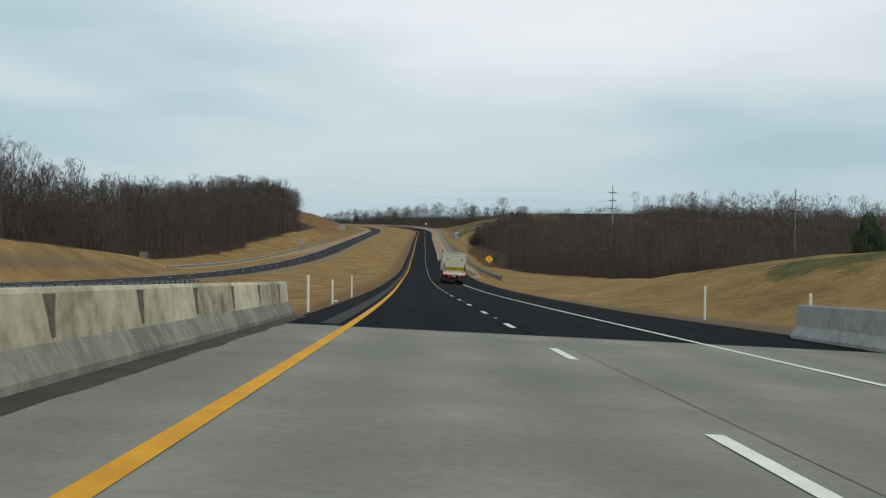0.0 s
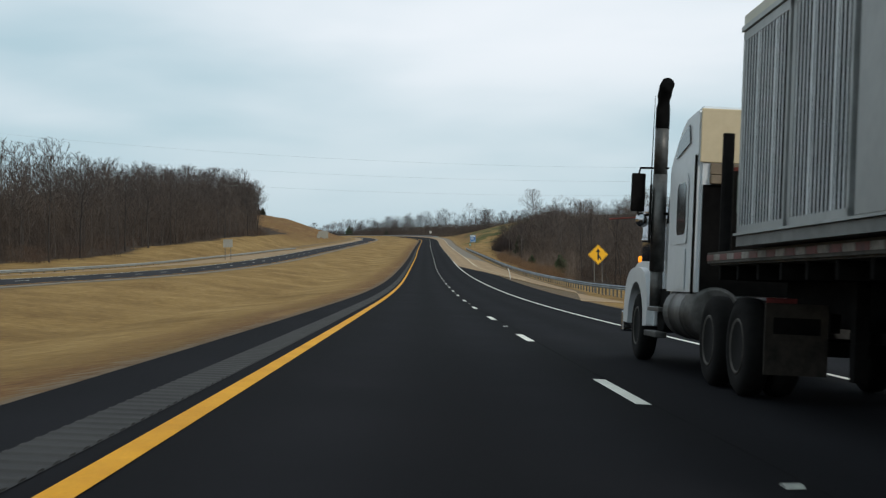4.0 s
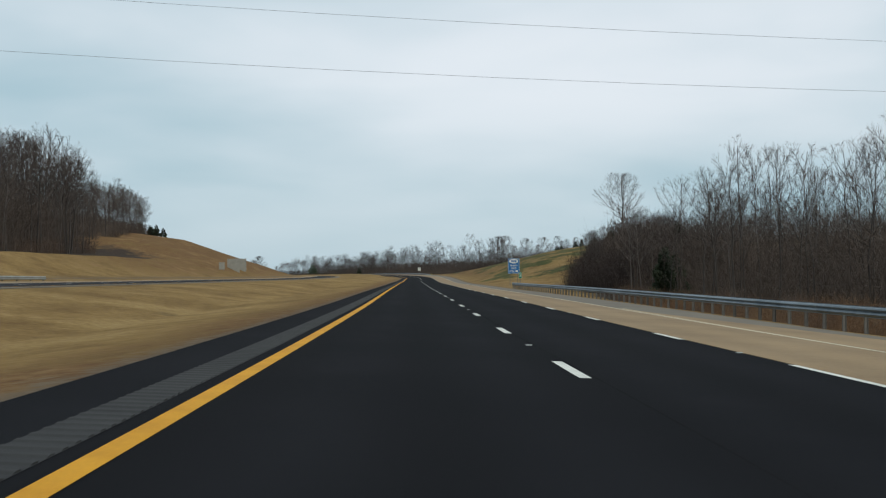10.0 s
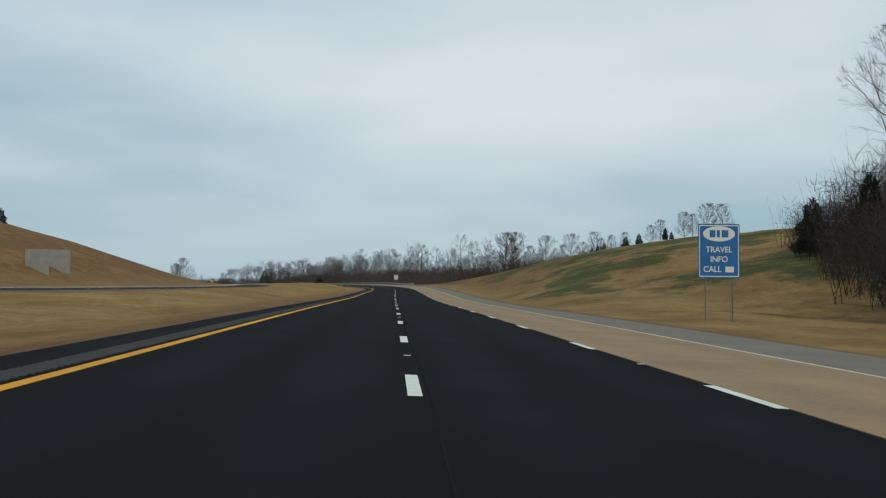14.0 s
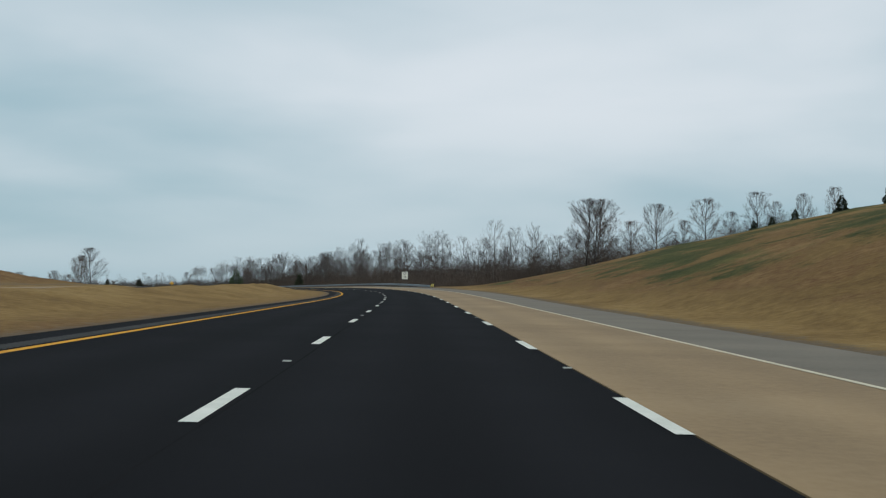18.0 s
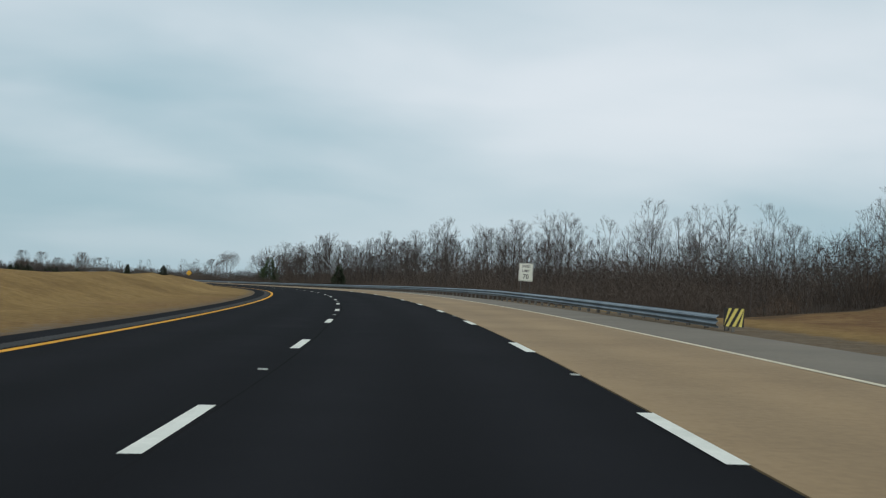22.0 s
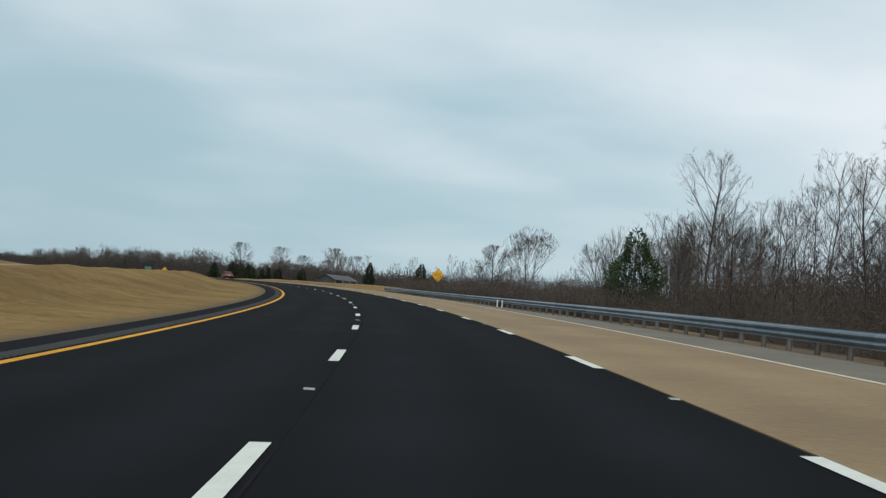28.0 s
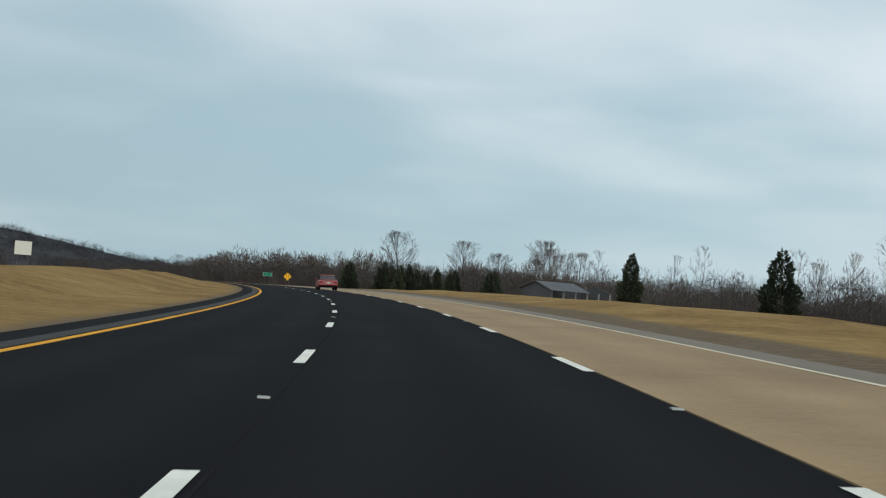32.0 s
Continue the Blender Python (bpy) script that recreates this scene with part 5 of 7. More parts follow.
def rail_grass():
    """Dry tufts along the feet of both near rails."""
    rnd = random.Random(61)
    tufts = Woods()
    shapes = [thicket(260 + k, 0.30, 0.16, 16, 0, 0.35) for k in range(4)]
    for s0, s1, lat in ((215, 546, 11.4), (860.6, 1204, 9.9)):
        for k in range(int((s1 - s0) * 2.6)):
            s = rnd.uniform(s0, s1)
            v, f = shapes[rnd.randrange(4)]
            q = land(s, max(lat, right_edge(s) + 0.25) + rnd.uniform(-0.1, 1.6))
            tufts.put(v, f, q, rnd.random() * 6.28, rnd.uniform(0.7, 1.6))
    tufts.build("rail_grass", DRY_GRASS, "dry straw tufts at the guardrail's foot", "grass")


# ---- signs ----


def text_mesh(words, size, material, depth=0.004, narrow=1.0):
    curve = bpy.data.curves.new("words", "FONT")
    curve.body, curve.size, curve.align_x, curve.align_y, curve.extrude = words, size, "CENTER", "CENTER", depth
    curve.offset = size * 0.012
    ob = bpy.data.objects.new("words", curve)
    me = bpy.data.meshes.new_from_object(ob)
    bpy.data.objects.remove(ob)
    bpy.data.curves.remove(curve)
    for v in me.vertices:
        v.co.x *= narrow
    me.transform(Matrix.Rotation(radians(90), 4, "X"))
    me.materials.clear()
    me.materials.append(material)
    return me


def plate(w, h, thick=0.006, round_by=0.05, spin=0):
    """A sign blank with rounded corners, in the x-z plane, facing -y."""
    bm = bmesh.new()
    pts = []
    for cx, cz, a0 in ((w / 2 - round_by, h / 2 - round_by, 0), (-w / 2 + round_by, h / 2 - round_by, 90), (-w / 2 + round_by, -h / 2 + round_by, 180), (w / 2 - round_by, -h / 2 + round_by, 270)):
        for k in range(4):
            a = radians(a0 + k * 30)
            pts.append((cx + math.cos(a) * round_by, cz + math.sin(a) * round_by))
    front = [bm.verts.new((x, -thick / 2, z)) for x, z in pts]
    back = [bm.verts.new((x, thick / 2, z)) for x, z in pts]
    n = len(pts)
    bm.faces.new(front)
    bm.faces.new(back[::-1])
    for i in range(n):
        bm.faces.new((front[i], back[i], back[(i + 1) % n], front[(i + 1) % n]))
    bmesh.ops.recalc_face_normals(bm, faces=bm.faces[:])
    if spin:
        bm.transform(Matrix.Rotation(radians(spin), 4, "Y"))
    return bm


def road_sign(s, lat, centre, name, label, face, size, posts=(-0.35, 0.35), border=None, spin=0, turn=0, words=(), inks=None, post_size=0.03, group="", round_by=0.05):
    """A sign on steel posts, its middle at the given height over the lane line's level."""
    foot = land(s, lat)
    level = float(np.interp(s, LINE_S, LINE_Z)) + centre
    up = level - foot.z
    sign = holder(name, Matrix.Translation(foot) @ Matrix.Rotation(heading(s) + radians(turn), 4, "Z"), label, "road sign", group)
    w, h = size
    for x in posts:
        top = up + h / 2 - 0.1 if not spin else up + w * 0.7 - abs(x) - 0.12
        part("post", boxes((x - post_size, x + post_size, 0.015, 0.015 + post_size * 2, -0.4, top)), POST, sign)
    bm = plate(w, h, 0.008, round_by, spin)
    bm.transform(Matrix.Translation((0, 0, up)))
    board = part("panel", bm, face, sign)
    if border:
        bm = plate(w * 0.955, h * 0.955, 0.003, round_by, spin)
        inner = plate(w * 0.92, h * 0.92, 0.003, round_by, spin)
        for b, mat, y in ((bm, border, -0.0062), (inner, face, -0.0095)):
            b.transform(Matrix.Translation((0, y, up)))
            part("border" if mat is border else "field", b, mat, board)
    for text, tall, x, z, narrow, ink in words:
        me = text_mesh(text, tall, ink or inks, 0.002, narrow)
        ob = new("lettering", me)
        ob.parent = board
        ob.location = (x, -0.0135, up + z)
    return sign, board, up


def build_signs():
    sign, board, up = road_sign(260, 12.4, 2.4, "merge_sign", "yellow diamond merge warning sign on two posts", SIGN_YELLOW, (1.2, 1.2), (-0.32, 0.32), SIGN_BLACK, 45)
    bm = bmesh.new()
    for x0, x1, z0, z1 in ((-0.06, 0.06, -0.45, 0.28),):
        box(bm, x0, x1, -0.016, -0.012, z0, z1)
    prism_pts = [bm.verts.new((x, -0.014, z)) for x, z in ((-0.2, 0.2), (0.2, 0.2), (0, 0.5))]
    bm.faces.new(prism_pts)
    quad = [bm.verts.new((x, -0.0145, z)) for x, z in ((0.2, -0.45), (0.3, -0.38), (0.06, -0.02), (0.05, -0.2))]
    bm.faces.new(quad)
    bm.transform(Matrix.Translation((0, 0, up)))
    part("arrow", bm, SIGN_BLACK, board)
    sign, board, up = road_sign(588, 14.2, 2.75, "information_sign", "tall blue travel information sign on steel posts", SIGN_BLUE, (1.85, 2.4), (-0.6, 0.6), SIGN_WHITE, 0, 0, (("TRAVEL", 0.36, 0, 0.05, 0.95, None), ("INFO", 0.36, 0, -0.38, 0.95, None), ("CALL", 0.36, -0.3, -0.82, 0.95, None)), SIGN_WHITE)
    emblem = bmesh.new()
    ring = [(0.72 * math.cos(a), 0.34 * math.sin(a)) for a in np.linspace(0, 2 * math.pi, 24, endpoint=False)]
    emblem.faces.new([emblem.verts.new((x, -0.014, up + 0.76 + z)) for x, z in ring])
    part("emblem", emblem, SIGN_WHITE, board, "plain white oval emblem")
    part("emblem_bar", boxes((-0.42, -0.16, -0.018, -0.015, up + 0.6, up + 0.92), (-0.1, 0.04, -0.018, -0.015, up + 0.6, up + 0.92), (0.12, 0.42, -0.018, -0.015, up + 0.6, up + 0.92)), SIGN_BLUE, board)
    part("number_bar", boxes((0.28, 0.66, -0.016, -0.0135, up - 0.95, up - 0.69)), SIGN_WHITE, board)
    road_sign(548, 11.9, 1.28, "mile_marker", "small green mile marker on a single post", SIGN_GREEN, (0.38, 0.78), (0,), SIGN_WHITE, 0, 0, (("MILE", 0.13, 0, 0.24, 0.9, None), ("7", 0.42, 0, -0.1, 1, None)), SIGN_WHITE, 0.04, "", 0.03)
    road_sign(935, 17.1, 2.75, "speed_limit_sign", "white speed limit sign with black lettering on two posts", SIGN_WHITE, (1.22, 1.52), (-0.38, 0.38), SIGN_BLACK, 0, 0, (("SPEED", 0.30, 0, 0.47, 0.92, None), ("LIMIT", 0.30, 0, 0.10, 0.92, None), ("70", 0.52, 0, -0.38, 1.0, None)), SIGN_BLACK)
    road_sign(1209, 17.5, 2.8, "lane_ends_sign", "yellow diamond sign about a lane that ends ahead", SIGN_YELLOW, (1.2, 1.2), (-0.32, 0.32), SIGN_BLACK, 45, 0, (("LANE ENDS", 0.17, 0, 0.27, 0.85, None), ("MERGE", 0.27, 0, 0.0, 0.95, None), ("LEFT", 0.27, 0, -0.32, 0.95, None)), SIGN_BLACK)
    sign, board, up = road_sign(1465, 15.0, 2.1, "lane_reduction_sign", "yellow diamond lane reduction sign on posts", SIGN_YELLOW, (1.2, 1.2), (-0.32, 0.32), SIGN_BLACK, 45)
    part("symbol", boxes((-0.28, -0.2, -0.016, -0.012, up - 0.4, up + 0.4), (0.12, 0.2, -0.016, -0.012, up - 0.05, up + 0.4), (0.26, 0.34, -0.016, -0.012, up - 0.4, up - 0.1)), SIGN_BLACK, board)
    road_sign(1480, 13.0, 2.4, "guide_sign", "green guide sign beyond the bend", SIGN_GREEN, (2.0, 0.8), (-0.6, 0.6), SIGN_WHITE)
    # backs of signs for the other carriageway
    for s, lat, up, w, h in ((386, -37.0, 3.85, 1.7, 1.45), (675, -45.0, 3.6, 1.3, 1.6), (697, -45.5, 3.7, 3.0, 3.4), (706, -45.0, 3.9, 2.8, 3.2), (264, -57.5, 2.7, 1.75, 1.2), (1560, -39.1, 5.2, 4.3, 3.6)):
        road_sign(s, lat, up, "far_sign", "bare aluminium back of a sign across the median", SIGN_BACK if s < 1500 else SIGN_WHITE, (w, h), (-w * 0.3, w * 0.3), None, 0, 0, (), None, 0.05, "sign backs across the median")
    # striped end marker on the bend's guardrail
    foot = at(859.6, 9.8, road_up(859.6, 9.3) - 0.22)
    marker = holder("object_marker", Matrix.Translation(foot) @ Matrix.Rotation(heading(857), 4, "Z"), "yellow and black striped end marker on the guardrail", "object marker")
    part("panel", boxes((-0.25, 0.25, -0.004, 0.004, 0.33, 0.78)), SIGN_BLACK, marker)
    for k in range(5):
        bm = bmesh.new()
        x = -0.36 + k * 0.16
        lean = [(x, 0.335), (x + 0.08, 0.335), (x + 0.30, 0.775), (x + 0.22, 0.775)]
        pts = [(min(max(u, -0.245), 0.245), w) for u, w in lean]
        bm.faces.new([bm.verts.new((u, -0.008, w)) for u, w in pts])
        part("stripe", bm, MARKER_YELLOW, marker)
    part("post", boxes((-0.03, 0.03, 0.006, 0.06, -0.3, 0.75)), POST, marker)


def delineator(s, lat, tall, lean=0.0):
    foot = land(s, lat)
    ob = holder("delineator_post", Matrix.Translation(foot) @ Matrix.Rotation(heading(s), 4, "Z"), "slim white roadside marker post" if not lean else "bent white roadside marker post", "marker post", "roadside marker posts")
    bm = bmesh.new()
    n = 6
    pts = [(-lean * (k / n) ** 2, 0, -0.3 + (tall + 0.3) * k / n) for k in range(n + 1)]
    tube(bm, pts, 0.045, 6)
    part("post", bm, POST_WHITE, ob)
    x, _, z = pts[-1]
    part("reflector", boxes((x - 0.035, x + 0.035, -0.052, -0.046, z - 0.14, z - 0.04)), SIGN_WHITE, ob)


for s, lat, tall, lean in ((41, -5.7, 1.15, 0), (53.6, -5.75, 1.0, 0), (67, -5.6, 1.12, 0), (48, 8.2, 1.25, 0), (38, 9.0, 1.0, 0), (304, 8.2, 1.25, 0.28), (1128, 9.4, 0.46, 0), (1129.9, 9.4, 0.46, 0)):
    delineator(s, lat, tall, lean)
scrap = bmesh.new()
bmesh.ops.create_icosphere(scrap, subdivisions=2, radius=0.075)
for v in scrap.verts:
    v.co = Vector((v.co.x * 1.4, v.co.y, v.co.z * 0.55)) * (1 + 0.35 * noise.noise(v.co * 9))
ob = part("paper_scrap", scrap, POST_WHITE)
ob.matrix_world = Matrix.Translation(land(59, -5.95) + Vector((0, 0, 0.05)))
tagged(ob, "crumpled white scrap of litter in dry grass", "litter")
build_signs()
build_rails()
rail_grass()


# ---- bridge barriers ----


def barrier(s0, s1, lat, flip, label, tall=1.05, piece=3.0, broad=0.38, paint=None):
    run = holder("barrier", Matrix.Translation(on_road(s0, lat)), label, "barrier")
    base = run.matrix_world.translation.copy()
    lower = [(0.0, 0.0), (0.0, 0.08), (0.14, 0.33)]
    upper = [(0.14, 0.33), (0.19, tall - 0.04), (0.22, tall)]
    s = s0
    while s < s1 - 0.1:
        e = min(s + piece, s1)
        for key, shape, mat in (("foot", lower, paint or BARRIER_FOOT), ("segment", upper, paint or BARRIER)):
            outline = shape + ([(broad, tall), (broad, 0.33)] if key == "segment" else [(broad, 0.33), (broad, 0.0)])
            verts, faces = [], []
            for q in (s + 0.012, e - 0.012):
                for out, up in outline:
                    verts.append(Vector(on_road(q, lat + flip * out, up)) - base)
            n = len(outline)
            for k in range(n):
                faces.append((k, (k + 1) % n, n + (k + 1) % n, n + k))
            faces += [tuple(range(n))[::-1], tuple(range(n, 2 * n))]
            ob = new(key, mesh_of(key, verts, faces, mat))
            ob.parent = run
        if flip < 0 and s > s0:
            verts, faces, n = [], [], 7
            for k in range(n):
                f = k / (n - 1)
                up = tall - 0.05 - (tall - 0.42) * f
                out = 0.14 + 0.05 * (up - 0.33) / (tall - 0.37) - 0.004
                half = 0.17 * (1 - 0.75 * f) + 0.05 * noise.noise((s * 1.7, f * 3, 0))
                verts += [Vector(on_road(q, lat + flip * out, up)) - base for q in (s - abs(half) - 0.02, s + abs(half) + 0.02)]
                if k:
                    faces.append((2 * k - 2, 2 * k - 1, 2 * k + 1, 2 * k))
            ob = new("stain", mesh_of("stain", verts, faces, STAIN))
            ob.parent = run
        s = e


barrier(-62.2, 33.5, -5.42, -1, "stained pale concrete bridge parapet with dark joints", 0.82, 3.75)
barrier(-40, 35.0, 7.55, 1, "grey concrete barrier end beside the shoulder", 0.9, 3.75, 0.38, GREY_BARRIER)


# ---- power line ----


def power_pole(s, lat, top):
    foot = land(s, lat)
    level = float(np.interp(s, LINE_S, LINE_Z)) + top
    tall = level - foot.z
    pole = holder("power_pole", Matrix.Translation(foot) @ Matrix.Rotation(heading(s) + radians(20), 4, "Z"), "tall slim utility pole with three cross arms", "utility pole", "power line poles")
    bm = bmesh.new()
    tube(bm, [(0, 0, -0.5), (0, 0, tall)], [0.28, 0.16], 8)
    part("shaft", bm, POLE_GREY, pole)
    for k in range(3):
        z = tall - 2.6 - 2.9 * k
        part("cross_arm", boxes((-1.5, 1.5, -0.1, 0.1, z - 0.12, z + 0.12)), CEDAR, pole, "dark timber cross arm")
        for x in (-1.2, 1.2):
            bm = bmesh.new()
            tube(bm, [(x, 0, z - 0.1), (x, 0, z - 0.6)], 0.07, 6)
            part("insulator", bm, POLE_GREY, pole)


def wire(a, b, sag):
    a, b = Vector(a), Vector(b)
    bm = bmesh.new()
    pts = []
    for k in range(25):
        f = k / 24
        p = a.lerp(b, f)
        p.z -= sag * 4 * f * (1 - f)
        pts.append(p - a)
    tube(bm, pts, 0.012, 4)
    ob = part("overhead_wire", bm, WIRE)
    ob.matrix_world = Matrix.Translation(a)
    tagged(ob, "thin overhead power wire crossing the highway", "wire", "power line wires")


power_pole(476, 69, 23.4)
power_pole(318, 91, 19)
power_pole(452, -190, 46)
for k in range(3):
    a, b, c = at(476, 67.8, 20.8 - 3.4 * k), at(452, -190, 41.0 - 4.6 * k), at(318, 91, 16.4 - 2.9 * k)
    wire(a, b, 5.0)
    wire(a, c, 1.0)

# ---- the heavy truck with its trailer and load ----
CAB_WHITE = surface("white_cab_paint", [(0.56, 0.60, 0.61), (0.66, 0.69, 0.70)], 0.35, scale=0.6, spot=5)
CREAM = surface("cream_cab_back", [(0.50, 0.41, 0.26), (0.62, 0.52, 0.34)], 0.5, scale=0.8, spot=4)
LEDGE_BROWN = surface("brown_cab_ledge", [(0.10, 0.075, 0.05), (0.22, 0.17, 0.115)], 0.7, scale=1.2, spot=6)
CHROME = surface("dull_chrome", [(0.35, 0.36, 0.38), (0.55, 0.56, 0.58)], 0.22, 0.95, scale=1.2, spot=7)
# Aluminium tone lowered so that the tank's shade sits in its colour.
TANK = surface("fuel_tank_aluminium", [(0.055, 0.054, 0.050), (0.15, 0.147, 0.14)], 0.5, 0.8, scale=1.5, spot=8)
RUBBER = surface("black_rubber", [(0.006, 0.006, 0.006), (0.014, 0.0135, 0.013)], 0.9, scale=2, spot=12, specular=0.1)
RIM = surface("aluminium_rim", [(0.035, 0.032, 0.028), (0.10, 0.092, 0.08)], 0.65, 0.4, scale=3, spot=12)
CHASSIS = surface("dark_chassis", [(0.004, 0.004, 0.004), (0.011, 0.0105, 0.010)], 0.9, scale=1, spot=8, specular=0.04)
FLAP = surface("dusty_mud_flap", [(0.020, 0.018, 0.016), (0.055, 0.047, 0.038)], 0.9, scale=1.5, spot=8, specular=0.1)
DECK_RAIL = surface("dusty_trailer_rail", [(0.030, 0.028, 0.024), (0.085, 0.080, 0.067)], 0.8, 0.1, scale=1, spot=8)
TAIL_WHITE = surface("chalky_white_steel", [(0.50, 0.49, 0.42), (0.66, 0.65, 0.57)], 0.6, scale=1.2, spot=7)
TAPE_RED = surface("red_reflective_tape", [(0.045, 0.010, 0.009), (0.15, 0.022, 0.019)], 0.5, scale=3, spot=12)
TAPE_WHITE = surface("white_reflective_tape", [(0.07, 0.062, 0.055), (0.24, 0.225, 0.20)], 0.5, scale=3, spot=12)
UNIT = surface("grey_sheet_metal", [(0.20, 0.21, 0.205), (0.25, 0.262, 0.255), (0.30, 0.31, 0.30)], 0.45, 0.2, scale=0.5, spot=3)
UNIT_REAR = surface("cream_sheet_metal", [(0.38, 0.38, 0.30), (0.47, 0.47, 0.38)], 0.5, 0.1, scale=0.6, spot=3)
UNIT_TRIM = surface("pale_steel_trim", [(0.26, 0.28, 0.275), (0.36, 0.38, 0.375)], 0.5, 0.3, scale=1, spot=6)
SLAT = surface("bright_steel_slats", [(0.48, 0.52, 0.53), (0.66, 0.70, 0.71)], 0.45, 0.1, scale=1, spot=6)
BASE_STEEL = surface("weathered_base_steel", [(0.10, 0.108, 0.105), (0.19, 0.20, 0.195)], 0.6, 0.2, scale=1, spot=5)
SHEET_GREEN = surface("mottled_green_grey", [(0.10, 0.13, 0.105), (0.26, 0.30, 0.25), (0.16, 0.19, 0.15)], 0.7, scale=4, spot=18)
GRILLE = surface("dark_coil", [(0.004, 0.005, 0.007), (0.010, 0.012, 0.015)], 0.7, 0.0, scale=2, spot=20, specular=0.02)
TOOLBOX = surface("grey_tool_box", [(0.13, 0.13, 0.125), (0.20, 0.20, 0.19)], 0.6, 0.3, scale=1.2, spot=6)
BANNER = surface("yellow_mesh_banner", [(0.34, 0.25, 0.02), (0.46, 0.34, 0.03)], 0.8, scale=1.5, spot=9)
DARK_GLASS = surface("dark_window_glass", [(0.010, 0.011, 0.012), (0.018, 0.019, 0.02)], 0.12, scale=1, spot=4, specular=0.6)
RUST = surface("rust_red_paint", [(0.16, 0.035, 0.025), (0.26, 0.06, 0.04)], 0.7, scale=1.5, spot=8)
TAIL_LAMP = glow("lit_tail_lamp", (0.9, 0.06, 0.04), 1.2)
AMBER_LAMP = glow("lit_amber_lamp", (1.0, 0.32, 0.01), 0.9)


def lathe(bm, outline, x0=0.0, sides=28):
    """Turns an outline of (along, radius) round the x axis."""
    rings = []
    for along, r in outline:
        rings.append([bm.verts.new((x0 + along, r * math.cos(2 * math.pi * k / sides), r * math.sin(2 * math.pi * k / sides))) for k in range(sides)])
    for a, b in zip(rings, rings[1:]):
        for k in range(sides):
            bm.faces.new((a[k], a[(k + 1) % sides], b[(k + 1) % sides], b[k]))
    for r in (rings[0], rings[-1]):
        bm.faces.new(r)
    bmesh.ops.recalc_face_normals(bm, faces=bm.faces[:])
    return bm


def wheel_meshes(radius, width, rim):
    bm = lathe(bmesh.new(), [(-width / 2 + 0.02, rim), (-width / 2, rim + 0.05), (-width / 2 + 0.015, radius - 0.06), (-width / 2 + 0.05, radius - 0.01), (-width * 0.1, radius), (width * 0.1, radius), (width / 2 - 0.05, radius - 0.01), (width / 2 - 0.015, radius - 0.06), (width / 2, rim + 0.05), (width / 2 - 0.02, rim)])
    tyre = finish(bm, "tyre", RUBBER, True)
    bm = lathe(bmesh.new(), [(-width / 2 + 0.022, rim), (-width / 2 + 0.005, rim - 0.015), (-width / 2 + 0.03, rim - 0.05), (-width / 2 + 0.10, rim - 0.08), (-width / 2 + 0.12, 0.13), (-width / 2 + 0.03, 0.12), (-width / 2 + 0.02, 0.04), (width / 2 - 0.02, 0.04)])
    disc = finish(bm, "rim", RIM, True)
    return tyre, disc


BIG_TYRE, BIG_RIM = wheel_meshes(0.52, 0.28, 0.30)
CAR_TYRE, CAR_RIM = wheel_meshes(0.32, 0.20, 0.21)


def wheel(parent, x, y, radius, tyre, rim, flip=False):
    hub = new("wheel")
    hub.parent = parent
    hub.matrix_local = pose(x, y, radius, 0, 0, 180 if flip else 0)
    for key, me in (("tyre", tyre), ("rim", rim)):
        new(key, me).parent = hub


def road_pose(s, lat, length):
    """A pose for a vehicle whose reference axle stands at s, lying in the road's plane."""
    a, b = Vector(on_road(s, lat)), Vector(on_road(s - length, lat))
    ahead = (a - b).normalized()
    right = Vector(on_road(s - length / 2, lat + 1)) - Vector(on_road(s - length / 2, lat - 1))
    right = (right - ahead * right.dot(ahead)).normalized()
    m = Matrix.Identity(4)
    m.col[0][:3], m.col[1][:3], m.col[2][:3], m.col[3][:3] = right, ahead, right.cross(ahead), a
    return m


TRUCK_AT = road_pose(174.0, 2.42, 19.0)


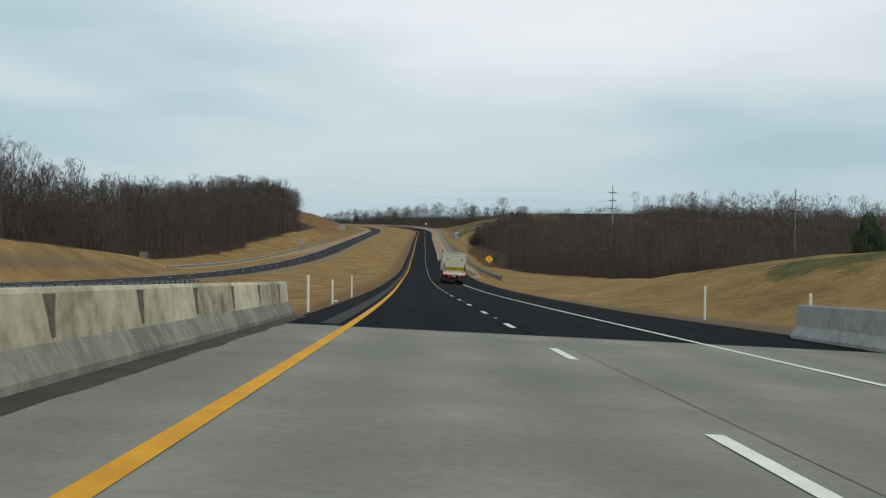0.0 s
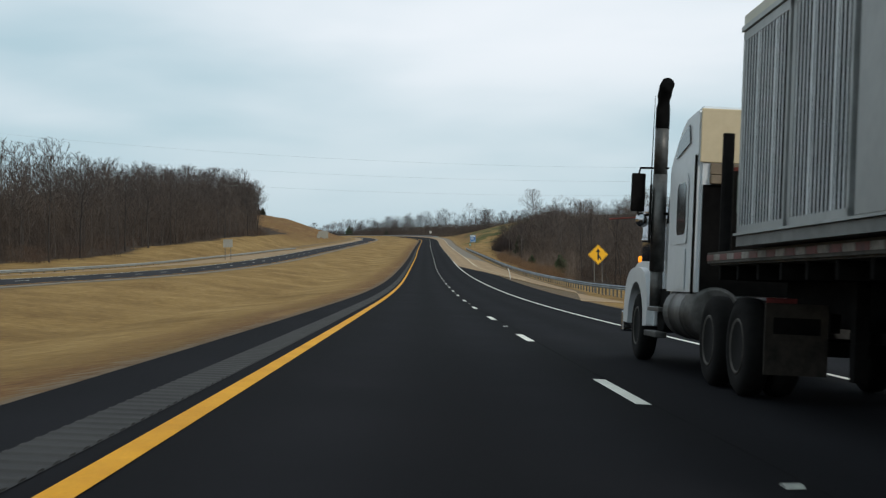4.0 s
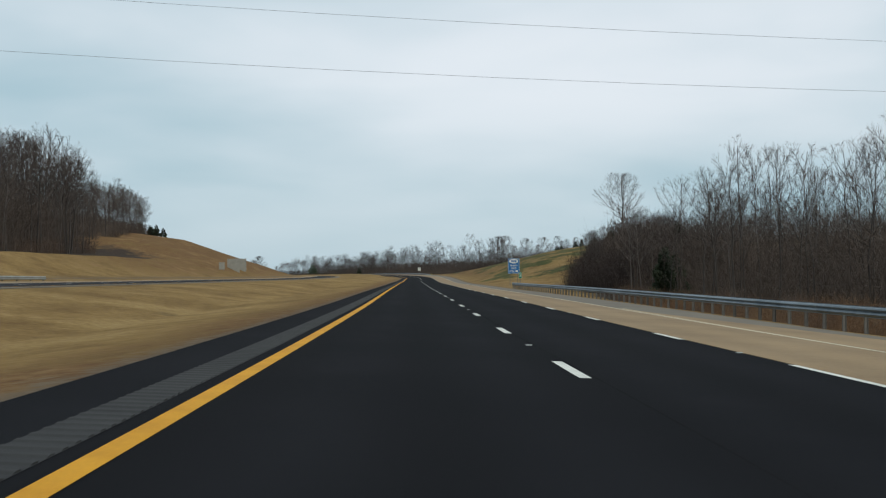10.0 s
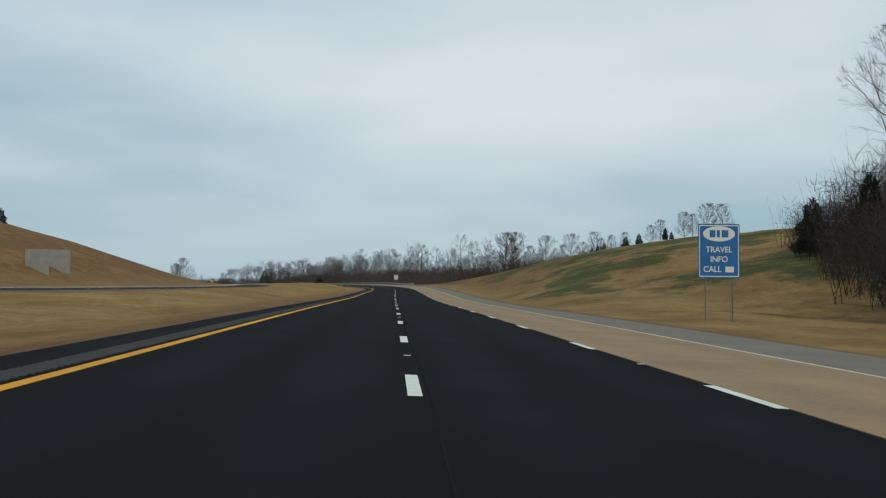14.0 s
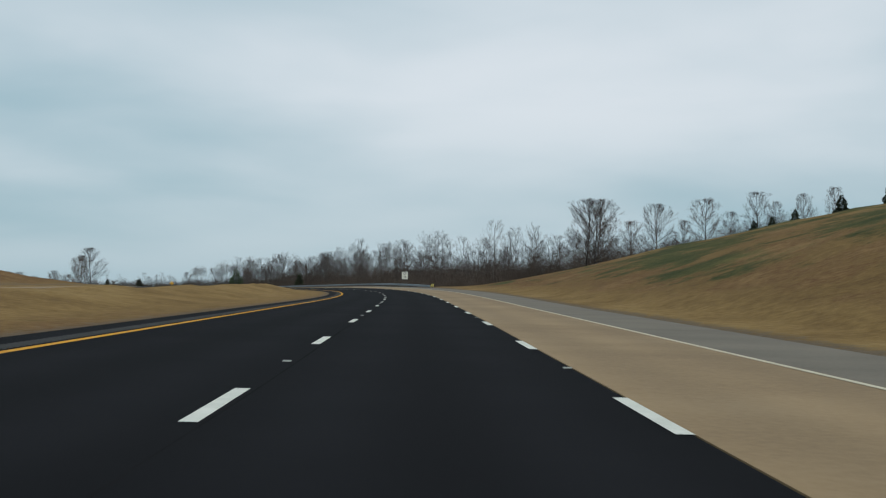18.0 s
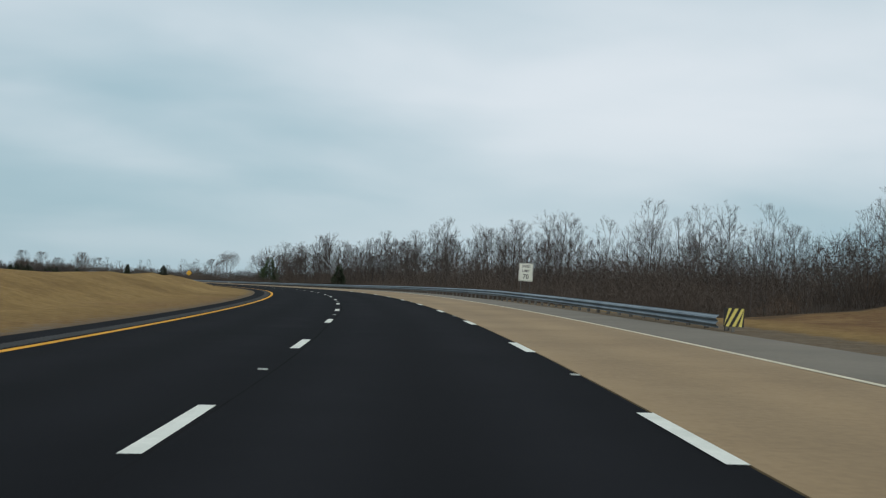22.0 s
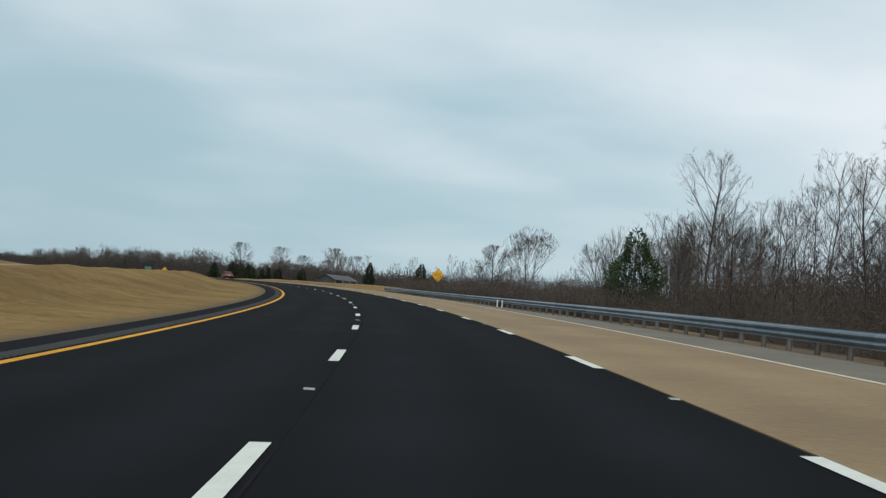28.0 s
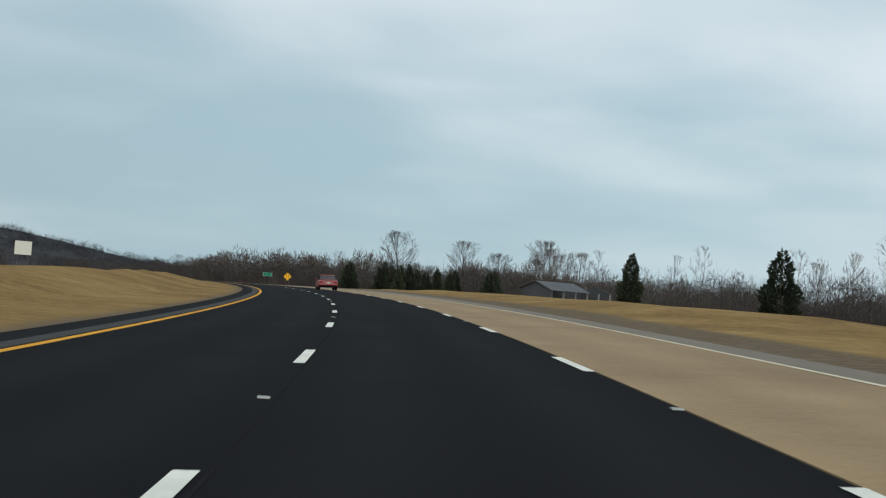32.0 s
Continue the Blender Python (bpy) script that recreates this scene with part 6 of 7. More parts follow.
def build_tractor():
    t = holder("truck_tractor", TRUCK_AT, "white long-nosed truck tractor with sleeper and tall exhaust stacks", "truck")
    for x, flip in ((-1.06, False), (1.06, True)):
        wheel(t, x, 0, 0.52, BIG_TYRE, BIG_RIM, flip)
        for y in (-4.95, -6.3):
            wheel(t, x * 1.0, y, 0.52, BIG_TYRE, BIG_RIM, flip)
            wheel(t, x * 0.70, y, 0.52, BIG_TYRE, BIG_RIM, flip)
    part("frame", boxes((-0.45, -0.35, -7.1, 1.1, 0.72, 1.0), (0.35, 0.45, -7.1, 1.1, 0.72, 1.0), (-0.9, 0.9, -5.05, -4.85, 0.45, 0.6), (-0.9, 0.9, -6.4, -6.2, 0.45, 0.6), (-0.4, 0.4, -0.1, 0.1, 0.45, 0.6)), CHASSIS, t)
    for x in (-1, 1):
        bm = bmesh.new()
        arch = []
        for k in range(17):
            a = math.pi * k / 16
            c, w = math.cos(a), math.sin(a)
            arch.append((math.copysign(abs(c) ** 0.72, c) * (1.18 if c > 0 else 1.12), 0.56 + 0.96 * w ** 0.62))
        arch += [(-0.70 * math.cos(math.pi * k / 10), 0.54 + 0.66 * math.sin(math.pi * k / 10)) for k in range(11)]
        prism(bm, arch, x * 0.78, x * 1.22)
        rim_edges = [e for e in bm.edges if all(abs(v.co.x) > 1.2 and abs(Vector((v.co.y, v.co.z - 0.54)).length - 0.68) > 0.1 for v in e.verts)]
        bmesh.ops.bevel(bm, geom=rim_edges, offset=0.10, segments=4, affect="EDGES")
        fender = part("fender", bm, CAB_WHITE, t, smooth=True)
        fender.data.set_sharp_from_angle(angle=radians(40))
        part("amber_lamp", boxes((x * 1.10 - 0.05, x * 1.10 + 0.05, 0.25, 0.33, 1.50, 1.60), bevel=0.02), AMBER_LAMP, t, "lit amber marker lamp")
        part("step", boxes((x * 1.2 - 0.08, x * 1.2 + 0.08, -2.1, -1.2, 0.42, 0.50), (x * 1.15 - 0.1, x * 1.15 + 0.1, -2.1, -1.25, 0.78, 0.84), bevel=0.01), TANK, t)
        bm = bmesh.new()
        prism(bm, [(-1.25, 1.1), (-1.25, 0.5), (-1.75, 0.5), (-2.1, 1.1)], x * 0.85, x * 1.1)
        part("step_skirt", bm, CHASSIS, t)
        bm = bmesh.new()
        lathe(bm, [(0, 0.30), (0.02, 0.345), (0.45, 0.35), (0.46, 0.36), (0.52, 0.36), (0.53, 0.35), (1.2, 0.35), (1.21, 0.36), (1.27, 0.36), (1.28, 0.35), (1.66, 0.345), (1.68, 0.30)])
        bm.transform(Matrix.Translation((x * 0.88, -3.95, 0.80)) @ Matrix.Rotation(radians(90), 4, "Z"))
        part("fuel_tank", bm, TANK, t, "dull aluminium fuel tank, shade put into its colour", True)
        bm = bmesh.new()
        tube(bm, [(x * 1.15, -1.35, 0.85), (x * 1.15, -1.33, 1.15), (x * 1.15, -1.3, 1.4)], 0.09, 12)
        tube(bm, [(x * 1.15, -1.3, 1.35), (x * 1.15, -1.3, 2.75)], 0.106, 16)
        part("heat_shield", bm, TANK, t, "", True)
        bm = bmesh.new()
        tube(bm, [(x * 1.15, -1.3, 2.75), (x * 1.15, -1.3, 3.5)], 0.100, 16)
        stack = part("exhaust_pipe", bm, TANK, t, "tall dull chrome exhaust stack", True)
        bm = bmesh.new()
        tube(bm, [(x * 1.15, -1.3, 3.42), (x * 1.15, -1.31, 3.72), (x * 1.15, -1.36, 3.88), (x * 1.15, -1.47, 3.99), (x * 1.15, -1.60, 4.03)], [0.103, 0.102, 0.101, 0.10, 0.096], 16)
        part("stack_tip", bm, CHASSIS, stack, "sooty black curved stack tip", True)
        bm = bmesh.new()
        tube(bm, [(x * 1.1, -0.72, 1.5), (x * 1.1, -0.72, 2.15)], 0.17, 16)
        tube(bm, [(x * 1.1, -0.72, 2.15), (x * 1.1, -0.72, 2.32)], [0.21, 0.19], 16)
        tube(bm, [(x * 1.1, -0.72, 1.78), (x * 1.1, -0.72, 1.84)], 0.185, 16)
        part("air_cleaner", bm, CHROME, t, "chrome air cleaner canister", True)
        mirror = part("mirror", boxes((x * 1.42 - 0.10, x * 1.42 + 0.10, -1.08, -1.0, 2.22, 2.78), bevel=0.02), CHASSIS, t)
        bm = bmesh.new()
        tube(bm, [(x * 1.05, -1.4, 2.84), (x * 1.4, -1.05, 2.86), (x * 1.42, -1.05, 2.77)], 0.015, 6)
        tube(bm, [(x * 1.05, -1.4, 2.18), (x * 1.4, -1.05, 2.16), (x * 1.42, -1.05, 2.24)], 0.02, 6)
        part("bracket", bm, CHASSIS, mirror)
        bm = bmesh.new()
        bmesh.ops.create_uvsphere(bm, u_segments=14, v_segments=8, radius=0.11, matrix=Matrix.Translation((x * 1.34, -1.05, 2.10)))
        part("round_mirror", bm, CHROME, mirror, "", True)
        bm = bmesh.new()
        tube(bm, [(x * 1.26, -1.2, 2.2), (x * 1.26, -1.2, 3.0), (x * 1.26, -1.25, 3.9)], [0.010, 0.008, 0.003], 6)
        part("aerial", bm, CHASSIS, t)
    bm = bmesh.new()
    prism(bm, [(1.3, 0.75), (1.3, 1.55), (1.15, 1.72), (-1.1, 1.95), (-1.1, 0.75)], -0.78, 0.78)
    part("hood", bm, CAB_WHITE, t)
    part("bumper", boxes((-1.2, 1.2, 1.33, 1.45, 0.38, 0.72), bevel=0.03), CHROME, t)
    bm = bmesh.new()
    prism(bm, [(-1.1, 1.0), (-1.1, 1.95), (-1.45, 2.75), (-1.6, 2.82), (-2.1, 2.88), (-2.1, 1.0)], -1.0, 1.0)
    part("cab", bm, CAB_WHITE, t)
    bm = bmesh.new()
    prism(bm, [(-1.18, 2.05), (-1.46, 2.68), (-1.96, 2.68), (-1.96, 2.05)], -1.012, 1.012)
    part("cab_window", bm, DARK_GLASS, t)
    bm = bmesh.new()
    prism(bm, [(-2.0, 1.02), (-2.0, 2.74), (-2.16, 2.92), (-2.75, 3.28), (-3.05, 3.38), (-3.77, 3.42), (-3.85, 3.36), (-3.85, 1.02)], -1.14, 1.14)
    bmesh.ops.bevel(bm, geom=[e for e in bm.edges if abs(e.verts[0].co.x - e.verts[1].co.x) < 0.01], offset=0.05, segments=2, affect="EDGES")
    sleeper = part("sleeper", bm, CAB_WHITE, t)
    part("rear_wall", boxes((-1.13, 1.13, -3.88, -3.852, 2.70, 3.38), bevel=0.012), CREAM, sleeper, "cream moulded upper back of the sleeper")
    # Near-black sheet holds the shade of the opening below the ledge.
    part("rear_dark_sheet", boxes((-1.08, 1.08, -3.88, -3.852, 1.05, 2.42)), CHASSIS, sleeper)
    part("rear_ledge", boxes((-1.0, 1.08, -3.95, -3.852, 2.43, 2.54), (-1.0, 1.08, -3.91, -3.852, 2.55, 2.69), bevel=0.01), LEDGE_BROWN, sleeper, "brown ledge across the sleeper's back")
    for x in (-1.15, 1.15):
        side = 1 if x > 0 else -1
        bm = bmesh.new()
        prism(bm, [(-2.68, 1.90), (-2.68, 2.43), (-2.75, 2.50), (-3.16, 2.50), (-3.24, 2.43), (-3.24, 1.90), (-3.16, 1.82), (-2.75, 1.82)], x, x + side * 0.012)
        part("side_window", bm, DARK_GLASS, sleeper)
        bm = bmesh.new()
        prism(bm, [(-2.50, 2.86), (-2.62, 3.08), (-3.28, 3.24), (-3.36, 3.00)], x, x + side * 0.012)
        part("upper_window", bm, DARK_GLASS, sleeper)
        bm = bmesh.new()
        prism(bm, [(-2.62, 1.1), (-2.62, 1.58), (-2.67, 1.63), (-3.24, 1.63), (-3.29, 1.58), (-3.29, 1.1)], x, x + side * 0.010)
        part("locker_door", bm, CAB_WHITE, sleeper)
        bm = bmesh.new()
        prism(bm, [(-2.60, 1.75), (-2.60, 2.52), (-2.69, 2.61), (-3.24, 2.61), (-3.33, 2.52), (-3.33, 1.75), (-3.28, 1.70), (-2.65, 1.70)], x, x + side * 0.006)
        part("window_surround", bm, CAB_WHITE, sleeper)
        part("trim", boxes((min(x, x + side * 0.016), max(x, x + side * 0.016), -3.80, -3.73, 1.05, 2.8)), CHASSIS, sleeper)
    flap = boxes((-1.2, -0.58, -7.45, -7.42, 0.30, 1.0))
    flap_left = part("mud_flap", flap, FLAP, t, "dusty mud flap with faint unreadable lettering")
    part("lettering_bar", boxes((-1.12, -0.66, -7.456, -7.452, 0.70, 0.86)), CHASSIS, flap_left)
    part("mud_flap", boxes((0.58, 1.2, -7.45, -7.42, 0.30, 1.0)), FLAP, t)
    for x in (-1.2, 0.9):
        part("tape", boxes((x, x + 0.3, -7.462, -7.45, 1.0, 1.05)), TAPE_RED, t)
    bm = bmesh.new()
    tube(bm, [(-1.38, -1.0, 2.14), (-1.8, -0.85, 2.10)], 0.012, 5)
    part("flag", bm, RUST, t, "small red flag on the mirror")
    part("name_plate", boxes((-1.283, -1.271, -1.37, -1.23, 1.75, 2.6)), CHASSIS, t)


def build_trailer():
    t = holder("flatbed_trailer", TRUCK_AT, "long dusty flatbed trailer with spread axles and striped reflective tape", "trailer")
    front, rear, half = -5.4, -19.7, 1.29
    part("bed", boxes((-half, half, rear, front, 1.38, 1.50)), DECK_RAIL, t)
    for x in (-1, 1):
        part("side_rail", boxes((x * (half + 0.02) - 0.02, x * (half + 0.02) + 0.02, rear, front, 1.40, 1.52)), DECK_RAIL, t)
        n = 46
        for k in range(n):
            y = rear + (front - rear) * k / n
            part("tape", boxes((x * (half + 0.045) - 0.004, x * (half + 0.045) + 0.004, y + 0.01, y + (front - rear) / n - 0.01, 1.43, 1.495)), TAPE_RED if k % 2 else TAPE_WHITE, t)
        part("beam", boxes((x * 0.5 - 0.08, x * 0.5 + 0.08, rear + 0.2, front - 0.6, 0.92, 1.375)), CHASSIS, t)
        for y in (-15.6, -18.6):
            wheel(t, x * 1.08, y, 0.52, BIG_TYRE, BIG_RIM, x > 0)
            wheel(t, x * 0.75, y, 0.52, BIG_TYRE, BIG_RIM, x > 0)
        part("landing_leg", boxes((x * 0.75 - 0.06, x * 0.75 + 0.06, -8.9, -8.78, 0.35, 1.36)), CHASSIS, t)
        part("tool_box", boxes((x * 1.0 - 0.25, x * 1.0 + 0.25, -17.95, -16.3, 0.42, 1.18), bevel=0.02), TOOLBOX, t, "grey sheet metal tool box between the axles")
        part("mud_flap", boxes((x * 0.98 - 0.31, x * 0.98 + 0.31, -19.42, -19.39, 0.28, 1.02)), FLAP, t)
        bm = bmesh.new()
        tube(bm, [(x * 1.27, rear + 0.1, 1.1), (x * 1.22, rear + 0.1, 2.45)], 0.065, 10)
        part("stake", bm, RUBBER, t, "black sleeved corner stake")
        bm = bmesh.new()
        tube(bm, [(x * 1.2, front - 0.25, 1.5), (x * 1.2, front - 0.25, 2.85)], 0.065, 10)
        part("stake", bm, RUBBER, t, "black sleeved corner stake")
        for dx in (0.0, 0.22):
            bm = lathe(bmesh.new(), [(-0.02, 0.075), (0.02, 0.085), (0.03, 0.07)], 0, 14)
            bm.transform(Matrix.Translation((x * (1.12 - dx), rear - 0.03, 1.22)) @ Matrix.Rotation(radians(-90), 4, "Z"))
            part("tail_lamp", bm, TAIL_LAMP, t, "lit round red tail lamp")
        part("stop_lamp", boxes((x * 0.62 - 0.06, x * 0.62 + 0.06, rear - 0.03, rear - 0.005, 1.0, 1.08)), TAIL_LAMP, t)
        part("bumper_leg", boxes((x * 0.62 - 0.06, x * 0.62 + 0.06, rear - 0.02, rear + 0.06, 0.6, 1.06)), RUST, t)
    for y in (-15.6, -18.6):
        part("axle", boxes((-1.0, 1.0, y - 0.08, y + 0.08, 0.45, 0.6)), CHASSIS, t)
    for y in np.arange(rear + 0.3, front - 0.2, 0.8):
        part("cross_member", boxes((-half + 0.02, half - 0.02, y, y + 0.08, 1.22, 1.375)), CHASSIS, t)
    part("tail_board", boxes((-half - 0.04, half + 0.04, rear - 0.02, rear + 0.08, 1.10, 1.56), bevel=0.012), TAIL_WHITE, t, "chalky white tail board")
    part("under_bumper", boxes((-1.2, 1.2, rear - 0.04, rear + 0.06, 0.55, 0.62)), TAPE_RED, t)
    part("clearance_lamps", boxes((-0.2, 0.2, rear - 0.035, rear - 0.022, 1.19, 1.23)), TAIL_LAMP, t)
    part("plate", boxes((-0.16, 0.16, rear - 0.02, rear - 0.005, 0.86, 1.05)), TAIL_WHITE, t)
    part("plate_bar", boxes((-0.12, 0.12, rear - 0.026, rear - 0.021, 0.92, 0.98)), CHASSIS, t)
    for k in range(5):
        x = -1.1 + k * 0.55
        part("tape", boxes((x - 0.15, x + 0.15, rear - 0.028, rear - 0.022, 1.44, 1.50)), TAPE_RED, t)
    banner = part("banner", boxes((-1.02, 1.12, rear + 0.06, rear + 0.075, 1.62, 2.05)), BANNER, t, "yellow mesh banner with black lettering")
    ob = new("lettering", text_mesh("OVERSIZE LOAD", 0.36, CHASSIS, 0.003, 0.88))
    ob.parent = banner
    ob.location = (0.05, rear + 0.054, 1.835)
    part("headboard", boxes((-1.1, 1.1, front - 0.14, front - 0.06, 1.52, 2.45)), FLAP, t)
    # Thin sheet added in place of an unidentified greenish shape.
    part("green_stand_in", boxes((-1.06, -0.90, front - 0.16, front - 0.145, 1.98, 2.40)), SHEET_GREEN, t, "flat green-grey stand-in on the headboard")
    part("headboard_rib", boxes(*[(x - 0.03, x + 0.03, front - 0.05, front - 0.01, 1.52, 2.5) for x in (-1.05, -0.4, 0.4, 1.05)]), RUST, t)


def build_load():
    t = holder("air_handler_unit", TRUCK_AT @ Matrix.Translation((0, 0, 1.535)), "large grey sheet metal air handling unit chained on the trailer", "machinery")
    half, front, rear, tall = 1.48, -7.3, -15.6, 2.12
    part("base_frame", boxes((-half, half, rear, front, 0.0, 0.10)), BASE_STEEL, t)
    part("base_lip", boxes((-half - 0.03, half + 0.03, rear - 0.02, front + 0.02, 0.105, 0.128)), UNIT_TRIM, t)
    part("core", boxes((-half + 0.06, half - 0.06, rear + 0.05, front - 0.05, 0.13, tall)), GRILLE, t)
    part("roof", boxes((-half - 0.02, half + 0.02, rear - 0.02, front + 0.02, tall, tall + 0.05)), UNIT_TRIM, t)
    for x in (-half, half):
        side = 1 if x > 0 else -1
        a, b = min(x - side * 0.05, x), max(x - side * 0.05, x)
        y = front - 3.4
        for k, w in enumerate((0.72, 0.62, 1.15, 1.15, 0.85, 0.85, 0.6)):
            if y - w < rear:
                w = y - rear - 0.01
            if w > 0.1:
                part("side_panel", boxes((a, b, y - w + 0.035, y - 0.035, 0.135, tall - 0.01), bevel=0.008), UNIT, t)
            y -= w
        for k, (y0, y1) in enumerate(((0.0, 1.62), (1.72, 3.3))):
            part("grille_frame", boxes((a, b, front - y0 - 0.09, front - y0, 0.135, tall - 0.01), (a, b, front - y1, front - y1 + 0.06, 0.135, tall - 0.01), (a, b, front - y1, front - y0, 0.132, 0.20), (a, b, front - y1, front - y0, tall - 0.1, tall - 0.01)), UNIT_TRIM, t)
            part("coil", boxes((min(x - side * 0.05, x - side * 0.009), max(x - side * 0.05, x - side * 0.009), front - y1 + 0.01, front - y0 - 0.01, 0.14, tall - 0.02)), GRILLE, t)
            for j in range(14):
                yy = front - y0 - 0.12 - j * 0.101
                part("slat", boxes((min(x - side * 0.009, x - side * 0.003), max(x - side * 0.009, x - side * 0.003), yy - (0.06 if j in (4, 10) else 0.028), yy, 0.20, tall - 0.1)), SLAT, t)
    part("rear_panel", boxes((-half + 0.02, -0.28, rear - 0.03, rear, 0.135, tall - 0.01), (-0.27, 0.42, rear - 0.035, rear, 0.135, tall - 0.06), (0.43, half - 0.02, rear - 0.03, rear, 0.135, tall - 0.01), bevel=0.006), UNIT_REAR, t, "cream sheet metal rear panels")
    for x, z in ((-1.36, 0.35), (-1.36, 1.0), (-1.36, 1.85), (0.44, 0.7), (0.44, 1.75), (1.36, 0.75), (1.36, 1.8)):
        part("hinge", boxes((x - 0.03, x + 0.03, rear - 0.06, rear - 0.036, z - 0.06, z + 0.06)), CHASSIS, t)
    for x, z, w, h in ((-0.75, 1.4, 0.3, 0.12), (0.95, 1.35, 0.35, 0.2), (-1.25, 0.6, 0.12, 0.3)):
        part("label_sheet", boxes((x - w / 2, x + w / 2, rear - 0.042, rear - 0.036, z - h / 2, z + h / 2)), TAPE_WHITE, t)
    for y in (-8.1, -9.2):
        for x in (-0.7, 0.7):
            bm = bmesh.new()
            tube(bm, [(x, y, tall + 0.05), (x, y, tall + 0.25)], [0.46, 0.42], 24)
            part("fan_housing", bm, UNIT_TRIM, t)
    part("front_hood", boxes((-half, half, front - 2.2, front, tall + 0.05, tall + 0.16)), UNIT_REAR, t)


build_tractor()
build_trailer()
build_load()

# ---- the red car ahead ----
CAR_LAMP = surface("red_lamp_lens", [(0.22, 0.012, 0.010), (0.32, 0.02, 0.015)], 0.25, scale=3, spot=12)
CAR_RED = surface("red_car_paint", [(0.19, 0.010, 0.012), (0.25, 0.016, 0.016)], 0.4, 0.0, scale=1, spot=4, specular=0.6)


def build_car():
    t = holder("car", road_pose(1322, 2.75, 2.7), "small red saloon seen from behind in the outer asphalt lane", "car")
    bm = bmesh.new()
    prism(bm, [(-3.55, 0.28), (-3.62, 0.55), (-3.55, 0.92), (-2.9, 1.0), (0.05, 0.95), (0.72, 0.72), (0.78, 0.35), (0.6, 0.25)], -0.88, 0.88)
    bmesh.ops.bevel(bm, geom=[e for e in bm.edges if abs(e.verts[0].co.x - e.verts[1].co.x) < 0.01], offset=0.09, segments=3, affect="EDGES")
    part("body", bm, CAR_RED, t)
    bm = bmesh.new()
    prism(bm, [(-3.1, 0.96), (-2.35, 1.42), (-0.9, 1.44), (-0.05, 0.94)], -0.70, 0.70)
    part("cabin", bm, DARK_GLASS, t)
    bm = bmesh.new()
    prism(bm, [(-2.42, 1.40), (-2.3, 1.46), (-0.95, 1.47), (-0.85, 1.42)], -0.68, 0.68)
    part("roof", bm, CAR_RED, t)
    for x in (-1, 1):
        for y in (0.0, -2.7):
            wheel(t, x * 0.78, y, 0.32, CAR_TYRE, CAR_RIM, x > 0)
        part("tail_light", boxes((x * 0.66 - 0.17, x * 0.66 + 0.17, -3.66, -3.56, 0.72, 0.84), bevel=0.02), CAR_LAMP, t)
        part("mirror", boxes((x * 0.95 - 0.09, x * 0.95 + 0.09, -0.75, -0.62, 0.98, 1.10), bevel=0.02), CAR_RED, t)
    part("bumper", boxes((-0.84, 0.84, -3.70, -3.55, 0.28, 0.50), bevel=0.04), CHASSIS, t, "dark lower bumper")
    bm = bmesh.new()
    prism(bm, [(-3.16, 0.99), (-2.50, 1.37), (-2.46, 1.35), (-3.10, 0.97)], -0.58, 0.58)
    part("rear_window", bm, DARK_GLASS, t)
    part("lip", boxes((-0.72, 0.72, -3.58, -3.40, 0.97, 1.03), bevel=0.015), CAR_RED, t)
    part("plate", boxes((-0.16, 0.16, -3.675, -3.655, 0.66, 0.80)), TAIL_WHITE, t)


build_car()

# ---- farm shed ----
TIN = surface("grey_tin_sheet", [(0.065, 0.072, 0.08), (0.10, 0.108, 0.118)], 0.6, 0.3, scale=0.4, spot=4)
# Walls darker than the roof: their shade is put into the tin's colour.
SHADED_TIN = surface("shaded_wall_sheet", [(0.045, 0.048, 0.054), (0.075, 0.078, 0.085)], 0.6, 0.2, scale=0.4, spot=4)


def build_shed():
    m = Matrix.Translation(Vector(at(1392, 46.3, 0.3))) @ Matrix.Rotation(heading(1392) + radians(27), 4, "Z")
    t = holder("farm_shed", m, "low grey metal farm shed with one open side", "shed")
    wide, long, eave, ridge = 7.0, 14.0, 2.3, 3.5
    bm = bmesh.new()
    gable = [(0, -0.4), (0, eave), (wide / 2, ridge), (wide, eave), (wide, -0.4)]
    for x in (0.0, long - 0.1):
        bm = prism(bmesh.new(), gable, x, x + 0.1)
        part("gable_wall", bm, SHADED_TIN, t)
    part("back_wall", boxes((0.1, long - 0.1, wide - 0.1, wide, -0.4, eave)), SHADED_TIN, t)
    for sign in (0, 1):
        for k in range(int(long / 1.1)):
            bm = bmesh.new()
            y0, y1 = (-0.35, wide / 2) if not sign else (wide + 0.35, wide / 2)
            x0 = -0.3 + k * (long + 0.6) / 20
            x1 = x0 + (long + 0.6) / 20 - 0.02
            vs = [bm.verts.new(p) for p in ((x0, y0, eave - 0.1), (x1, y0, eave - 0.1), (x1, y1, ridge + 0.06), (x0, y1, ridge + 0.06))]
            top = [bm.verts.new(v.co + Vector((0, 0, 0.06 + 0.015 * (k % 2)))) for v in vs]
            bm.faces.new(vs[::-1])
            bm.faces.new(top)
            for i in range(4):
                bm.faces.new((vs[i], vs[(i + 1) % 4], top[(i + 1) % 4], top[i]))
            part("roof_sheet", bm, TIN, t)
    for k in range(6):
        x = 0.2 + k * (long - 0.5) / 5
        part("post", boxes((x - 0.1, x + 0.1, 0.05, 0.25, -0.4, eave - 0.05)), POLE_GREY, t)


build_shed()

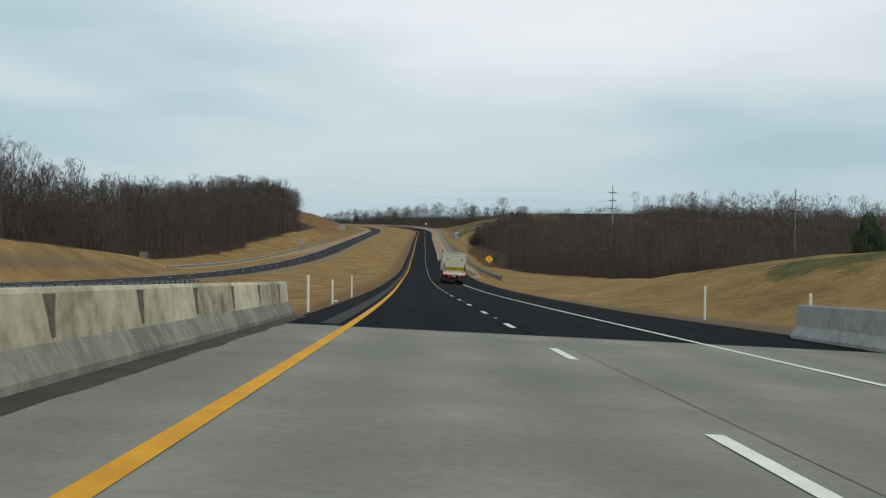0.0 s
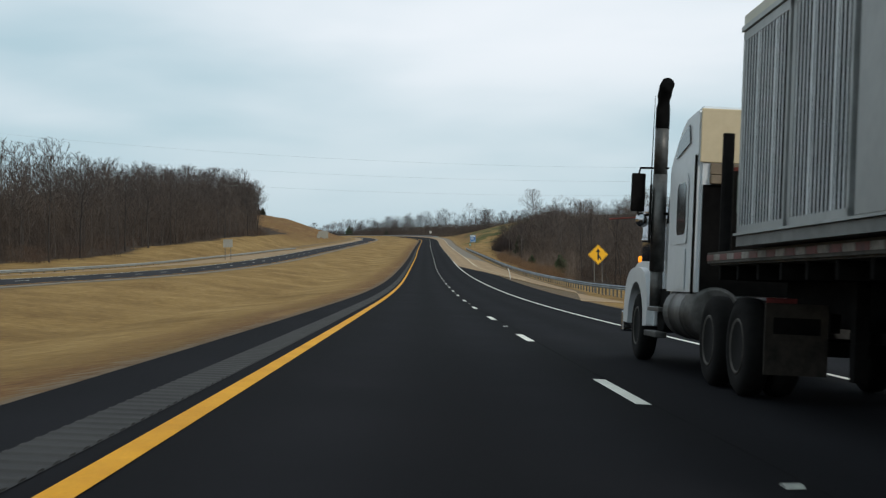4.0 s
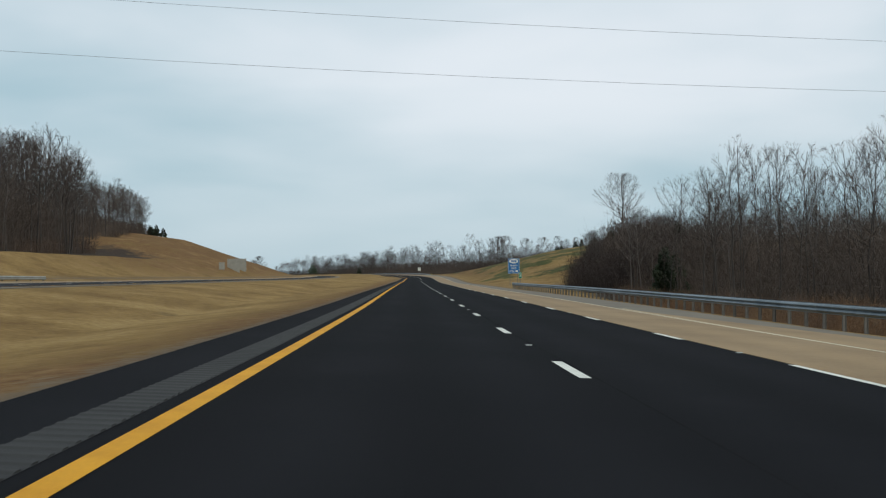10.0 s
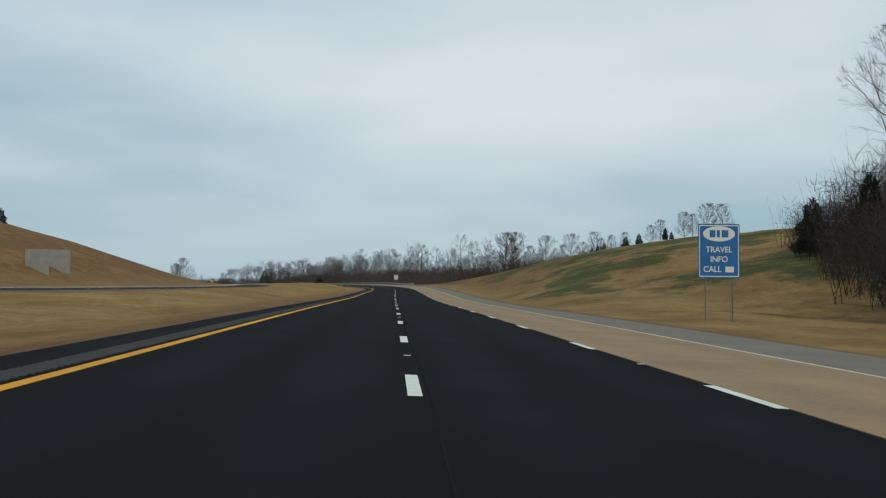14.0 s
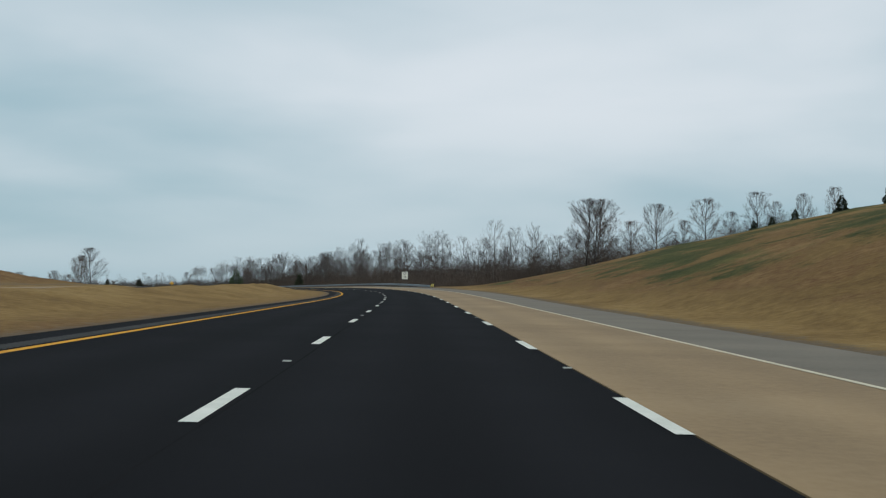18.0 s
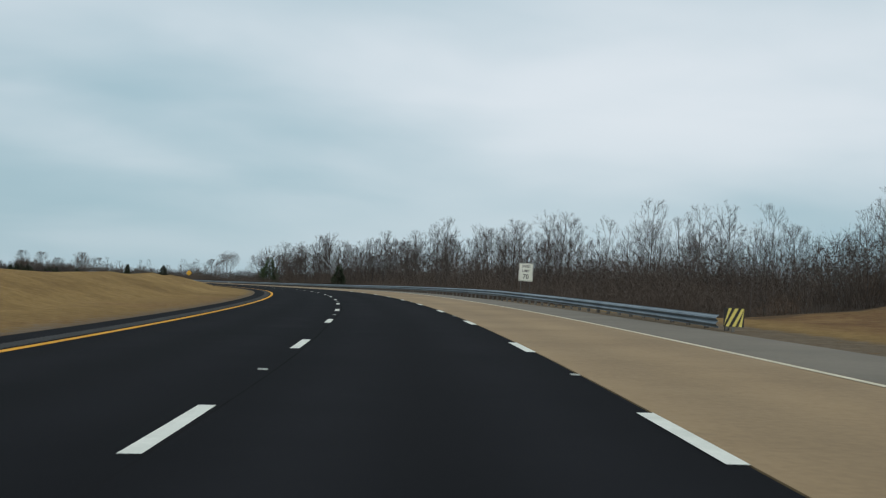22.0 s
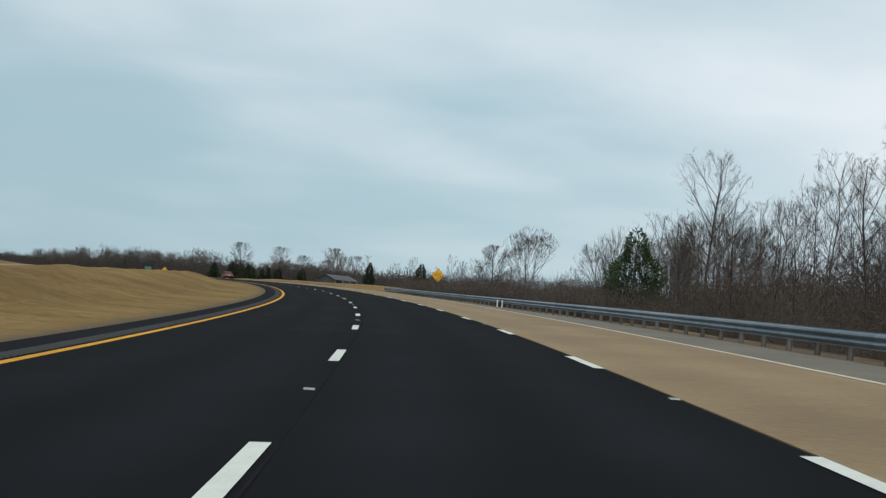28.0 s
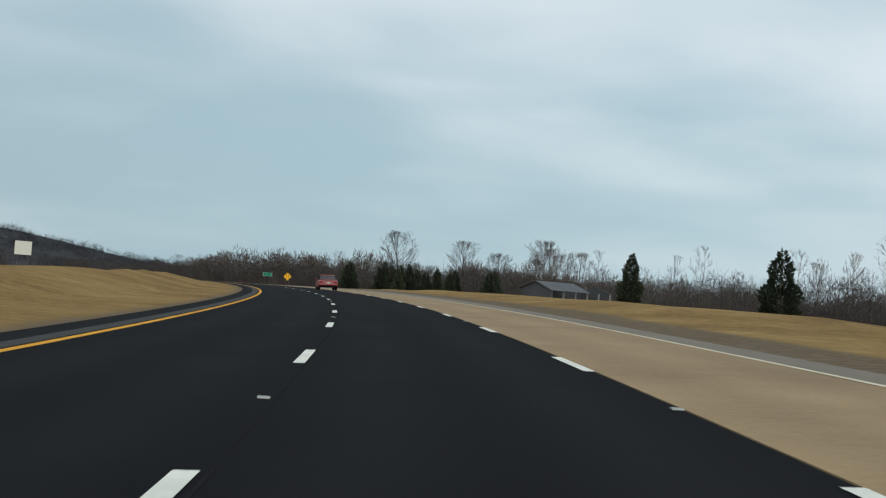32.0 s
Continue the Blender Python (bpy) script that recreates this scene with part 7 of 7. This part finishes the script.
# ---- distant wooded ridge and tree lines beyond the bend ----


# Bluish grey puts the distance haze into the slope's own colour.
HAZY_RIDGE = surface("hazy_wooded_slope", [(0.034, 0.036, 0.040), (0.052, 0.053, 0.058), (0.072, 0.071, 0.075)], 0.95, scale=0.03, spot=0.12, specular=0.0)


def far_land():
    eye = Vector((-112, 1180, 8))
    verts, faces = [], []
    n = 70
    crowns = Woods()
    rnd = random.Random(77)

    def crest(a):
        return float(np.interp(a, (-48, -34, -20, -14, -6, 3, 9, 14, 19, 30, 48), (3, 4, 3, 2, 2, 2, 4, 10, 27, 48, 55)))

    for i in range(n + 1):
        a = -48 + 96 * i / n
        way = Vector((-math.sin(radians(26.6 + a)), math.cos(radians(26.6 + a)), 0))
        r = float(np.interp(a, (-48, -10, 10, 30, 48), (620, 760, 900, 1000, 1000)))
        for k, (dr, h) in enumerate(((0, -6), (70, 0.45), (150, 1.0), (260, 0.7))):
            p = eye + way * (r + dr)
            verts.append((p.x, p.y, 3 + (crest(a) * h if h > 0 else h)))
    for i in range(n):
        for k in range(3):
            faces.append((i * 4 + k, (i + 1) * 4 + k, (i + 1) * 4 + k + 1, i * 4 + k + 1))
    ob = new("distant_ridge", mesh_of("distant_ridge", verts, faces, HAZY_RIDGE))
    tagged(ob, "far wooded ridge beyond the fields", "hill", "", "structure")
    CLUMPS = [thicket(180 + k, 2.6, 1.9, 6, 34, 3.6) for k in range(5)]
    for j in range(2400):
        a = rnd.uniform(-46, 46)
        way = Vector((-math.sin(radians(26.6 + a)), math.cos(radians(26.6 + a)), 0))
        r = float(np.interp(a, (-48, -10, 10, 30, 48), (620, 760, 900, 1000, 1000)))
        f = rnd.random() ** 0.6
        p = eye + way * (r + 15 + 140 * f)
        p.z = 3 + crest(a) * float(np.interp(15 + 140 * f, (0, 70, 150), (0, 0.45, 1.0)))
        v, f = CLUMPS[rnd.randrange(5)]
        crowns.put(v, f, p - Vector((0, 0, 1)), rnd.random() * 6, rnd.uniform(2.2, 3.6))
    crowns.build("ridge_crowns", HAZY_RIDGE, "far bare twigs on the ridge", "woodland")


far_land()


def end_wood():
    """Dark tree mass where the road turns out of sight."""
    eye = Vector((-112, 1180, 8))
    rnd = random.Random(91)
    crowns, shade = Woods(), Woods()
    for k in range(1900):
        side = rnd.uniform(-20, 27)
        a = radians(26.6 + side)
        q = eye + Vector((-math.sin(a), math.cos(a), 0)) * (420 + 480 * rnd.random() ** 1.3)
        i = int(np.argmin((LINE_X - q.x) ** 2 + (LINE_Y - q.y) ** 2))
        lat = (q.x - LINE_X[i]) * math.cos(LINE_TURN[i]) + (q.y - LINE_Y[i]) * math.sin(LINE_TURN[i])
        if -42 < lat < 17:
            continue
        p = land(float(LINE_S[i]), float(lat)) if abs(lat) < 100 and i < len(LINE_S) - 3 else Vector((q.x, q.y, 3.0))
        grown = (0.75 + (q - eye).length / 1600) * float(np.interp(side, (10, 14), (1.0, 0.75)))
        turn = rnd.random() * 6.28
        if k % 4 == 0 and side < 12:
            v, f = FAR_CROWNS[k // 4 % 6]
            crowns.put(v, f, p, turn, rnd.uniform(1.0, 1.55) * grown)
        else:
            v, f = HAZY_SAPLINGS[k % 5]
            shade.put(v, f, p, turn, rnd.uniform(1.3, 2.1) * grown)
    crowns.build("end_wood_crowns", HILL_SHADE, "rounded bare crowns of far trees", "woodland")
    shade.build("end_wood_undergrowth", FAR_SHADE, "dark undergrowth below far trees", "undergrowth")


end_wood()
